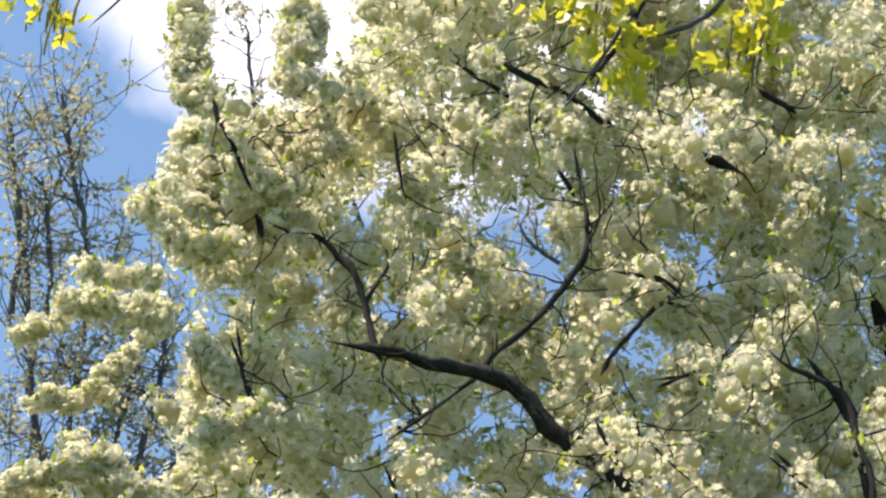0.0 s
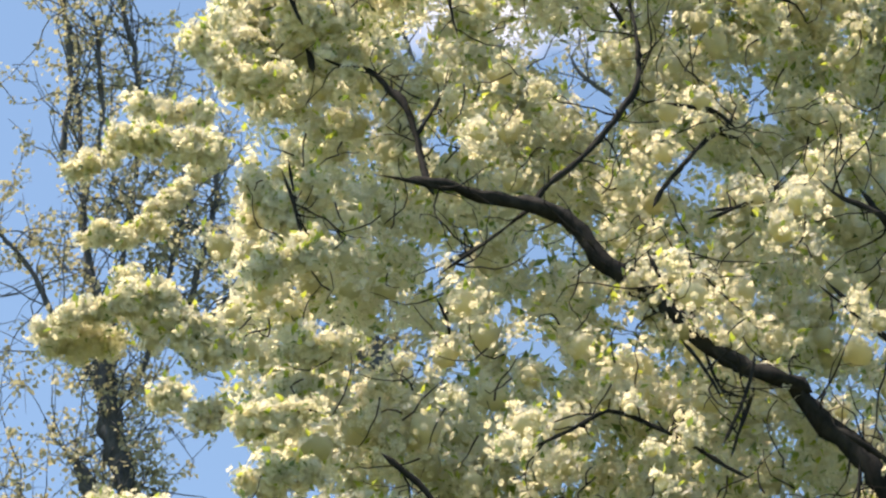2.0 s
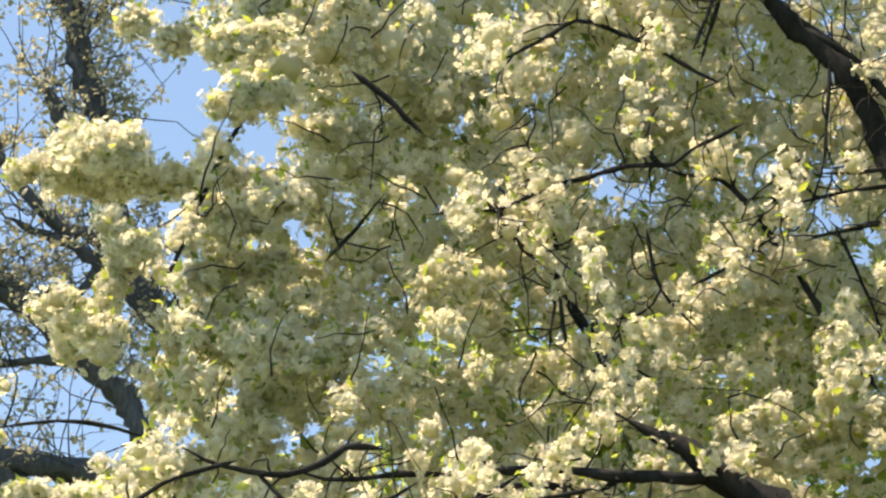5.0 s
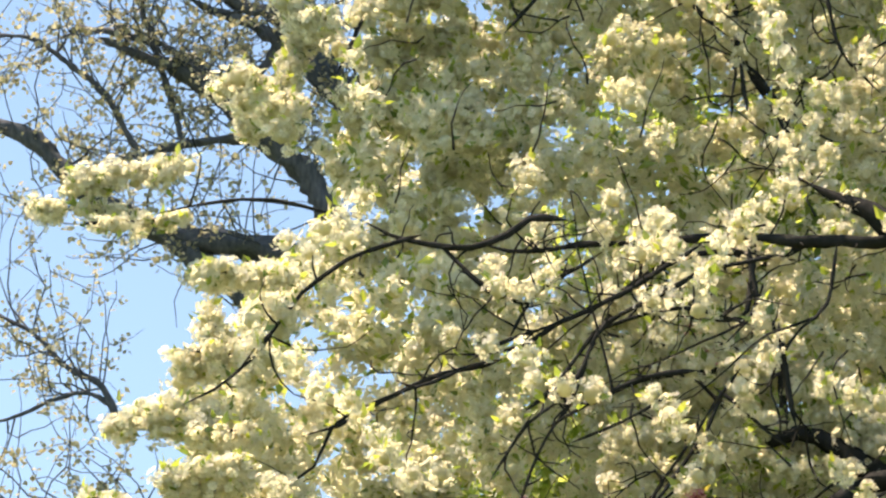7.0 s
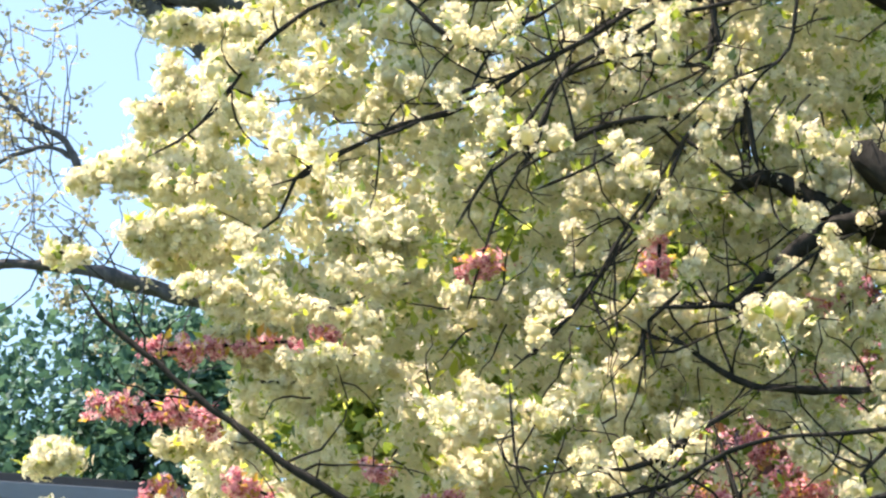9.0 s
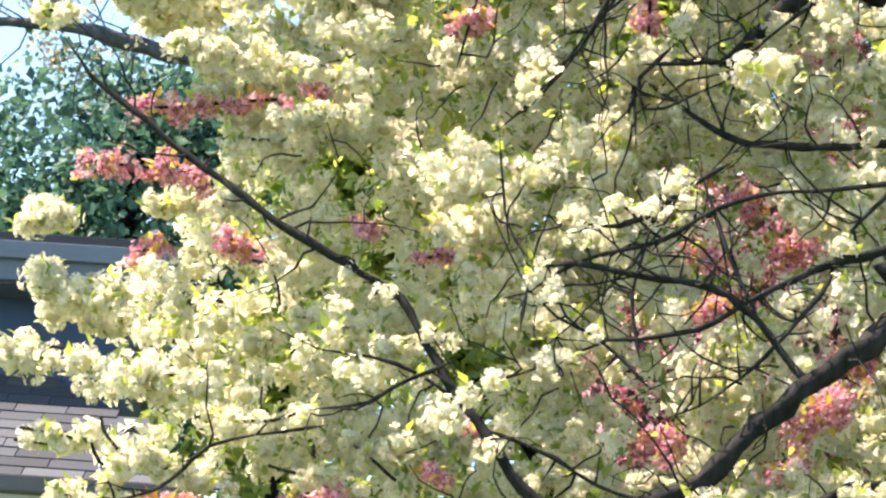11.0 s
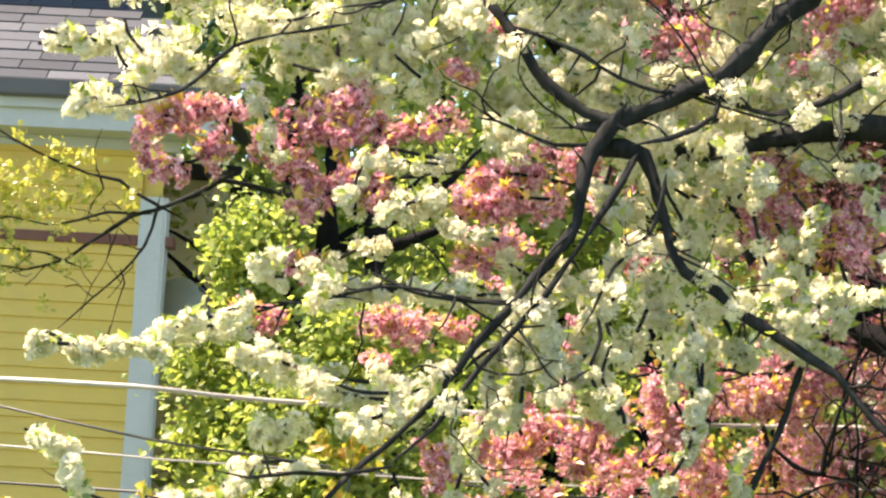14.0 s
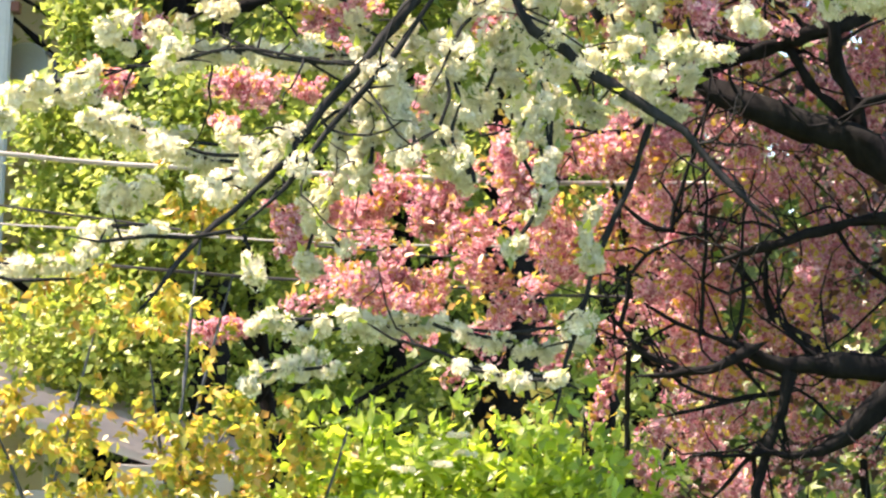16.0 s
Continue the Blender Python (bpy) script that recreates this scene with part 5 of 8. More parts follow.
spray(WHITE, 0.062, (-0.65, 10.36, 2.82), (-0.52, 10.35, 2.79))
spray(WHITE, 0.073, (-0.71, 10.36, 2.67), (-0.58, 10.36, 2.66))
spray(WHITE, 0.064, (-0.99, 10.59, 2.63), (-0.91, 10.59, 2.65))
spray(WHITE, 0.058, (-1.65, 10.32, 2.58), (-1.52, 10.31, 2.55))
spray(WHITE, 0.047, (-0.82, 10.60, 3.09), (-0.35, 10.61, 3.12))
spray(WHITE, 0.054, (-0.43, 10.91, 3.44), (-0.21, 10.92, 3.47))
spray(WHITE, 0.062, (-0.00, 10.43, 3.47), (0.02, 10.33, 3.08))
spray(WHITE, 0.061, (-0.15, 10.32, 3.14), (-0.15, 10.24, 2.87))
spray(WHITE, 0.058, (-0.05, 10.40, 3.09), (-0.03, 10.33, 2.82))
spray(WHITE, 0.057, (0.10, 10.76, 3.22), (0.11, 10.68, 2.94))
spray(WHITE, 0.055, (-0.30, 10.58, 2.90), (-0.32, 10.51, 2.62))
spray(WHITE, 0.055, (-0.24, 10.41, 3.08), (-0.22, 10.31, 2.74))
spray(WHITE, 0.051, (0.01, 10.42, 2.93), (0.00, 10.36, 2.73))
spray(WHITE, 0.059, (0.20, 10.50, 3.54), (0.22, 10.44, 3.31))
spray(WHITE, 0.047, (0.24, 10.61, 3.34), (0.26, 10.57, 3.20))
spray(WHITE, 0.055, (0.38, 10.40, 3.48), (0.45, 10.38, 3.42))
spray(WHITE, 0.053, (0.52, 10.76, 3.35), (0.49, 10.70, 3.13))
spray(WHITE, 0.048, (0.67, 10.83, 3.19), (0.58, 10.79, 3.04))
spray(WHITE, 0.057, (0.28, 10.84, 3.10), (0.32, 10.78, 2.89))
spray(WHITE, 0.058, (-0.35, 10.87, 3.67), (-0.28, 10.82, 3.50))
spray(WHITE, 0.051, (0.08, 11.02, 3.72), (0.15, 11.00, 3.65))
spray(WHITE, 0.054, (-1.25, 10.21, 2.85), (-0.99, 10.24, 2.94))
spray(WHITE, 0.064, (-0.95, 10.37, 2.83), (-0.82, 10.36, 2.79))
spray(WHITE, 0.068, (-0.82, 10.78, 2.84), (-0.58, 10.77, 2.83))
spray(WHITE, 0.065, (-1.01, 10.60, 2.62), (-0.86, 10.61, 2.65))
spray(WHITE, 0.055, (-1.06, 10.34, 2.48), (-0.82, 10.36, 2.54))
spray(WHITE, 0.053, (-1.28, 10.65, 2.44), (-1.11, 10.66, 2.46))
spray(WHITE, 0.051, (-0.59, 10.49, 2.55), (-0.56, 10.45, 2.41))
spray(WHITE, 0.056, (-0.38, 10.64, 2.67), (-0.37, 10.58, 2.45))
spray(WHITE, 0.051, (-0.25, 10.36, 2.79), (-0.21, 10.32, 2.66))
spray(WHITE, 0.064, (-0.16, 10.37, 3.06), (-0.17, 10.31, 2.82))
spray(WHITE, 0.059, (-0.01, 10.53, 3.09), (0.02, 10.43, 2.73))
spray(WHITE, 0.047, (0.25, 10.32, 2.99), (0.29, 10.27, 2.82), (0.25, 10.21, 2.60), (0.20, 10.19, 2.52))
spray(WHITE, 0.047, (0.45, 10.37, 2.63), (0.45, 10.33, 2.51))
spray(WHITE, 0.060, (-0.53, 10.63, 2.31), (-0.36, 10.62, 2.28), (-0.16, 10.62, 2.29), (0.00, 10.62, 2.30), (0.20, 10.62, 2.29), (0.44, 10.63, 2.31))
spray(WHITE, 0.057, (-0.55, 10.18, 2.09), (-0.46, 10.20, 2.14), (-0.33, 10.20, 2.14))
spray(WHITE, 0.035, (0.04, 10.01, 2.16), (0.35, 10.00, 2.13))
spray(WHITE, 0.055, (0.62, 10.27, 3.00), (0.67, 10.30, 3.10))
spray(WHITE, 0.059, (0.82, 10.40, 3.21), (0.87, 10.40, 3.21))
spray(WHITE, 0.053, (0.49, 10.77, 3.20), (0.53, 10.78, 3.23))
spray(WHITE, 0.059, (-0.93, 10.49, 3.12), (-0.76, 10.47, 3.05))
spray(WHITE, 0.052, (-0.62, 10.44, 3.09), (-0.39, 10.44, 3.08))
spray(WHITE, 0.130, (-1.78, 13.19, 11.42), (-1.51, 13.19, 11.41))
spray(WHITE, 0.124, (-1.44, 12.66, 10.79), (-1.25, 12.69, 10.87))
spray(WHITE, 0.116, (-1.39, 13.16, 11.49), (-1.09, 13.18, 11.55))
spray(WHITE, 0.114, (-1.21, 13.05, 11.64), (-1.16, 12.96, 11.31))
spray(WHITE, 0.117, (-1.39, 12.90, 10.78), (-1.15, 12.92, 10.87))
spray(WHITE, 0.100, (-1.17, 12.28, 8.69), (-1.03, 12.32, 8.84))
spray(WHITE, 0.100, (-1.14, 12.19, 8.90), (-0.91, 12.21, 8.97))
spray(WHITE, 0.096, (-1.23, 11.78, 8.31), (-0.96, 11.81, 8.41))
spray(WHITE, 0.085, (-1.13, 11.79, 8.08), (-0.93, 11.82, 8.17))
spray(WHITE, 0.046, (-1.32, 10.78, 2.94), (-1.05, 10.79, 2.98))
spray(WHITE, 0.053, (-1.02, 10.78, 2.86), (-0.82, 10.77, 2.85))
spray(WHITE, 0.061, (-0.79, 10.22, 2.76), (-0.63, 10.22, 2.75), (-0.52, 10.22, 2.76))
spray(WHITE, 0.046, (-0.89, 10.87, 3.17), (-0.68, 10.86, 3.14), (-0.36, 10.87, 3.16))
spray(WHITE, 0.042, (-1.02, 10.86, 3.16), (-0.97, 10.86, 3.13))
spray(WHITE, 0.044, (-1.03, 10.52, 2.55), (-0.80, 10.52, 2.56))
spray(WHITE, 0.049, (-0.67, 10.17, 2.64), (-0.48, 10.19, 2.72))
spray(WHITE, 0.051, (-0.31, 10.76, 2.94), (-0.25, 10.70, 2.71))
spray(WHITE, 0.052, (-0.19, 10.31, 2.95), (-0.15, 10.24, 2.74))
spray(WHITE, 0.051, (-0.06, 10.85, 3.10), (-0.03, 10.77, 2.80))
spray(WHITE, 0.041, (-0.36, 10.55, 2.66), (-0.30, 10.50, 2.51))
spray(WHITE, 0.052, (0.04, 10.30, 3.08), (0.03, 10.19, 2.69))
spray(WHITE, 0.032, (0.24, 10.34, 3.01), (0.30, 10.30, 2.87), (0.28, 10.25, 2.66), (0.21, 10.21, 2.52))
spray(WHITE, 0.041, (0.36, 10.61, 2.97), (0.46, 10.61, 2.95))
spray(WHITE, 0.045, (0.61, 10.59, 3.01), (0.69, 10.57, 2.96))
spray(WHITE, 0.042, (0.71, 10.75, 3.20), (0.75, 10.73, 3.15))
spray(WHITE, 0.039, (0.89, 10.88, 3.30), (0.93, 10.87, 3.26))
spray(WHITE, 0.022, (0.45, 10.27, 2.62), (0.44, 10.24, 2.53))
spray(WHITE, 0.045, (0.49, 10.28, 3.14), (0.55, 10.26, 3.04))
spray(WHITE, 0.032, (-1.31, 10.64, 2.45), (-1.04, 10.64, 2.44))
spray(WHITE, 0.046, (-0.53, 10.04, 2.25), (-0.41, 10.05, 2.27), (-0.28, 10.05, 2.28))
spray(WHITE, 0.052, (-0.30, 10.57, 2.30), (-0.06, 10.56, 2.27))
spray(WHITE, 0.035, (-0.56, 10.05, 2.08), (-0.43, 10.07, 2.12), (-0.31, 10.07, 2.12))
spray(WHITE, 0.043, (0.01, 10.53, 2.29), (0.32, 10.52, 2.25))
spray(WHITE, 0.029, (0.12, 10.49, 2.19), (0.34, 10.47, 2.15))
spray(WHITE, 0.033, (0.41, 10.58, 2.33), (0.43, 10.57, 2.28))
spray(WHITE, 0.100, (-1.69, 12.71, 11.38), (-1.53, 12.62, 11.05))
spray(WHITE, 0.110, (-1.68, 12.85, 10.89), (-1.57, 12.79, 10.68))
spray(WHITE, 0.045, (-0.46, 10.52, 3.28), (-0.30, 10.51, 3.25))
spray(WHITE, 0.050, (-0.30, 10.85, 3.25), (-0.14, 10.81, 3.13))
spray(WHITE, 0.048, (-0.44, 10.74, 3.11), (-0.31, 10.73, 3.09))
spray(WHITE, 0.048, (-0.24, 10.53, 3.03), (-0.10, 10.52, 2.98))
spray(WHITE, 0.046, (-0.39, 10.53, 2.90), (-0.23, 10.52, 2.87))
spray(WHITE, 0.039, (-0.14, 10.24, 2.92), (-0.11, 10.18, 2.72))
spray(WHITE, 0.036, (-0.02, 10.30, 3.15), (0.02, 10.18, 2.71))
spray(WHITE, 0.045, (0.06, 10.71, 3.41), (0.15, 10.68, 3.30))
spray(WHITE, 0.049, (0.23, 10.67, 3.46), (0.36, 10.64, 3.36))
spray(WHITE, 0.042, (0.32, 10.86, 3.34), (0.41, 10.84, 3.28))
spray(WHITE, 0.047, (0.23, 10.62, 3.04), (0.31, 10.60, 2.98))
spray(WHITE, 0.032, (0.26, 10.30, 2.91), (0.28, 10.25, 2.72))
spray(WHITE, 0.033, (0.36, 10.49, 3.12), (0.39, 10.48, 3.08))
spray(WHITE, 0.045, (0.51, 10.78, 3.28), (0.51, 10.72, 3.07))
spray(WHITE, 0.041, (0.59, 10.55, 2.99), (0.65, 10.55, 2.96))
spray(WHITE, 0.040, (0.66, 10.28, 3.10), (0.77, 10.28, 3.11))
spray(WHITE, 0.046, (0.09, 10.79, 3.18), (0.17, 10.75, 3.03))
spray(WHITE, 0.038, (-0.10, 10.78, 3.13), (-0.02, 10.79, 3.17))
spray(WHITE, 0.057, (-1.71, 10.52, 3.80), (-1.57, 10.51, 3.78))
spray(WHITE, 0.062, (-1.58, 10.81, 3.85), (-1.42, 10.76, 3.67))
spray(WHITE, 0.053, (-1.64, 10.64, 3.60), (-1.47, 10.65, 3.63))
spray(WHITE, 0.067, (-1.41, 10.95, 3.85), (-1.16, 10.92, 3.74))
spray(WHITE, 0.065, (-1.11, 10.68, 3.91), (-0.85, 10.69, 3.93))
spray(WHITE, 0.049, (-1.05, 10.56, 3.65), (-1.02, 10.51, 3.47))
spray(WHITE, 0.061, (-0.97, 10.75, 3.79), (-0.70, 10.74, 3.73))
spray(WHITE, 0.067, (-0.73, 11.09, 3.95), (-0.60, 11.05, 3.83))
spray(WHITE, 0.050, (-0.79, 10.39, 3.34), (-0.67, 10.42, 3.44), (-0.52, 10.43, 3.45))
spray(WHITE, 0.052, (-0.65, 10.39, 3.28), (-0.51, 10.41, 3.34))
spray(WHITE, 0.050, (0.09, 10.85, 3.85), (0.28, 10.84, 3.82))
spray(WHITE, 0.047, (0.25, 11.00, 3.81), (0.44, 10.99, 3.77))
spray(WHITE, 0.042, (-0.07, 10.76, 3.75), (0.04, 10.75, 3.70))
spray(WHITE, 0.042, (-0.17, 10.72, 3.77), (-0.07, 10.74, 3.83))
spray(WHITE, 0.047, (-1.54, 10.96, 3.71), (-1.36, 10.95, 3.69), (-1.20, 10.96, 3.72))
spray(WHITE, 0.060, (-0.96, 11.15, 4.36), (-0.71, 11.14, 4.32))
spray(WHITE, 0.058, (-0.69, 10.68, 4.16), (-0.45, 10.70, 4.20))
spray(WHITE, 0.055, (-1.09, 10.83, 4.45), (-0.94, 10.82, 4.42))
spray(WHITE, 0.106, (-1.48, 12.69, 9.97), (-1.25, 12.64, 9.76))
spray(WHITE, 0.102, (-1.31, 12.25, 9.28), (-1.11, 12.30, 9.45))
spray(WHITE, 0.096, (-1.34, 12.73, 10.19), (-1.16, 12.66, 9.94))
spray(WHITE, 0.069, (-1.40, 10.96, 5.19), (-1.11, 10.95, 5.15))
spray(WHITE, 0.071, (-1.40, 11.36, 5.13), (-1.14, 11.38, 5.20))
spray(WHITE, 0.068, (-1.08, 10.89, 4.93), (-0.80, 10.90, 4.98))
spray(WHITE, 0.060, (-1.00, 10.93, 5.14), (-0.77, 10.92, 5.10))
spray(WHITE, 0.061, (-1.20, 11.07, 4.91), (-1.00, 11.08, 4.92))
spray(WHITE, 0.062, (-0.95, 11.09, 5.31), (-0.76, 11.09, 5.31))
spray(WHITE, 0.062, (-0.28, 11.76, 6.29), (-0.04, 11.76, 6.26))
spray(WHITE, 0.061, (0.09, 11.66, 6.26), (0.29, 11.65, 6.20))
spray(WHITE, 0.056, (-0.17, 11.58, 5.75), (0.09, 11.57, 5.72))
spray(WHITE, 0.060, (0.37, 11.59, 5.76), (0.60, 11.61, 5.82))
spray(WHITE, 0.060, (0.19, 11.59, 5.96), (0.40, 11.58, 5.94))
spray(WHITE, 0.062, (0.46, 11.78, 6.38), (0.64, 11.77, 6.32))
spray(WHITE, 0.096, (-1.75, 11.90, 7.91), (-1.51, 11.98, 7.96))
spray(WHITE, 0.088, (-1.78, 12.29, 7.92), (-1.57, 12.37, 7.98))
spray(WHITE, 0.097, (-1.45, 12.03, 7.85), (-1.27, 12.11, 7.90))
spray(WHITE, 0.094, (-1.28, 12.42, 8.08), (-1.09, 12.50, 8.13))
spray(WHITE, 0.088, (-1.26, 12.16, 7.82), (-1.02, 12.24, 7.82))
spray(WHITE, 0.077, (-1.49, 11.90, 7.49), (-1.37, 11.98, 7.50))
spray(WHITE, 0.100, (-1.25, 12.29, 7.58), (-0.88, 12.37, 7.71))
spray(WHITE, 0.097, (-1.03, 12.03, 7.26), (-0.78, 12.11, 7.29))
spray(WHITE, 0.101, (-1.69, 12.42, 7.32), (-1.53, 12.50, 7.40))
spray(WHITE, 0.088, (-1.49, 12.16, 8.52), (-1.22, 12.24, 8.62))
spray(WHITE, 0.086, (-1.21, 11.90, 8.13), (-1.04, 11.98, 8.17))
spray(WHITE, 0.100, (-1.84, 12.29, 9.18), (-1.68, 12.37, 8.98))
spray(WHITE, 0.108, (-1.50, 12.03, 8.80), (-1.38, 12.11, 8.82))
spray(WHITE, 0.072, (-1.95, 12.42, 8.98), (-1.87, 12.50, 8.98))
spray(WHITE, 0.099, (-0.89, 12.16, 8.19), (-0.59, 12.24, 8.24))
spray(WHITE, 0.086, (-0.98, 11.90, 7.70), (-0.82, 11.98, 7.81))
spray(WHITE, 0.052, (-1.53, 9.70, 2.79), (-1.42, 9.73, 2.79))
spray(WHITE, 0.040, (-1.40, 9.75, 2.77), (-1.31, 9.78, 2.79))
spray(WHITE, 0.043, (-1.29, 9.80, 2.79), (-1.21, 9.83, 2.78))
spray(WHITE, 0.040, (-1.20, 9.90, 2.83), (-1.10, 9.93, 2.88))
spray(WHITE, 0.038, (-1.11, 10.00, 2.88), (-0.98, 10.03, 2.93))
spray(WHITE, 0.045, (-1.53, 9.60, 2.52), (-1.43, 9.63, 2.49))
spray(WHITE, 0.039, (-1.43, 9.60, 2.43), (-1.38, 9.63, 2.35))
spray(WHITE, 0.039, (-1.30, 9.70, 2.27), (-1.24, 9.73, 2.26))

spray(PINK, 0.060, (-1.53, 11.07, 4.99), (-1.07, 11.09, 5.06))
spray(PINK, 0.060, (-0.98, 11.11, 5.13), (-0.94, 11.09, 5.07))
spray(PINK, 0.076, (-1.65, 11.01, 4.79), (-1.29, 11.01, 4.77))
spray(PINK, 0.059, (-1.48, 10.92, 4.47), (-1.36, 10.94, 4.52))
spray(PINK, 0.066, (-1.19, 10.95, 4.55), (-1.08, 10.93, 4.50))
spray(PINK, 0.057, (-0.80, 10.97, 4.64), (-0.73, 10.97, 4.62))
spray(PINK, 0.042, (-0.58, 10.94, 4.52), (-0.47, 10.94, 4.53))
spray(PINK, 0.065, (0.30, 10.91, 4.41), (0.37, 10.91, 4.42))
spray(PINK, 0.044, (-0.49, 11.19, 5.42), (-0.44, 11.19, 5.40))
spray(PINK, 0.039, (0.10, 11.22, 5.54), (0.10, 11.18, 5.39))
spray(PINK, 0.056, (0.32, 10.96, 4.60), (0.36, 10.96, 4.58))
spray(PINK, 0.068, (-1.42, 10.67, 3.55), (-1.35, 10.63, 3.43), (-1.19, 10.65, 3.49), (-1.15, 10.69, 3.62))
spray(PINK, 0.056, (-1.34, 10.69, 3.63), (-1.27, 10.68, 3.62))
spray(PINK, 0.079, (-1.01, 10.65, 3.49), (-0.88, 10.69, 3.64), (-0.76, 10.70, 3.69))
spray(PINK, 0.072, (-0.85, 10.62, 3.37), (-0.71, 10.65, 3.50))
spray(PINK, 0.072, (-0.61, 10.68, 3.60), (-0.48, 10.69, 3.63))
spray(PINK, 0.059, (-0.48, 10.73, 3.80), (-0.44, 10.73, 3.78))
spray(PINK, 0.089, (-0.45, 10.62, 3.39), (-0.16, 10.62, 3.39))
spray(PINK, 0.062, (-0.93, 10.56, 3.17), (-0.86, 10.56, 3.15))
spray(PINK, 0.077, (0.22, 10.78, 3.97), (0.26, 10.76, 3.90))
spray(PINK, 0.091, (0.63, 10.80, 4.03), (0.77, 10.82, 4.12))
spray(PINK, 0.072, (0.57, 10.76, 3.88), (0.65, 10.76, 3.88))
spray(PINK, 0.100, (0.50, 10.63, 3.44), (0.58, 10.61, 3.35))
spray(PINK, 0.093, (0.72, 10.59, 3.29), (0.78, 10.63, 3.44))
spray(PINK, 0.063, (-0.10, 10.65, 3.51), (-0.03, 10.67, 3.57))
spray(PINK, 0.062, (-0.41, 10.57, 3.20), (-0.33, 10.56, 3.19))
spray(PINK, 0.083, (-1.45, 14.15, 3.48), (-1.27, 14.15, 3.45))
spray(PINK, 0.104, (-0.87, 13.87, 3.43), (-0.71, 13.88, 3.40))
spray(PINK, 0.070, (-0.89, 14.02, 3.29), (-0.84, 14.02, 3.30))
spray(PINK, 0.076, (-0.59, 14.00, 3.44), (-0.52, 14.00, 3.45))
spray(PINK, 0.116, (0.24, 14.00, 3.22), (0.34, 14.01, 3.05))
spray(PINK, 0.131, (0.57, 14.01, 3.24), (0.70, 14.01, 3.23))
spray(PINK, 0.101, (-0.57, 14.41, 3.02), (-0.21, 14.41, 3.03))
spray(PINK, 0.081, (-0.94, 14.02, 2.47), (-0.74, 14.01, 2.50))
spray(PINK, 0.116, (-0.63, 13.92, 2.95), (-0.56, 13.93, 2.84))
spray(PINK, 0.108, (-0.32, 14.47, 2.70), (-0.14, 14.47, 2.73))
spray(PINK, 0.118, (0.02, 14.21, 3.16), (-0.06, 14.23, 2.94))
spray(PINK, 0.076, (-1.05, 10.66, 3.54), (-0.91, 10.63, 3.44))
spray(PINK, 0.076, (-0.96, 10.68, 3.60), (-0.78, 10.67, 3.56))
spray(PINK, 0.076, (-0.79, 10.69, 3.63), (-0.65, 10.67, 3.56))
spray(PINK, 0.076, (-0.90, 10.60, 3.33), (-0.77, 10.63, 3.41))
spray(PINK, 0.067, (-0.69, 10.64, 3.45), (-0.70, 10.61, 3.34))
spray(PINK, 0.080, (-0.37, 10.64, 3.47), (-0.21, 10.64, 3.46))
spray(PINK, 0.068, (-1.37, 10.68, 3.59), (-1.17, 10.69, 3.64))
spray(PINK, 0.076, (0.32, 10.66, 3.53), (0.58, 10.67, 3.55))
spray(PINK, 0.075, (0.41, 10.63, 3.41), (0.47, 10.60, 3.31))
spray(PINK, 0.101, (-0.58, 14.20, 4.02), (-0.26, 14.20, 3.99))
spray(PINK, 0.089, (-0.52, 14.24, 3.77), (-0.39, 14.24, 3.80))
spray(PINK, 0.087, (0.77, 14.00, 3.61), (0.84, 14.01, 3.52))
spray(PINK, 0.065, (-1.45, 14.18, 3.50), (-1.27, 14.18, 3.47))
spray(PINK, 0.048, (-0.97, 14.46, 2.49), (-0.79, 14.45, 2.52))
spray(PINK, 0.054, (-1.90, 14.25, 4.25), (-1.67, 14.26, 4.22))
spray(PINK, 0.052, (-1.54, 13.83, 4.21), (-1.34, 13.83, 4.26))

spray(WHITE, 0.050, (0.15, 10.55, 3.56), (0.19, 10.55, 3.49), (0.26, 10.55, 3.40))
spray(WHITE, 0.040, (0.28, 10.55, 3.55), (0.26, 10.55, 3.46))
spray(WHITE, 0.045, (0.36, 10.55, 3.52), (0.41, 10.55, 3.47), (0.38, 10.55, 3.40))
spray(WHITE, 0.045, (0.49, 10.55, 3.32), (0.54, 10.55, 3.24), (0.58, 10.55, 3.14))
spray(WHITE, 0.035, (0.63, 10.55, 3.53), (0.71, 10.55, 3.50), (0.77, 10.55, 3.51))
spray(WHITE, 0.035, (0.66, 10.55, 3.42), (0.62, 10.55, 3.33), (0.61, 10.55, 3.26))
spray(WHITE, 0.040, (0.30, 10.55, 3.62), (0.39, 10.55, 3.65))
spray(WHITE, 0.035, (0.42, 10.55, 3.83), (0.50, 10.55, 3.82), (0.48, 10.55, 3.77))
spray(WHITE, 0.038, (0.45, 10.50, 3.52), (0.43, 10.50, 3.36), (0.48, 10.50, 3.18))
spray(WHITE, 0.034, (0.69, 10.50, 3.22), (0.73, 10.50, 3.12), (0.72, 10.50, 3.00))
spray(WHITE, 0.036, (0.25, 10.50, 2.97), (0.23, 10.50, 2.83), (0.26, 10.50, 2.74))
spray(WHITE, 0.032, (0.80, 10.50, 3.43), (0.85, 10.50, 3.33))
spray(WHITE, 0.032, (0.56, 10.50, 3.42), (0.60, 10.50, 3.29), (0.59, 10.50, 3.18))


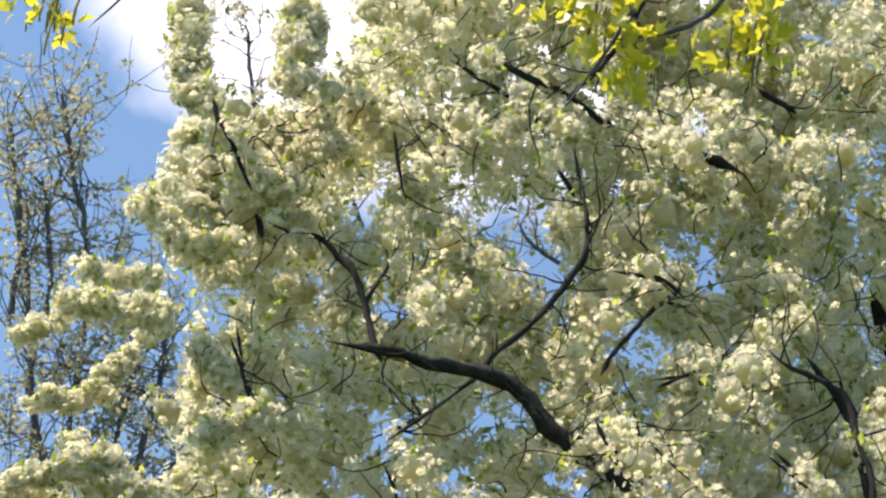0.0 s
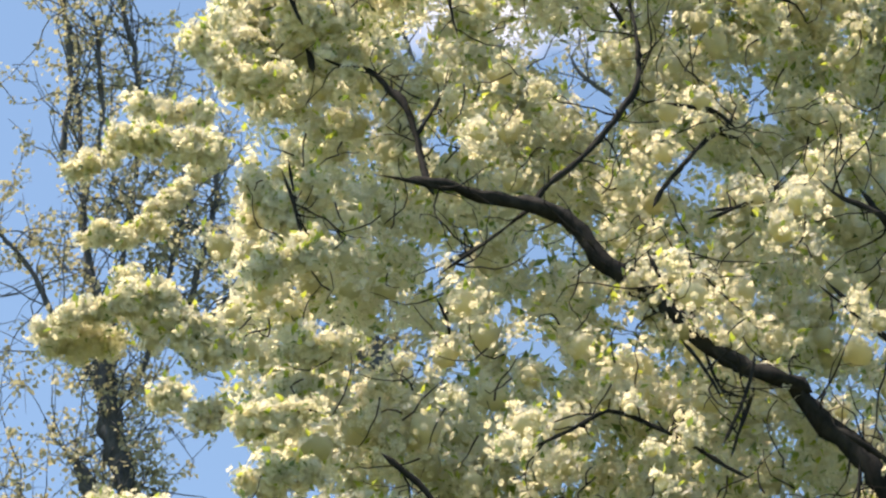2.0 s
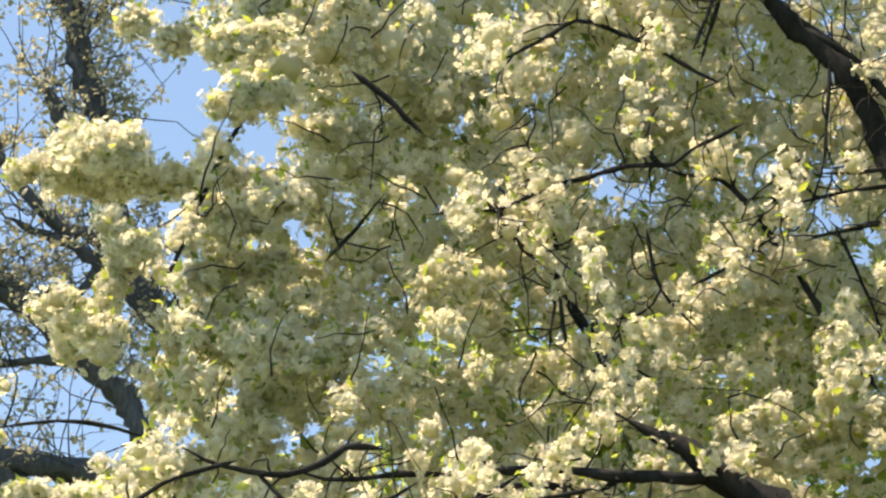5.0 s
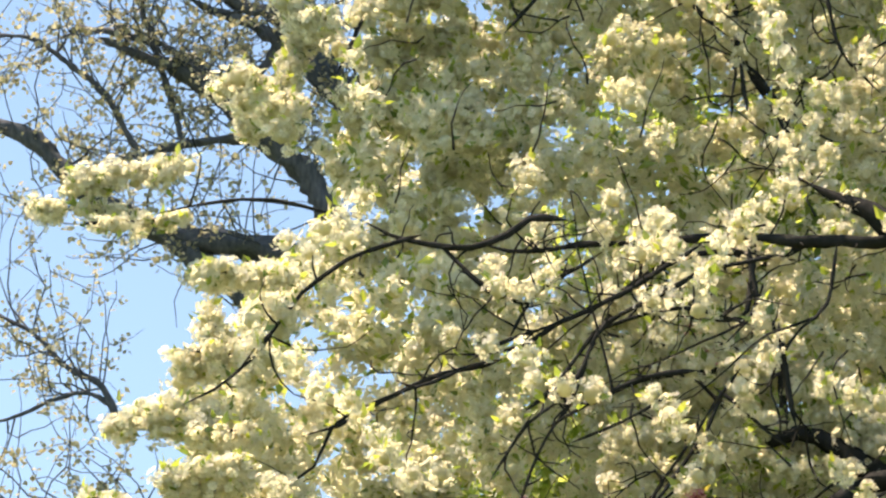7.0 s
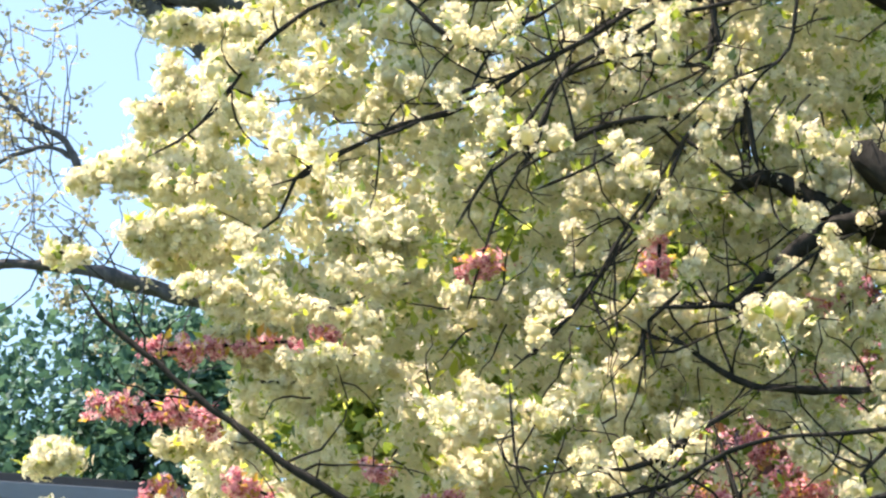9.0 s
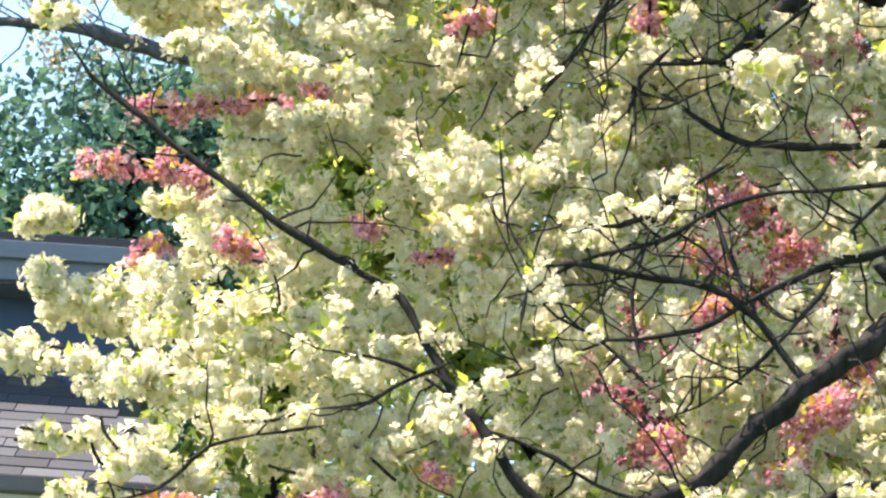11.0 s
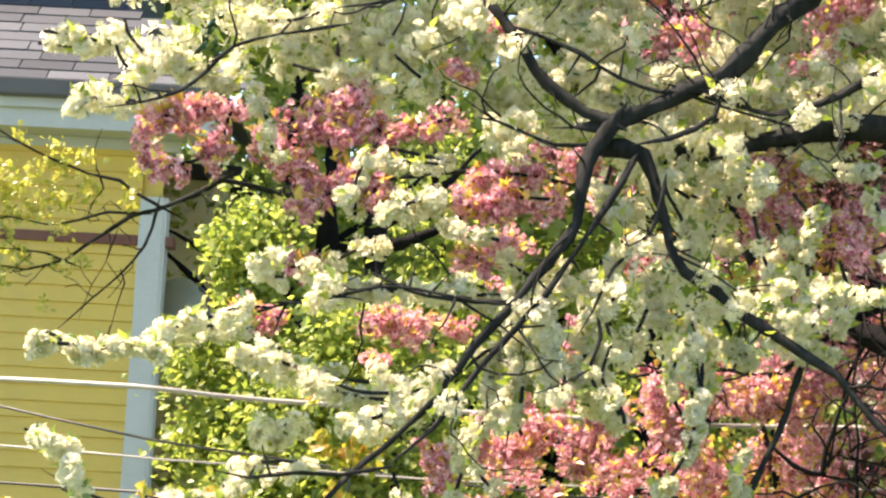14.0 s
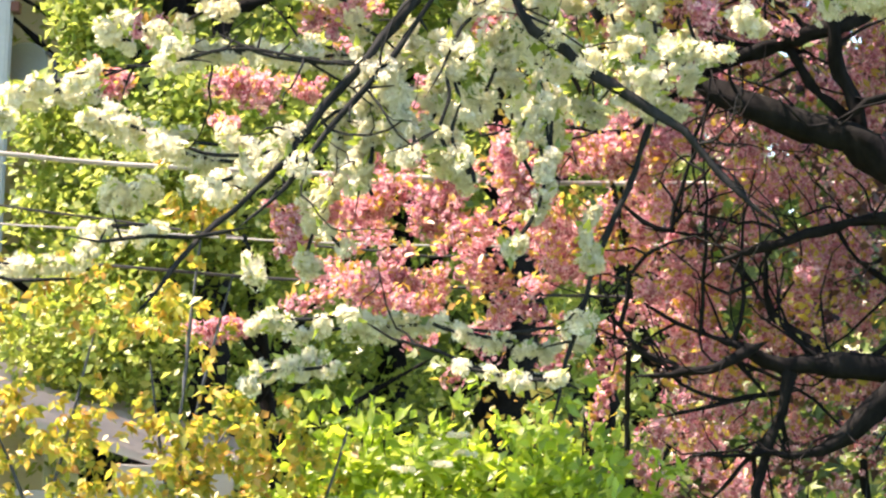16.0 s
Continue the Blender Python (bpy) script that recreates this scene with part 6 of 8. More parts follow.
# The crown's outline towards the open side: height and x.
EDGE = ((3.58, -1.38), (3.87, -1.61), (4.26, -1.64), (4.67, -1.40), (4.93, -1.19), (5.20, -1.29), (5.42, -1.49), (5.70, -1.65), (5.99, -1.60), (6.34, -1.50), (6.64, -1.27), (7.20, -1.30), (7.59, -1.22), (7.99, -0.93), (8.33, -1.15), (8.61, -1.35), (8.97, -1.42), (9.27, -1.50), (9.72, -1.55), (10.19, -1.50), (10.83, -1.82), (11.25, -1.75), (11.5, -1.7), (11.6, -1.25), (12.04, -1.13), (14.35, -1.15))
GAPS = ((-0.21, 11.15, 0.18), (-0.09, 10.75, 0.11), (0.43, 10.39, 0.10), (-0.60, 9.63, 0.13), (-0.06, 9.09, 0.09), (-0.27, 9.27, 0.11), (1.14, 9.50, 0.11), (-0.24, 8.37, 0.06), (-0.98, 8.02, 0.12), (-0.82, 7.64, 0.07), (-0.03, 7.43, 0.05), (-0.70, 9.09, 0.14), (-1.52, 11.79, 0.16), (-0.40, 11.11, 0.12), (-0.13, 11.12, 0.07), (-0.91, 10.96, 0.10), (-0.80, 11.27, 0.06), (-1.45, 11.67, 0.15), (0.05, 12.12, 0.05), (-0.89, 9.04, 0.12), (-0.78, 8.92, 0.09), (-1.03, 9.17, 0.07))

# openings low in the crown, filled by the pink tree that grows through from behind
PEEPS = ((0.4, 5.47, 0.1), (0.43, 5.22, 0.1), (0.56, 5.72, 0.09), (0.77, 5.53, 0.12), (0.33, 4.68, 0.13), (-0.47, 4.67, 0.1), (0.12, 6.49, 0.12), (-0.62, 6.44, 0.11), (0.82, 6.36, 0.1), (0.8, 6.01, 0.09), (0.12, 7.24, 0.12), (0.84, 6.4, 0.09), (-0.56, 6.42, 0.09), (-0.57, 5.42, 0.08), (1.05, 5.05, 0.13))

def runs(count, lo, hi, main, rng, long=(0.2, 0.6), gap=0.062):
    """Places along many short, curved, blossom-laden twigs inside a box."""
    at = []
    for _ in range(count):
        p = rng.uniform(lo, hi)
        d = unit(np.array(main[rng.integers(len(main))]) + rng.normal(0, 0.45, 3))
        curl = rng.normal(0, 0.10, 3)
        for _ in range(int(rng.uniform(*long) / gap)):
            at.append(p.copy())
            d = unit(d + curl)
            p = p + d * gap
    return np.array(at)


def in_crown(at, slack=0.0, closed=0.0):
    """Whether places lie inside the crown's outline, its openings run on through the crown as cones."""
    nearer = (9.75 + 0.28 * at[:, 2]) / at[:, 1]
    x, z = at[:, 0] * nearer, 1.6 + (at[:, 2] - 1.6) * nearer
    keep = x > np.interp(z, [e[0] for e in EDGE], [e[1] for e in EDGE]) + slack
    keep &= z > np.where(x < -0.38, 3.68, np.where(x < 0.34, 2.9, 3.3)) + slack
    thin = np.array([noise.noise((a * 1.7, 3.0, b * 1.7)) for a, b in zip(x, z)])
    keep &= (z > 3.75) | (thin > 0.0)
    for gx, gz, r in GAPS:
        keep &= (z < closed) | ((x - gx) ** 2 + (z - gz) ** 2 > (r + (0.06 if gz > 10.3 else 0.015)) ** 2)
    return keep


def off_peeps(at, share):
    """Whether places leave the pink tree's openings free."""
    far = 14.2 / at[:, 1]
    x, z = at[:, 0] * far, 1.6 + (at[:, 2] - 1.6) * far
    rough = np.array([noise.noise((a * 9.0, 1.0, b * 9.0)) for a, b in zip(x, z)])
    keep = np.ones(len(at), bool)
    for px, pz, r in PEEPS:
        keep &= (x - px) ** 2 + (z - pz) ** 2 > (share * r * (1 + 0.6 * rough)) ** 2
    return keep


def blossom_mass(low, high, count, long, gap, thin, size, each, flower, deep_count, deep_size, deep_each, deep_flower, seed):
    """One storey of the crown: clusters in front, and looser blossom deep inside."""
    rng = np.random.default_rng(seed)
    main = ((-0.9, 0, 0.3), (-0.6, -0.2, 0.8), (-0.8, 0, -0.4), (0.6, 0, 0.6))
    at = runs(count, (-2.0, 0.0, low), (2.1, 1.0, high), main, rng, long, gap)
    wave = np.array([noise.noise((a * 3.6, b * 2.0, c * 3.6)) for a, b, c in at])
    at = at[wave > thin]
    # most of it hangs just behind the main limbs, some in front
    depth = np.where(at[:, 1] < 0.055, at[:, 1] * 4.0 - 0.3, 0.09 + at[:, 1] * 0.6)
    at[:, 1] = 9.75 + 0.28 * at[:, 2] + depth
    at = at[in_crown(at) & off_peeps(at, 0.75)]
    at += rng.normal(0, 0.016, at.shape)
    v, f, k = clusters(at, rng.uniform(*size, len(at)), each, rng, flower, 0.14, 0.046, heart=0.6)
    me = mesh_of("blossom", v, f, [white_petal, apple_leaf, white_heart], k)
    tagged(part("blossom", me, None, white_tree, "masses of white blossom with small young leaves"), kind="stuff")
    deep = runs(deep_count, (-1.9, 0.0, max(low, 3.0)), (2.2, 1.0, high), main, rng, (0.25, 0.6), 0.078)
    deep[:, 1] = 9.75 + 0.28 * deep[:, 2] + 0.5 + deep[:, 1] * np.interp(deep[:, 2], (4.0, 7.0), (0.45, 0.95))
    deep = deep[in_crown(deep, 0.06, 8.2) & off_peeps(deep, 1.25)]
    v, f, k = clusters(deep, rng.uniform(*deep_size, len(deep)), deep_each, rng, deep_flower, 0.30, 0.06, DEEP, DEEP_FACES)
    me = mesh_of("inner_blossom", v, f, [white_petal, apple_leaf, white_heart], k)
    tagged(part("inner_blossom", me, None, white_tree, "white blossom deep inside the crown"), kind="stuff")


def twiggery(tree, per_metre, long, thick, seed, bend=0.35, lift=0.05, thinner=0.035, lowest=1.5, where=None):
    """Fine twigs that grow from a tree's limbs, in one mesh; returns points along them."""
    rng = np.random.default_rng(seed)
    starts, ways = [], []
    for line in LINES[tree.name]:
        if line[0, 2] < lowest and line[0, 3] > thinner:
            continue
        length = np.linalg.norm(np.diff(line[:, :3], axis=0), axis=1).sum()
        for _ in range(max(1, int(length * per_metre))):
            a = rng.integers(len(line) // 5, len(line))
            if where and not where(*line[a, :3]):
                continue
            w = line[min(a + 1, len(line) - 1), :3] - line[max(a - 1, 0), :3]
            starts.append(line[a, :3])
            ways.append(unit(w) * 0.7 + unit(rng.standard_normal(3) * (1, 0.7, 1)))
    pieces, ends = grown(starts, ways, rng, long, thick, bend, lift)
    inner = ends[:, 2:].reshape(-1, 3)
    pick = rng.choice(len(inner), len(starts), replace=False)
    fine, tips = grown(inner[pick], rng.standard_normal((len(pick), 3)) + (0, 0, 0.2), rng, long * 0.5, thick * 0.6, bend, lift, 4)
    v, f = joined(pieces + fine)
    tagged(part("twig_growth", mesh_of("twig_growth", v, f, [BARK[tree.name]]), None, tree), kind="stuff")
    return np.vstack([ends[:, 2:].reshape(-1, 3), tips[:, 1:].reshape(-1, 3)])


blossom_mass(7.9, 14.4, 1240, (0.15, 0.6), 0.14, 0.0, (0.055, 0.125), 52, 0.033, 1060, (0.05, 0.095), 11, 0.053, 21)
blossom_mass(2.8, 8.0, 2000, (0.12, 0.5), 0.062, 0.0, (0.028, 0.062), 23, 0.031, 740, (0.04, 0.08), 11, 0.050, 22)
twiggery(white_tree, 3.6, 0.34, 0.0045, 5, 0.34, where=lambda x, y, z: z > 2.8 or x > -0.5)
twiggery(white_tree, 2.6, 0.4, 0.005, 25, 0.3, 0.0, where=lambda x, y, z: z > 7.3)
twiggery(white_tree, 2.2, 0.55, 0.0052, 15, 0.2, 0.0, where=lambda x, y, z: x > -0.2 and 3.6 < z < 7.4)


def spurs():
    """Short stubs all along the limbs, and the clusters of blossom that sit on them and hide stretches of the wood."""
    rng = np.random.default_rng(44)
    pieces, spots = [], []
    for n, line in enumerate(LINES[white_tree.name]):
        if line[0, 2] < 2.0 and line[0, 3] > 0.1:
            continue
        for a in range(2, len(line) - 1):
            if line[a, 2] < 2.2:
                continue
            way = unit(rng.standard_normal(3) + (0, -0.3, 0.2))
            if rng.random() < 0.5:
                root, long = line[a], rng.uniform(0.03, 0.09) + line[a, 3]
                side = unit(rng.standard_normal(3)) * 0.3
                stub = [(*(root[:3] + (way + side * k) * long * k), 0.0048 - 0.0028 * k) for k in (0, 0.55, 1.0)]
                pieces.append(tube(np.array(stub), 4, 0.1, a))
            if noise.noise((n * 7.3, a * 0.13, 0.5)) > 0.10 and rng.random() < (0.62 if line[a, 2] > 6.5 else 0.3):
                spots.append(line[a, :3] + way * (line[a, 3] + 0.035) + rng.normal(0, 0.015, 3))
    v, f = joined(pieces)
    tagged(part("spur_growth", mesh_of("spur_growth", v, f, [apple_bark]), None, white_tree, "short dark fruiting spurs"), kind="stuff")
    at = np.array(spots)
    size = np.interp(at[:, 2], (3.0, 9.0), (0.036, 0.062))
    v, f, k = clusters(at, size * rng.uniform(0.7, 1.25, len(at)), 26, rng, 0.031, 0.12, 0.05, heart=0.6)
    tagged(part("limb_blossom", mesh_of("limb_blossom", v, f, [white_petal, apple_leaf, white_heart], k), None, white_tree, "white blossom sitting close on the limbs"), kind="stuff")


spurs()


def crown_twigs():
    """Fine crooked twigs in the outer shell of the crown, between the clusters."""
    rng = np.random.default_rng(81)
    at = rng.uniform((-1.7, 0.0, 3.4), (2.1, 1.0, 13.6), (760, 3))
    at[:, 1] = 9.75 + 0.28 * at[:, 2] - 0.12 + 0.22 * at[:, 1]
    at = at[in_crown(at, 0.12) & ((at[:, 2] > 7.2) | (at[:, 0] > -0.1) | (rng.random(len(at)) < 0.35))]
    ways = np.array(((-0.9, 0, 0.3), (-0.6, 0, -0.5), (0.4, 0, 0.8), (-0.3, 0, -0.9)))[rng.integers(0, 4, len(at))] + rng.normal(0, 0.3, at.shape)
    pieces, ends = grown(at, ways, rng, 0.30, 0.0042, 0.36, 0.0, 6)
    v, f = joined(pieces)
    tagged(part("crown_twig_growth", mesh_of("crown_twig_growth", v, f, [apple_bark]), None, white_tree, "fine dark twigs among the clusters"), kind="stuff")


crown_twigs()


def pink_mass():
    rng = np.random.default_rng(33)
    blobs = ((0.55, 2.95, 0.85, 0.45, 150), (1.35, 2.95, 0.7, 0.65, 150), (1.1, 2.15, 0.4, 0.28, 38), (0.95, 4.55, 0.8, 0.5, 70), (1.6, 3.75, 0.5, 0.35, 50), (1.3, 4.7, 0.5, 0.5, 45), (2.3, 3.6, 0.7, 0.9, 45), (-0.2, 2.75, 0.25, 0.13, 12), (0.4, 3.95, 0.9, 0.35, 26), (2.2, 2.3, 0.6, 0.6, 40))
    at = np.vstack([runs(n, (x - rx, 14.1, z - rz), (x + rx, 15.3, z + rz), ((-0.8, 0, 0.2), (-0.4, -0.2, 0.6), (-0.7, 0, -0.5)), rng, (0.15, 0.5), 0.05) for x, z, rx, rz, n in blobs])
    wave = np.array([noise.noise(Vector(p) * 4.2) for p in at])
    at = at[wave > 0.05]
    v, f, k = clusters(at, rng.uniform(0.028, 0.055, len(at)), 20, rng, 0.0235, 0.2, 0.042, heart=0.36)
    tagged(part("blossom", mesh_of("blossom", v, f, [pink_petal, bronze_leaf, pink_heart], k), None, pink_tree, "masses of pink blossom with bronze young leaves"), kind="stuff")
    # the far and upper side of the crown, mostly unseen, added to shade the right
    at = np.vstack([runs(n, lo, hi, ((0.5, 0.3, 0.5), (-0.5, 0.3, 0.5)), rng, (0.2, 0.6), 0.08) for lo, hi, n in (((0.9, 15.3, 3.4), (3.6, 17.4, 6.8), 220), ((0.0, 14.2, 4.0), (1.8, 16.2, 5.8), 120), ((0.9, 15.0, 1.7), (3.6, 16.2, 3.9), 150), ((0.1, 14.2, 4.1), (1.9, 15.3, 5.5), 150))])
    wave = np.array([noise.noise(Vector(p) * 1.9) for p in at])
    at = at[(at[:, 2] > 4.0) | (wave > -0.08)]
    # the dark leaves put the crown's inner shade into colour
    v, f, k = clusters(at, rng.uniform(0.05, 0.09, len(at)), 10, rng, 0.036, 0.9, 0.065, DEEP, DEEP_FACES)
    tagged(part("inner_blossom", mesh_of("inner_blossom", v, f, [pink_petal, shade_leaf], k), None, pink_tree, "pink blossom and shade-dark leaves on the far side of the crown"), kind="stuff")


pink_mass()

for n, (x, z, r) in enumerate(PEEPS):
    turn = 2.4 * n
    spray(PINK, 0.8 * r, (x - r * math.cos(turn), 14.2, z - 0.6 * r * math.sin(turn)), (x, 14.25, z + 0.02), (x + r * math.cos(turn), 14.2, z + 0.6 * r * math.sin(turn)))


def shade_and_bronze_leaves():
    """Dark purple leaf as painted shade, and bronze leaf, clumped among the pink blossom."""
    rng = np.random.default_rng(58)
    for name, material, count, lo, hi, size in (("purple_leaf_growth", shade_leaf, 250, (0.85, 14.3, 1.7), (3.0, 15.4, 4.6), 0.05), ("purple_leaf_growth", shade_leaf, 170, (1.0, 14.0, 4.2), (2.2, 14.6, 5.3), 0.05), ("bronze_leaf_growth", bronze_leaf, 130, (0.1, 14.0, 2.1), (2.6, 14.7, 4.2), 0.042)):
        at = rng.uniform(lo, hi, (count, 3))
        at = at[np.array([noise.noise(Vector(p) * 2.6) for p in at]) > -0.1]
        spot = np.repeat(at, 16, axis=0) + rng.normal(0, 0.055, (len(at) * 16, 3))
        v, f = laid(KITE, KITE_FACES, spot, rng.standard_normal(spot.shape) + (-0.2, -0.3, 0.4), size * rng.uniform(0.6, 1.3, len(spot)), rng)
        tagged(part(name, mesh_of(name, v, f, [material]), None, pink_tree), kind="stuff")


shade_and_bronze_leaves()


twiggery(pink_tree, 6.0, 0.55, 0.006, 6)
twiggery(pink_tree, 0.8, 0.7, 0.010, 16, 0.3, 0.02, where=lambda x, y, z: x > 0.7 and z < 4.2)


def buds():
    """Side twigs and tufts of opening leaves on the tall bare tree."""
    rng = np.random.default_rng(8)
    spots = twiggery(budding_tree, 14.0, 1.0, 0.0072, 8, 0.3, 0.10)
    tips = spots[rng.random(len(spots)) < 0.36]
    tips = np.repeat(tips, 9, axis=0) + rng.normal(0, 0.035, (len(tips) * 9, 3))
    v, f = laid(KITE, KITE_FACES, tips, rng.standard_normal(tips.shape) + (0, -0.3, 0.3), rng.uniform(0.03, 0.065, len(tips)), rng)
    tagged(part("bud_growth", mesh_of("bud_growth", v, f, [bud_leaf]), None, budding_tree, "yellowish tufts of opening leaves"), kind="stuff")


buds()


def leafy(tree, name, blobs, material, rng, size, shape=LEAF, faces=LEAF_FACES, shell=0.4, clump=9, tight=0.12, up=0.5, lie=None):
    """A crown of many leaves in clumps: blobs are x, y, z, three radii and a count of clumps."""
    at = []
    for x, y, z, rx, ry, rz, n in blobs:
        q = unit(rng.standard_normal((n, 3))) * rng.random((n, 1)) ** shell
        at.append(np.array([x, y, z]) + q * (rx, ry, rz))
    at = np.vstack(at)
    wave = np.array([noise.noise(Vector(p) * (0.35 / tight) * 0.6) for p in at])
    at = at[rng.random(len(at)) < 0.75 + 0.9 * wave]
    spot = np.repeat(at, clump, axis=0) + rng.normal(0, tight, (len(at) * clump, 3))
    along = None
    if lie is not None:  # tufts: the leaves of a clump part from one tip, hanging or rising
        spot = np.repeat(at + rng.normal(0, tight, at.shape), clump, axis=0) + rng.normal(0, 0.012, (len(at) * clump, 3))
        along = unit(rng.standard_normal(spot.shape)) + (0, 0, lie)
    v, f = laid(shape, faces, spot, rng.standard_normal(spot.shape) * 0.8 + (-0.25, -0.35, up), size * rng.uniform(0.65, 1.3, len(spot)), rng, along=along)
    return tagged(part(name, mesh_of(name, v, f, [material]), None, tree), kind="stuff")


# ---- dark maple beyond the house ----
rng = np.random.default_rng(12)
maple = thing("maple_tree", (-4.5, 31.5, 0), "dark green maple tree in full leaf behind the house", "tree")
BARK[maple.name] = dark_bark
limb(maple, "trunk", (-4.5, 31.5, -0.1, 0.32), (-4.5, 31.4, 3.0, 0.26), (-4.4, 31.2, 7.0, 0.2), (-4.3, 31.0, 9.8, 0.1), (-4.2, 31.0, 11.0, 0.05))
limb(maple, "limb", (-4.4, 31.2, 7.0, 0.12), (-5.2, 31.0, 9.0, 0.08), (-6.0, 30.8, 10.6, 0.03))
limb(maple, "limb", (-4.4, 31.1, 7.6, 0.12), (-3.8, 30.9, 9.6, 0.07), (-3.3, 30.8, 11.0, 0.03))
leafy(maple, "crown", ((-4.6, 31.2, 10.2, 1.9, 1.4, 1.4, 300), (-6.4, 31.2, 9.6, 1.5, 1.4, 1.5, 150), (-4.0, 31.2, 8.6, 2.0, 1.5, 1.3, 200), (-3.6, 31.2, 10.9, 1.0, 1.0, 0.7, 90)), dark_leaf, rng, 0.115, KITE, KITE_FACES, 0.4, 40, 0.2)

# ---- trees behind the blossom ----
rng = np.random.default_rng(14)
for x, y, lean in ((-1.95, 20.9, 0.03), (-1.60, 20.2, 0.01), (-1.26, 20.0, -0.01), (-0.9, 22.6, -0.05), (-0.35, 22.1, 0.04), (0.9, 22.8, 0.1)):
    tree = thing("woodland_tree", (x, y, 0), "dark-trunked young tree in fresh yellow-green leaf", "tree", "trees behind the garden")
    BARK[tree.name] = dark_bark
    h = 6.0 + 0.8 * rng.random()
    limb(tree, "trunk", (x, y, -0.1, 0.13), (x + lean, y, 2.0, 0.1), (x + 2 * lean, y, 3.6, 0.075), (x + 4 * lean, y, h, 0.02))
    for k in range(5):
        z0, side = 2.0 + 0.65 * k, (-1) ** k
        limb(tree, "branch", (x + lean * z0 / 2, y, z0, 0.035), (x + side * 0.45, y - 0.1, z0 + 0.25, 0.022), (x + side * (0.8 + 0.4 * rng.random()), y - 0.25, z0 + 0.7, 0.008))
    back = 1.2 if y < 20.5 else 0.0  # the foremost trunks stand bare before their own leaves
    leafy(tree, "crown", ((x, y + back, 4.3, 1.1, 1.0, 1.6, 200), (x, y + back - 0.2, 2.6, 1.0, 0.9, 1.1, 60)), wood_leaf, rng, 0.068, KITE, KITE_FACES, 0.5, 24, 0.11)
tree = thing("woodland_tree", (-0.8, 18.3, 0), "young tree with sunlit lime-green leaves above the shed", "tree", "trees behind the garden")
BARK[tree.name] = dark_bark
limb(tree, "trunk", (-0.8, 18.3, -0.1, 0.05), (-0.82, 18.3, 2.0, 0.04), (-1.0, 18.2, 3.2, 0.028), (-1.15, 18.1, 4.3, 0.01))
for z0, x1, z1 in ((2.2, -1.8, 3.1), (2.6, -1.7, 3.6), (3.0, -0.5, 3.7), (2.4, -0.4, 3.1)):
    limb(tree, "branch", (-0.9, 18.25, z0, 0.022), ((x1 - 0.9) / 2, 18.0, (z0 + z1) / 2 + 0.1, 0.014), (x1, 17.8, z1, 0.005))
leafy(tree, "crown", ((-1.5, 17.8, 3.25, 0.42, 0.4, 0.42, 190), (-1.25, 17.9, 3.8, 0.45, 0.4, 0.4, 130), (-0.85, 17.9, 3.3, 0.5, 0.4, 0.6, 130), (-1.6, 17.7, 2.85, 0.35, 0.3, 0.25, 90), (-1.98, 18.00, 3.67, 0.16, 0.2, 0.20, 80), (-1.93, 18.00, 3.38, 0.22, 0.2, 0.25, 90), (-1.78, 18.00, 4.31, 0.20, 0.2, 0.28, 80), (-1.76, 18.00, 3.94, 0.12, 0.2, 0.15, 40), (-1.65, 17.40, 2.57, 0.5, 0.3, 0.26, 200)), wood_leaf, rng, 0.055, KITE, KITE_FACES, 0.5, 20, 0.075, 0.8)
tree = thing("woodland_tree", (0.4, 21.5, 0), "tall tree in fresh yellow-green leaf behind the blossom", "tree", "trees behind the garden")
BARK[tree.name] = dark_bark
limb(tree, "trunk", (0.4, 21.5, -0.1, 0.2), (0.42, 21.5, 4.0, 0.16), (0.3, 21.4, 8.0, 0.09), (0.4, 21.3, 12.2, 0.02))
for z0, x1, z1 in ((5.0, -1.2, 7.0), (6.0, 1.8, 8.0), (7.0, -0.9, 9.0), (8.0, 1.4, 10.0)):
    limb(tree, "branch", (0.38, 21.45, z0, 0.06), ((x1 + 0.4) / 2, 21.3, (z0 + z1) / 2 + 0.2, 0.04), (x1, 21.1, z1, 0.012))
leafy(tree, "crown", ((0.4, 21.3, 8.2, 1.8, 1.0, 2.5, 640), (-0.8, 21.2, 7.2, 0.7, 0.8, 1.3, 190), (1.2, 21.3, 6.5, 1.3, 0.8, 1.8, 330), (2.2, 21.6, 7.4, 1.0, 0.8, 2.2, 260), (0.7, 21.4, 10.9, 2.0, 0.9, 1.7, 620), (-0.9, 21.4, 8.9, 0.8, 0.8, 1.2, 200), (-1.56, 21.2, 7.76, 0.7, 0.5, 1.0, 260), (-1.94, 21.3, 6.44, 0.45, 0.5, 0.8, 110), (-0.2, 21.6, 5.4, 1.0, 0.7, 0.9, 130)), wood_leaf, rng, 0.10, KITE, KITE_FACES, 0.55, 26, 0.15, 0.8)
for x, y, h in ((-1.4, 29.0, 8.8), (1.6, 28.0, 11.5), (5.0, 29.5, 13.0), (-3.2, 30.0, 8.2), (8.5, 29.0, 11.0), (0.2, 31.5, 13.5)):
    tree = thing("woodland_tree", (x, y, 0), "large leafy tree closing the garden off", "tree", "trees behind the garden")
    BARK[tree.name] = dark_bark
    limb(tree, "trunk", (x, y, -0.1, 0.3), (x + 0.1, y, 3.0, 0.22), (x, y, h * 0.8, 0.06))
    leafy(tree, "crown", ((x, y, h * 0.55, 2.6, 1.8, h * 0.5, 640),), far_leaf, rng, 0.21, LOBED, LOBED_FACES, 0.42, 10, 0.26)

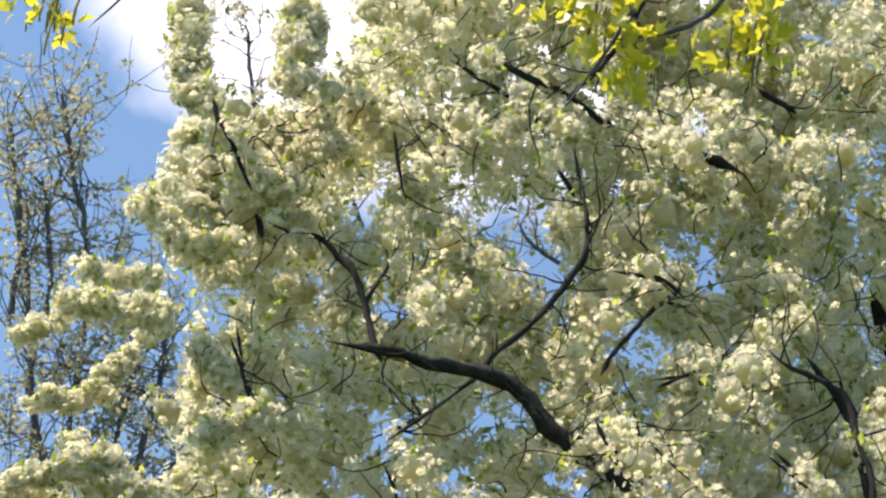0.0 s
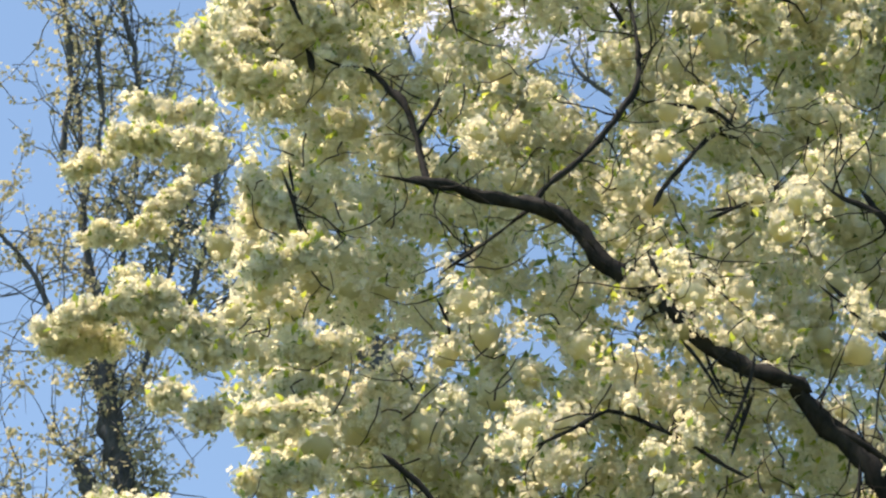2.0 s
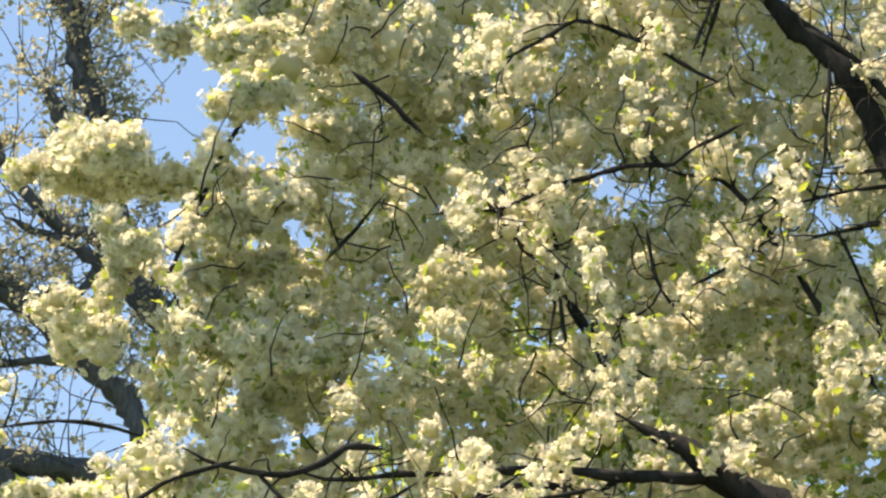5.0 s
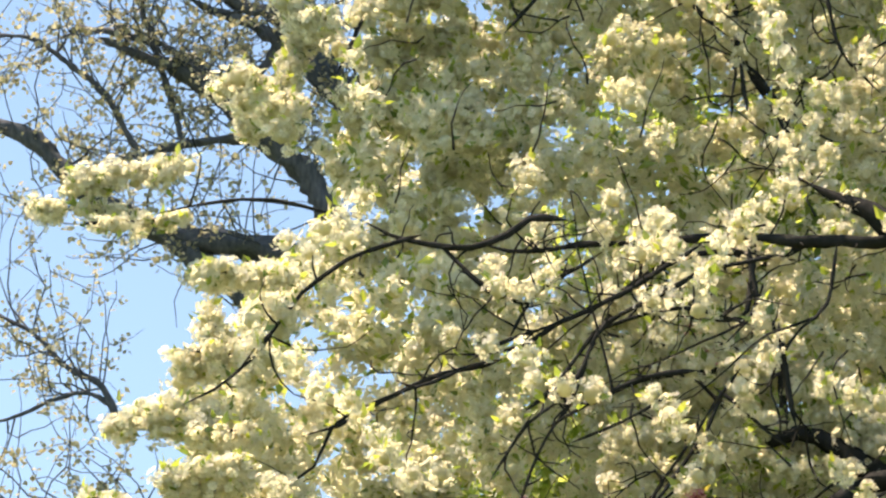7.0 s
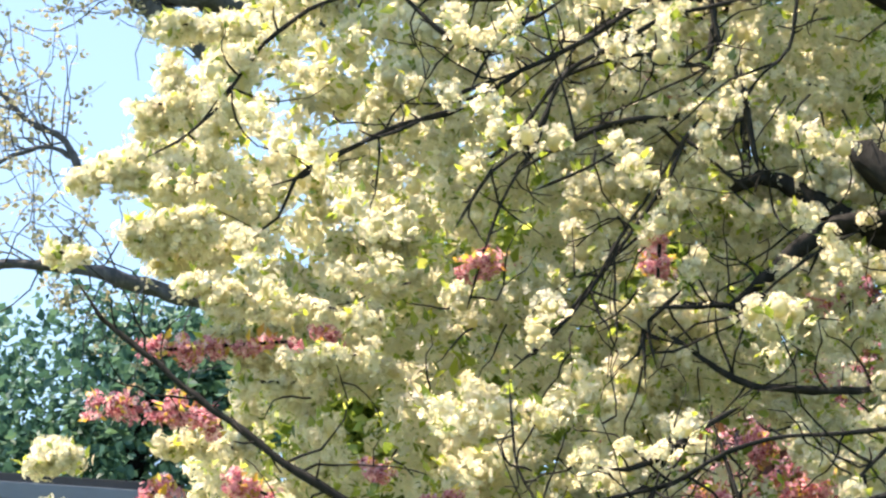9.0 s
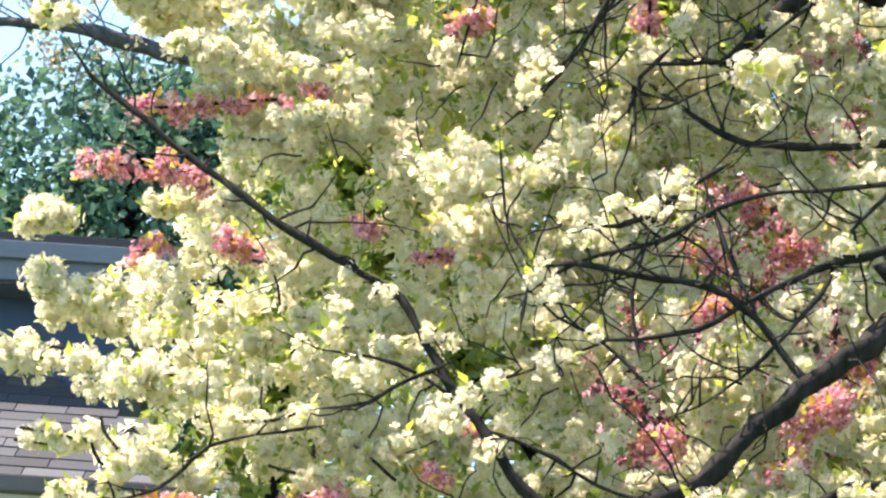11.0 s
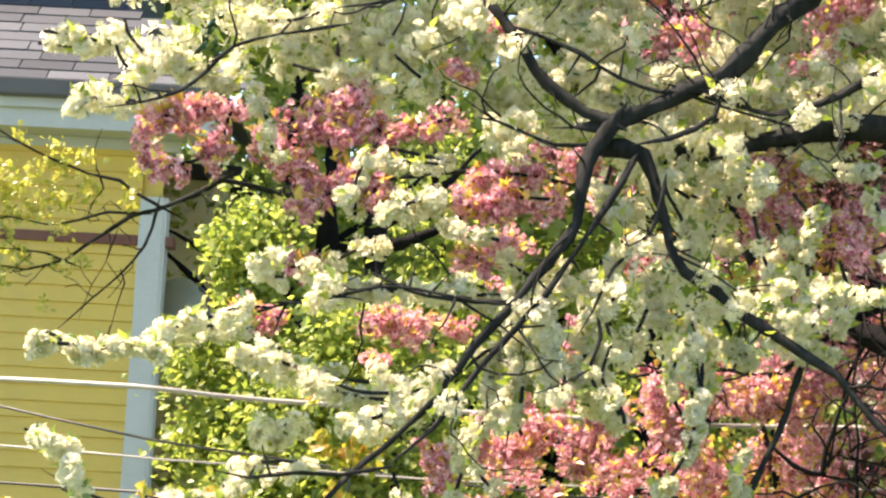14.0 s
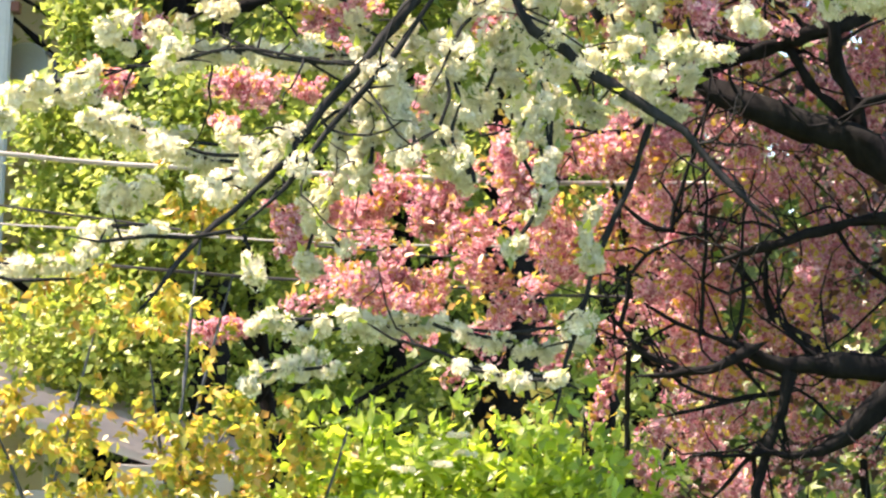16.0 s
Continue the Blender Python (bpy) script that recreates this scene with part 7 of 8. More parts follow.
hedge = thing("hedge", (2.0, 25.0, 0), "tall dark green hedge closing the garden", "hedge")
BARK[hedge.name] = dark_bark
for x in range(-3, 13, 2):
    limb(hedge, "stem", (x, 25.5, -0.1, 0.06), (x + 0.1, 25.5, 1.5, 0.05), (x - 0.1, 25.4, 3.2, 0.015))
leafy(hedge, "foliage", tuple((x, 25.5, 1.7, 1.4, 0.7, 1.9, 190) for x in (-3, -1, 1, 3, 5, 7, 9, 11)), far_leaf, rng, 0.13, LOBED, LOBED_FACES, 0.4, 12, 0.2)

far_wood = thing("far_wood", (0.0, 46.0, 0), "distant leafy wood beyond the gardens", "wood", kind="stuff")
BARK[far_wood.name] = dark_bark
for x in range(-14, 20, 4):
    limb(far_wood, "trunk", (x, 46.5, -0.1, 0.3), (x + 0.2, 46.5, 4.0, 0.2), (x, 46.5, 7.5, 0.05))
leafy(far_wood, "foliage", tuple((x, 46.0, 3.6, 3.0, 1.5, 4.4 + 0.8 * (x % 3), 300) for x in range(-14, 20, 3)), far_leaf, rng, 0.62, KITE, KITE_FACES, 0.5, 10, 0.5)

# ---- house ----
house = thing("house", (-4.6, 19.0, 0), "yellow clapboard house with white trim and grey shingle roof", "house")
WALL_Y = 19.0


def wall_core():
    """The house stands a little askew, so that its side wall runs back out of sight."""
    bm = box(bmesh.new(), (-8.0, WALL_Y + 0.02, 0.0), (-2.38, 20.3, 5.0))
    for v in bm.verts:
        if v.co.x > -3 and v.co.y > 20:
            v.co.x = -2.58
    return bm


part("wall", wall_core(), yellow_paint, house, "yellow painted wall")
board_mesh = None
for k in range(30):
    z0 = 2.32 + 0.0895 * k
    if board_mesh is None:
        bm = bmesh.new()
        profile = ((0.0, -0.004, 0.0), (0.0, -0.016, 0.004), (0.0, -0.004, 0.0945), (0.0, 0.02, 0.0945), (0.0, 0.02, 0.0))
        ends = [[bm.verts.new((x, y, z)) for _, y, z in profile] for x in (-5.5, 0.0)]
        for a in range(5):
            b = (a + 1) % 5
            bm.faces.new((ends[0][a], ends[0][b], ends[1][b], ends[1][a]))
        bm.faces.new(ends[0][::-1])
        bm.faces.new(ends[1])
        bmesh.ops.recalc_face_normals(bm, faces=bm.faces)
        board_mesh = bpy.data.meshes.new("clapboard")
        bm.to_mesh(board_mesh)
        bm.free()
        board_mesh.materials.append(yellow_paint)
    board = part("clapboard", board_mesh, None, house)
    board.location = Vector((-2.49, WALL_Y, z0))
part("corner_board", boxed((-2.49, WALL_Y - 0.035, 0.0), (-2.36, WALL_Y + 0.02, 4.7)), white_paint, house, "white corner board")
part("corner_board", boxed((-2.378, WALL_Y - 0.03, 0.0), (-2.345, WALL_Y + 0.12, 4.7)), white_paint, house, "white corner board")
part("band_board", boxed((-8.0, WALL_Y - 0.03, 4.435), (-2.495, WALL_Y - 0.002, 4.49)), brown_paint, house, "brown band board")
part("band_board", boxed((-2.355, WALL_Y - 0.028, 4.435), (-2.30, WALL_Y + 0.10, 4.49)), brown_paint, house, "brown band board")
part("frieze", boxed((-8.0, WALL_Y - 0.02, 4.95), (-2.3, WALL_Y + 0.02, 5.012)), white_paint, house, "white frieze board")
part("soffit", boxed((-8.2, WALL_Y - 0.22, 5.012), (-2.1, WALL_Y + 0.05, 5.03)), white_paint, house, "white soffit")
part("fascia", boxed((-8.2, WALL_Y - 0.245, 5.01), (-2.1, WALL_Y - 0.22, 5.115)), white_paint, house, "white fascia")
part("crown_moulding", boxed((-8.2, WALL_Y - 0.275, 5.11), (-2.08, WALL_Y - 0.22, 5.165)), white_paint, house, "white moulding")
part("gutter", boxed((-8.2, WALL_Y - 0.33, 5.165), (-2.06, WALL_Y - 0.22, 5.265), 0.012), dark_metal, house, "dark gutter")


def lower_roof():
    bm = bmesh.new()
    a = [bm.verts.new(p) for p in ((-8.2, WALL_Y - 0.25, 5.245), (-2.05, WALL_Y - 0.25, 5.245), (-3.1, WALL_Y + 1.1, 6.12), (-8.2, WALL_Y + 1.1, 6.12))]
    b = [bm.verts.new(v.co - Vector((0, 0, 0.06))) for v in a]
    bm.faces.new(a)
    bm.faces.new(b[::-1])
    for k in range(4):
        bm.faces.new((a[k], b[k], b[(k + 1) % 4], a[(k + 1) % 4]))
    c = [bm.verts.new(p) for p in ((-2.05, WALL_Y - 0.25, 5.26), (-2.05, WALL_Y + 2.2, 5.26), (-3.1, WALL_Y + 1.1, 6.11))]
    bm.faces.new(c)
    bmesh.ops.recalc_face_normals(bm, faces=bm.faces)
    return bm


part("rear_wing", boxed((-3.6, 20.6, 0.0), (-2.22, 22.6, 5.08), 0.01), wing_paint, house, "grey-tan rear wing in shade")
part("rear_wing_roof", boxed((-3.7, 20.5, 5.08), (-2.12, 22.75, 5.16), 0.01), shingle, house, "flat rear roof")
roof = part("roof", lower_roof(), shingle, house, "grey shingle roof")
part("upper_wall", boxed((-8.0, WALL_Y + 1.1, 5.0), (-2.75, WALL_Y + 2.4, 6.75), 0.0), navy_paint, house, "dark blue shaded wall")
part("upper_fascia", boxed((-8.2, WALL_Y + 0.70, 6.58), (-2.45, WALL_Y + 0.76, 6.72)), grey_paint, house, "blue-grey fascia")
part("upper_fascia", boxed((-8.2, WALL_Y + 0.66, 6.70), (-2.42, WALL_Y + 0.78, 6.80)), grey_paint, house, "blue-grey fascia")
part("upper_soffit", boxed((-8.2, WALL_Y + 0.76, 6.57), (-2.45, WALL_Y + 1.15, 6.60)), grey_paint, house, "blue-grey soffit")
part("upper_roof", boxed((-8.2, WALL_Y + 0.7, 6.80), (-2.45, WALL_Y + 2.6, 6.86)), shingle, house, "flat upper roof")



def shingles():
    """Courses of tabs on the slope that faces the garden."""
    kinds = []
    for w in (0.24, 0.29, 0.33):
        bm = boxed((0.0, 0.0, 0.0), (w - 0.006, 0.185, 0.012), 0.002)
        me = bpy.data.meshes.new("shingle")
        bm.to_mesh(me)
        bm.free()
        me.materials.append(shingle)
        kinds.append((w, me))
    rng = random.Random(6)
    slope = math.atan2(6.12 - 5.27, 1.35)
    for row in range(11):
        s = 0.142 * row
        x, end = -4.2 + 0.12 * (row % 2), -2.06 - 1.05 * s / 1.6
        while x < end - 0.1:
            w, me = rng.choice(kinds)
            tab = part("shingle", me, None, roof)
            tab.rotation_euler = (slope - 0.05, 0, 0)
            tab.location = Vector((x, WALL_Y - 0.27 + s * math.cos(slope), 5.255 + s * math.sin(slope) + rng.uniform(0.0, 0.004)))
            x += w


shingles()


# ---- satellite dish on the house corner ----
dish = thing("satellite_dish", (-2.27, 19.2, 4.2), "grey oval satellite dish with three receivers at the house corner", "satellite dish")


def bowl():
    bm = bmesh.new()
    rings, n, turn = 5, 28, Matrix.LocRotScale((-2.265, 19.2, 4.205), Euler((radians(112), radians(-14), radians(-28))), None)
    rows = []
    for side in (0, 1):
        for k in range(1, rings + 1):
            r = k / rings
            rows.append([bm.verts.new(turn @ Vector((0.145 * r * math.cos(a), 0.105 * r * math.sin(a), 0.045 * r * r - 0.008 * side))) for a in (2 * math.pi * i / n for i in range(n))])
    for side in (0, 1):
        for k in range(rings - 1):
            p, q = rows[side * rings + k], rows[side * rings + k + 1]
            for i in range(n):
                bm.faces.new((p[i], p[(i + 1) % n], q[(i + 1) % n], q[i]))
        bm.faces.new(rows[side * rings])
    for i in range(n):
        p, q = rows[rings - 1], rows[2 * rings - 1]
        bm.faces.new((p[i], p[(i + 1) % n], q[(i + 1) % n], q[i]))
    bmesh.ops.recalc_face_normals(bm, faces=bm.faces)
    return bm


part("reflector", bowl(), dish_grey, dish, "grey oval reflector")
for name, points in (("bracket", ((-2.34, 19.1, 4.0, 0.016), (-2.3, 19.3, 4.02, 0.016), (-2.27, 19.26, 4.17, 0.016))), ("arm", ((-2.19, 19.15, 4.25, 0.011), (-2.12, 19.05, 4.21, 0.011), (-2.09, 18.98, 4.1, 0.011), (-2.11, 18.95, 3.96, 0.011)))):
    v, f = tube(smooth_line(points, 0.02), 8, 0.0)
    part(name, mesh_of(name, v, f, [dark_metal], smooth=True), None, dish, "dark metal " + name)
for x, z in ((-2.20, 3.91), (-2.12, 3.89), (-2.045, 3.96)):
    line = smooth_line(((x, 18.95, z + 0.06, 0.012), (x, 18.95, z + 0.03, 0.022), (x, 18.95, z - 0.01, 0.026), (x, 18.95, z - 0.035, 0.006)), 0.01)
    v, f = tube(line, 10, 0.0)
    part("receiver", mesh_of("receiver", v, f, [dark_metal], smooth=True), None, dish, "dark rounded receiver")

# ---- shed beside the house ----
shed = thing("shed", (-1.6, 17.0, 0), "low garden shed with a weathered grey board roof", "shed")
part("wall", boxed((-2.3, 16.1, 0.0), (-0.98, 17.8, 1.86)), concrete, shed, "grey board wall")
for k in range(9):
    y = 15.95 + 0.22 * k
    bm = bmesh.new()
    ends = [[bm.verts.new(p) for p in ((x, y, z), (x, y + 0.212, z), (x, y + 0.212, z + 0.03), (x, y, z + 0.03))] for x, z in ((-2.4, 2.31 + 0.03 * k), (-0.9, 1.89 + 0.03 * k))]
    for a in range(4):
        b = (a + 1) % 4
        bm.faces.new((ends[0][a], ends[0][b], ends[1][b], ends[1][a]))
    bm.faces.new(ends[0][::-1])
    bm.faces.new(ends[1])
    bmesh.ops.recalc_face_normals(bm, faces=bm.faces)
    part("roof_board", bm, concrete, shed)
part("fascia", boxed((-1.4, 15.9, 1.80), (-0.88, 15.94, 1.985)), concrete, shed, "pale grey fascia board")

# ---- cables ----


def cable(material, radius, label, *points):
    ob = thing("cable", points[0], label, "cable", "service cables")
    line = smooth_line([(*p, radius) for p in points], 0.25)
    v, f = tube(line, 8, 0.04, 3)
    part("strand", mesh_of("strand", v, f, [material], smooth=True), None, ob)
    return ob


cable(cable_skin, 0.0115, "thick weathered grey service cable across the garden", (-6.2, 19.0, 3.62), (-2.55, 16.5, 3.41), (-1.5, 16.5, 3.375), (0.22, 16.5, 3.37), (0.84, 16.5, 3.38), (8.0, 16.0, 3.62))
cable(black_cable, 0.006, "thin black cable sagging across the garden", (-6.2, 19.0, 4.1), (-2.54, 16.7, 3.26), (-1.6, 16.7, 3.14), (-0.3, 16.7, 3.04), (0.9, 16.7, 3.09), (8.0, 16.0, 3.6))
cable(cable_skin, 0.005, "thin grey cable sagging across the garden", (-6.0, 19.0, 3.4), (-2.38, 16.6, 3.1), (-1.64, 16.6, 3.08), (0.8, 16.6, 3.1), (8.0, 16.0, 3.5))
cable(black_cable, 0.0075, "black cable low across the garden", (-5.8, 19.0, 3.15), (-2.18, 16.6, 2.93), (-0.8, 16.6, 2.885), (0.31, 16.6, 2.875), (0.88, 16.6, 2.865), (8.0, 16.0, 3.1))

pole = thing("utility_pole", (8.05, 16.0, 0), "weathered wooden utility pole that carries the cables", "utility pole")
BARK[pole.name] = grey_bark
limb(pole, "shaft", (8.05, 16.0, -0.1, 0.15), (8.05, 16.0, 4.0, 0.13), (8.05, 16.0, 8.0, 0.11))

# ---- shrubs ----
rng = np.random.default_rng(17)
yellow_shrub = thing("yellow_shrub", (-1.0, 12.0, 0), "loose shrub with yellow and orange young leaves", "shrub")
BARK[yellow_shrub.name] = grey_bark
for x, top, lean in ((-1.5, 2.3, 0.35), (-1.2, 2.5, 0.5), (-1.0, 2.72, 0.2), (-0.7, 2.2, -0.25), (-1.0, 2.1, -0.5), (-0.55, 2.0, 0.25), (-1.75, 2.45, 0.3), (-1.9, 2.1, -0.2), (-1.3, 2.0, 0.6), (-1.45, 2.05, -0.3)):
    limb(yellow_shrub, "stem", (x, 12.0, -0.1, 0.011), (x + lean * 0.25, 12.0, 1.0, 0.009), (x + lean * 0.55, 11.97, 1.55, 0.007), (x + lean, 11.95, top, 0.004))
leafy(yellow_shrub, "foliage", ((-1.15, 12.0, 1.5, 0.75, 0.5, 0.5, 300), (-0.75, 12.0, 1.7, 0.35, 0.4, 0.4, 150), (-1.1, 12.0, 2.45, 0.3, 0.3, 0.14, 28), (-0.82, 12.0, 2.72, 0.1, 0.1, 0.12, 12), (-1.5, 12.0, 2.0, 0.35, 0.3, 0.2, 34), (-0.95, 12.0, 2.38, 0.35, 0.3, 0.1, 20), (-1.9, 12.0, 1.9, 0.4, 0.3, 0.3, 70), (-1.3, 11.9, 2.5, 0.36, 0.3, 0.1, 16), (-0.82, 11.9, 2.78, 0.12, 0.1, 0.14, 22), (-1.72, 12.0, 2.36, 0.32, 0.25, 0.13, 44), (-1.25, 11.9, 2.0, 0.4, 0.3, 0.2, 60), (-0.7, 11.9, 1.98, 0.3, 0.3, 0.16, 80), (-0.35, 12.0, 1.95, 0.16, 0.2, 0.14, 34)), yellow_leaf, rng, 0.043, LEAF * (1.25, 1, 1), LEAF_FACES, 0.5, 12, 0.05, 0.3, -0.8)
green_shrub = thing("green_shrub", (0.1, 12.4, 0), "dense shrub with bright lime-green leaves", "shrub", "green shrubs")
BARK[green_shrub.name] = apple_bark
for k in range(14):
    x = -0.45 + 0.085 * k
    limb(green_shrub, "stem", (0.1 + (x - 0.1) * 0.4, 12.4, -0.1, 0.012), (x, 12.4, 1.3, 0.008), (x + 0.08 * rng.standard_normal(), 12.35, 2.0 + 0.15 * rng.random(), 0.003))
leafy(green_shrub, "foliage", ((0.1, 12.4, 1.3, 0.8, 0.5, 0.82, 900), (-0.2, 12.3, 1.78, 0.38, 0.3, 0.34, 460), (0.4, 12.3, 1.78, 0.38, 0.3, 0.34, 460)), lime_leaf, rng, 0.062, LEAF * (1.1, 1, 1), LEAF_FACES, 0.4, 6, 0.055, 0.5, 0.35)


def flower_heads():
    """Flat white flower heads that stand over the leaves."""
    rng = np.random.default_rng(71)
    for x, z in ((0.07, 2.03), (0.02, 1.93), (-0.10, 1.91), (-0.32, 1.80), (0.10, 1.97)):
        at = np.array([x, 11.98, z]) + rng.normal(0, 1.0, (34, 3)).clip(-1.4, 1.4) * (0.024, 0.02, 0.005)
        v, f = laid(FLOWER, FLOWER_FACES, at, rng.normal(0, 0.35, at.shape) + (0, -0.5, 0.8), rng.uniform(0.016, 0.021, len(at)), rng)
        part("flower_head", mesh_of("flower_head", v, f, [white_petal]), None, green_shrub, "flat white flower head")


flower_heads()
side_shrub = thing("green_shrub", (1.6, 12.6, 0), "low lime-green shrub under the pink tree", "shrub", "green shrubs")
BARK[side_shrub.name] = apple_bark
for x in (1.3, 1.5, 1.7, 1.9):
    limb(side_shrub, "stem", (1.6, 12.6, -0.1, 0.012), (x, 12.6, 1.2, 0.008), (x, 12.55, 1.9, 0.003))
leafy(side_shrub, "foliage", ((1.55, 12.6, 1.3, 0.5, 0.4, 0.68, 260),), lime_leaf, rng, 0.062, LEAF * (1.1, 1, 1), LEAF_FACES, 0.4, 6, 0.055, 0.5, 0.35)

# ---- sapling in front of the house ----
sapling = thing("sapling", (0.8, 15.3, 0), "thin bare-branched sapling with small yellow-green leaves", "tree")
BARK[sapling.name] = apple_bark
limb(sapling, "trunk", (0.8, 15.3, -0.1, 0.0156), (0.8, 15.3, 1.6, 0.0140), (0.75, 15.0, 3.0, 0.0109), (0.3, 14.3, 3.85, 0.0078), (-0.35, 13.4, 3.95, 0.0085), (-1.06, 12.5, 3.69, 0.0090), (-1.31, 12.0, 3.63, 0.0094))
limb(sapling, "branch", (-1.31, 12.0, 3.63, 0.0094), (-1.41, 12.0, 3.57, 0.0086), (-1.51, 12.0, 3.52, 0.0077), (-1.61, 12.0, 3.49, 0.0069), (-1.68, 12.0, 3.44, 0.0060), (-1.76, 12.0, 3.38, 0.0052), (-1.82, 12.0, 3.33, 0.0043), (-1.88, 12.0, 3.31, 0.0035))
limb(sapling, "branch", (-1.51, 12.0, 3.53, 0.0065), (-1.60, 12.0, 3.57, 0.0060), (-1.65, 12.0, 3.61, 0.0055), (-1.72, 12.0, 3.62, 0.0051), (-1.76, 12.0, 3.63, 0.0046), (-1.88, 12.0, 3.67, 0.0041), (-1.99, 12.0, 3.72, 0.0036), (-2.08, 12.0, 3.77, 0.0032), (-2.15, 12.0, 3.81, 0.0027), (-2.23, 12.0, 3.85, 0.0022))
limb(sapling, "branch", (-1.60, 12.0, 3.50, 0.0055), (-1.68, 12.0, 3.50, 0.0048), (-1.78, 12.0, 3.47, 0.0041), (-1.89, 12.0, 3.45, 0.0034), (-2.01, 12.0, 3.47, 0.0027), (-2.11, 12.0, 3.45, 0.0020))
limb(sapling, "branch", (-1.52, 12.0, 3.51, 0.0060), (-1.55, 12.0, 3.39, 0.0050), (-1.62, 12.0, 3.29, 0.0041), (-1.71, 12.0, 3.21, 0.0032), (-1.78, 12.0, 3.14, 0.0022))
limb(sapling, "branch", (-1.82, 12.0, 3.33, 0.0045), (-1.88, 12.0, 3.35, 0.0038), (-1.99, 12.0, 3.36, 0.0032), (-2.11, 12.0, 3.36, 0.0025), (-2.17, 12.0, 3.37, 0.0018))
limb(sapling, "branch", (-1.88, 12.0, 3.31, 0.0040), (-1.95, 12.0, 3.29, 0.0034), (-2.03, 12.0, 3.30, 0.0029), (-2.10, 12.0, 3.28, 0.0024), (-2.16, 12.0, 3.29, 0.0018))
limb(sapling, "branch", (-1.72, 12.0, 3.62, 0.0035), (-1.70, 12.0, 3.58, 0.0028), (-1.73, 12.0, 3.54, 0.0022), (-1.75, 12.0, 3.51, 0.0015))
limb(sapling, "branch", (-1.62, 12.0, 3.29, 0.0028), (-1.61, 12.0, 3.26, 0.0023), (-1.63, 12.0, 3.19, 0.0017), (-1.65, 12.0, 3.09, 0.0012))
limb(sapling, "branch", (-1.66, 12.0, 3.40, 0.0028), (-1.68, 12.0, 3.32, 0.0023), (-1.72, 12.0, 3.25, 0.0017), (-1.74, 12.0, 3.19, 0.0012))
limb(sapling, "branch", (-1.61, 12.0, 3.49, 0.0030), (-1.65, 12.0, 3.52, 0.0025), (-1.68, 12.0, 3.54, 0.0019), (-1.70, 12.0, 3.52, 0.0014))
twiggery(sapling, 7.0, 0.14, 0.002, 19, 0.3, 0.03)


def sapling_tufts(spots):
    """Loose tufts of small leaves at the tips of the twigs in front of the wall."""
    rng = np.random.default_rng(20)
    at = []
    for x, z, k in spots:
        tips = np.array([x, 12.0, z]) + rng.normal(0, 1.0, (int(6 * k), 3)) * (0.026, 0.03, 0.018) * np.sqrt(k)
        at.append(np.repeat(tips, 7, axis=0) + rng.normal(0, 0.011, (len(tips) * 7, 3)))
    at = np.vstack(at)
    v, f = laid(BROAD, LEAF_FACES, at, rng.standard_normal(at.shape) + (-0.3, -0.3, 0.3), rng.uniform(0.014, 0.034, len(at)), rng)
    tagged(part("foliage", mesh_of("foliage", v, f, [sapling_leaf]), None, sapling, "tufts of small yellow-green leaves"), kind="stuff")


sapling_tufts(((-2.04, 3.63, 1.2), (-1.91, 3.64, 1.0), (-2.06, 3.56, 1.3), (-1.98, 3.58, 1.5), (-2.01, 3.54, 1.3), (-1.90, 3.57, 1.3), (-1.84, 3.55, 1.2), (-1.93, 3.51, 1.0), (-2.09, 3.47, 1.0), (-2.00, 3.48, 1.2), (-2.10, 3.41, 1.0), (-1.98, 3.38, 0.9), (-1.83, 3.42, 0.9), (-1.98, 3.32, 1.0), (-2.03, 3.25, 1.0), (-1.81, 3.31, 0.7), (-1.88, 3.71, 0.9), (-1.82, 3.68, 1.0), (-1.78, 3.70, 0.8), (-1.61, 3.54, 1.0), (-1.60, 3.64, 1.0), (-1.81, 3.62, 1.2), (-1.76, 3.59, 0.9), (-2.05, 3.51, 1.3), (-1.87, 3.51, 1.0), (-2.11, 3.58, 1.2), (-2.16, 3.54, 1.4), (-1.78, 3.34, 0.7), (-2.11, 3.34, 0.9), (-1.73, 3.55, 0.8), (-2.00, 3.74, 0.6), (-1.87, 3.18, 0.5), (-2.08, 3.28, 0.9)))

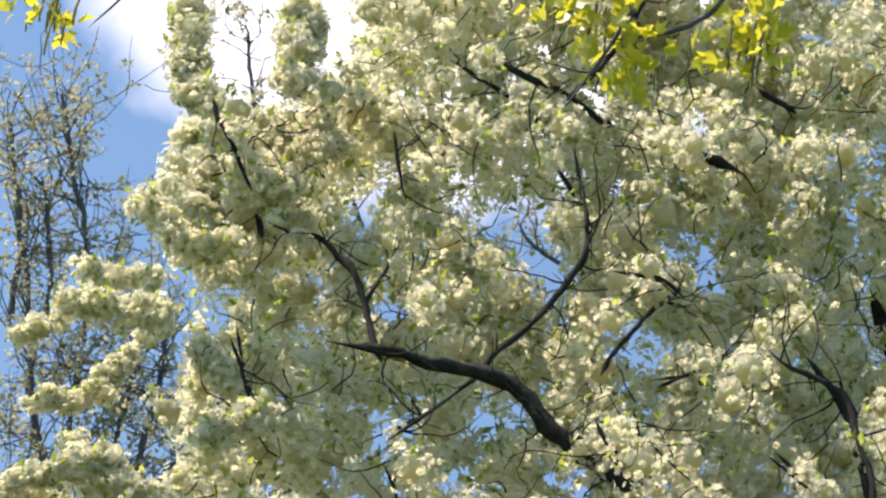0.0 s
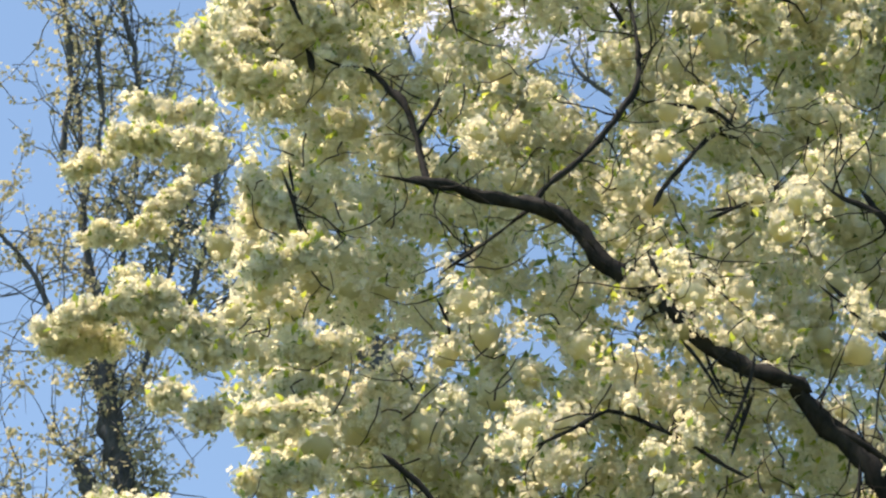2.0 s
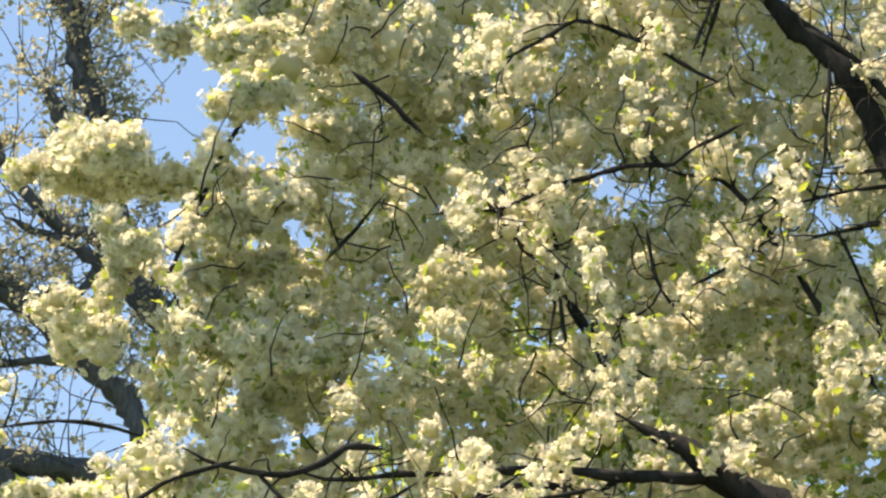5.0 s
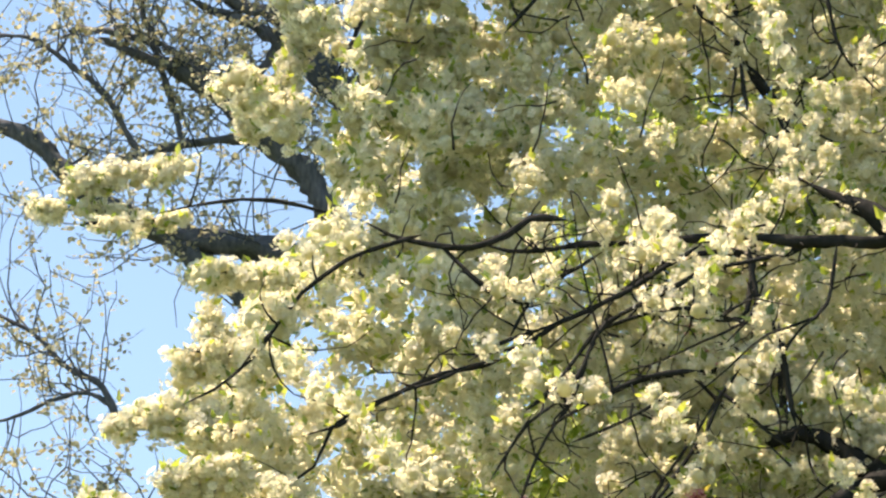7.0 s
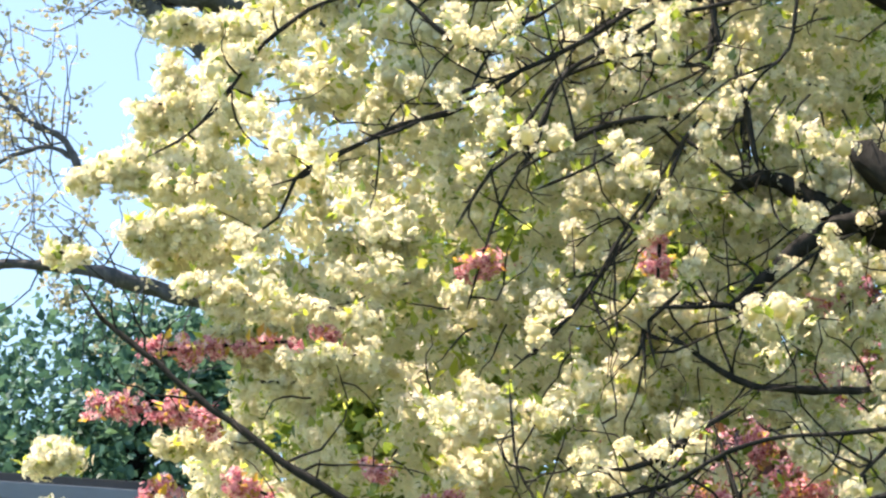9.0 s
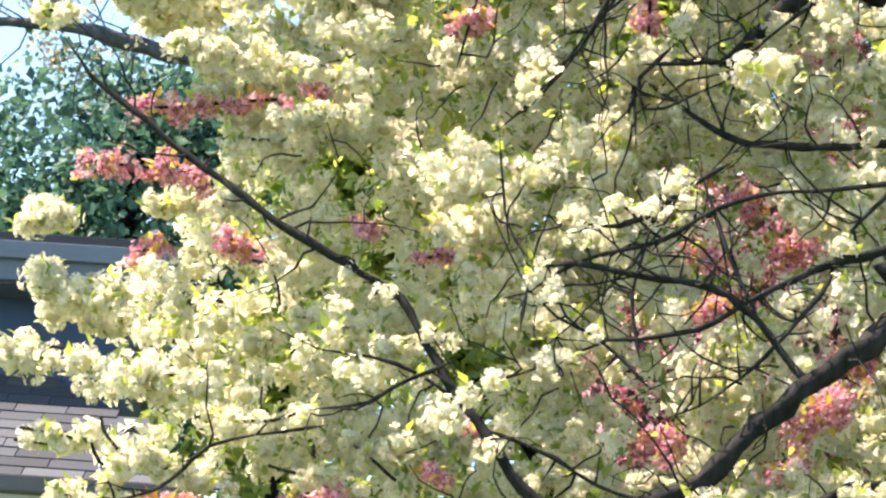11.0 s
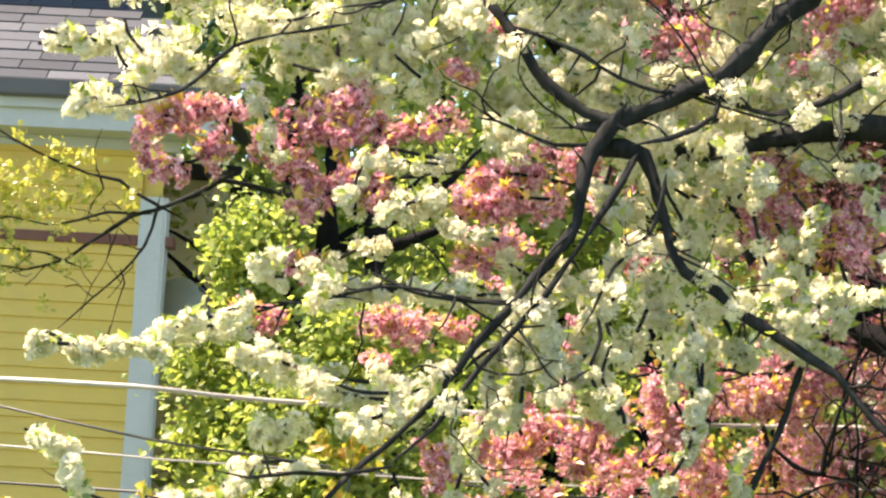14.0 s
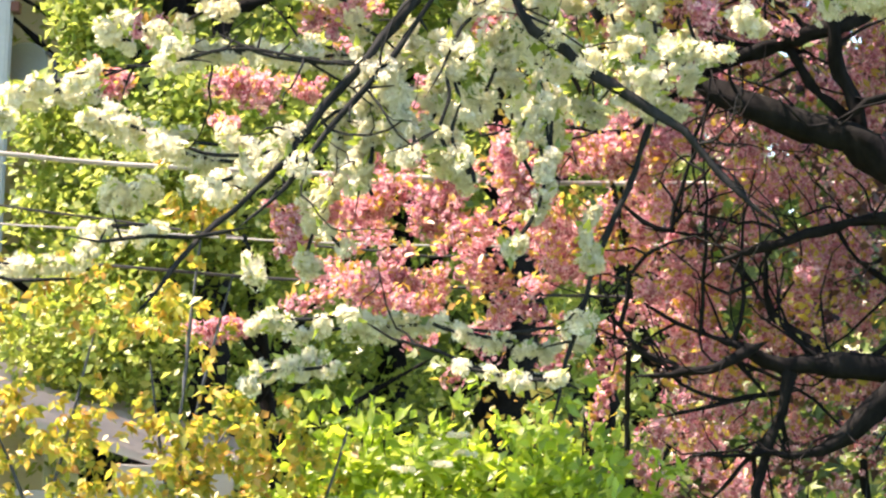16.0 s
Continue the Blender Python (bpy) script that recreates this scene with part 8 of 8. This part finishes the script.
# ---- oak overhead ----
oak = thing("oak_tree", (1.5, 5.0, 0), "oak with hanging catkins and bright yellow young leaves", "tree")
BARK[oak.name] = grey_bark
limb(oak, "trunk", (3.6, 5.5, -0.1, 0.25), (3.5, 5.6, 3.0, 0.2), (3.2, 6.2, 6.0, 0.15), (2.4, 7.0, 8.6, 0.09), (1.2, 7.6, 9.2, 0.05), (0.6, 7.9, 8.9, 0.03))
limb(oak, "branch", (0.6, 7.9, 8.9, 0.02), (0.3, 8.0, 8.55, 0.012), (0.13, 8.0, 8.27, 0.008), (0.06, 8.0, 8.1, 0.006), (-0.04, 8.0, 7.87, 0.003))
limb(oak, "branch", (0.6, 7.9, 8.9, 0.02), (0.4, 8.0, 8.4, 0.009), (0.32, 8.0, 8.24, 0.008), (0.22, 8.0, 8.17, 0.007), (0.10, 8.0, 8.12, 0.004))
limb(oak, "branch", (1.2, 7.6, 9.2, 0.04), (-0.2, 7.8, 9.4, 0.025), (-1.0, 8.0, 8.7, 0.012), (-1.25, 8.0, 8.2, 0.006), (-1.39, 8.0, 7.95, 0.003))
leafy(oak, "foliage", ((-0.02, 8.0, 8.17, 0.13, 0.15, 0.12, 26), (0.14, 8.0, 8.0, 0.06, 0.08, 0.08, 8), (0.36, 8.0, 8.17, 0.06, 0.08, 0.1, 10), (0.48, 8.0, 8.22, 0.08, 0.1, 0.12, 14), (-1.55, 8.0, 7.95, 0.12, 0.1, 0.07, 12), (0.2, 8.0, 8.5, 0.4, 0.3, 0.08, 20)), oak_leaf, rng, 0.06, LOBED, LOBED_FACES, 0.5, 5, 0.04, 0.2)


def catkins():
    rng = np.random.default_rng(2)
    pieces = []
    for x, z, n in ((0.10, 8.15, 9), (0.20, 8.1, 7), (0.42, 8.2, 10), (0.5, 8.2, 8), (-1.52, 7.97, 9), (0.0, 8.25, 6)):
        for k in range(n):
            p = np.array([x, 8.0, z]) + rng.normal(0, 0.035, 3)
            drop = rng.uniform(0.06, 0.13)
            line = smooth_line([(*p, 0.0035), (*(p - (0.004, 0, drop / 2)), 0.005), (*(p - (0.0, 0, drop)), 0.003)], 0.012)
            pieces.append(tube(line, 5, 0.35, k))
    v, f = joined(pieces)
    tagged(part("catkin_growth", mesh_of("catkin_growth", v, f, [catkin_skin]), None, oak, "hanging brown-green catkins"), kind="stuff")


catkins()
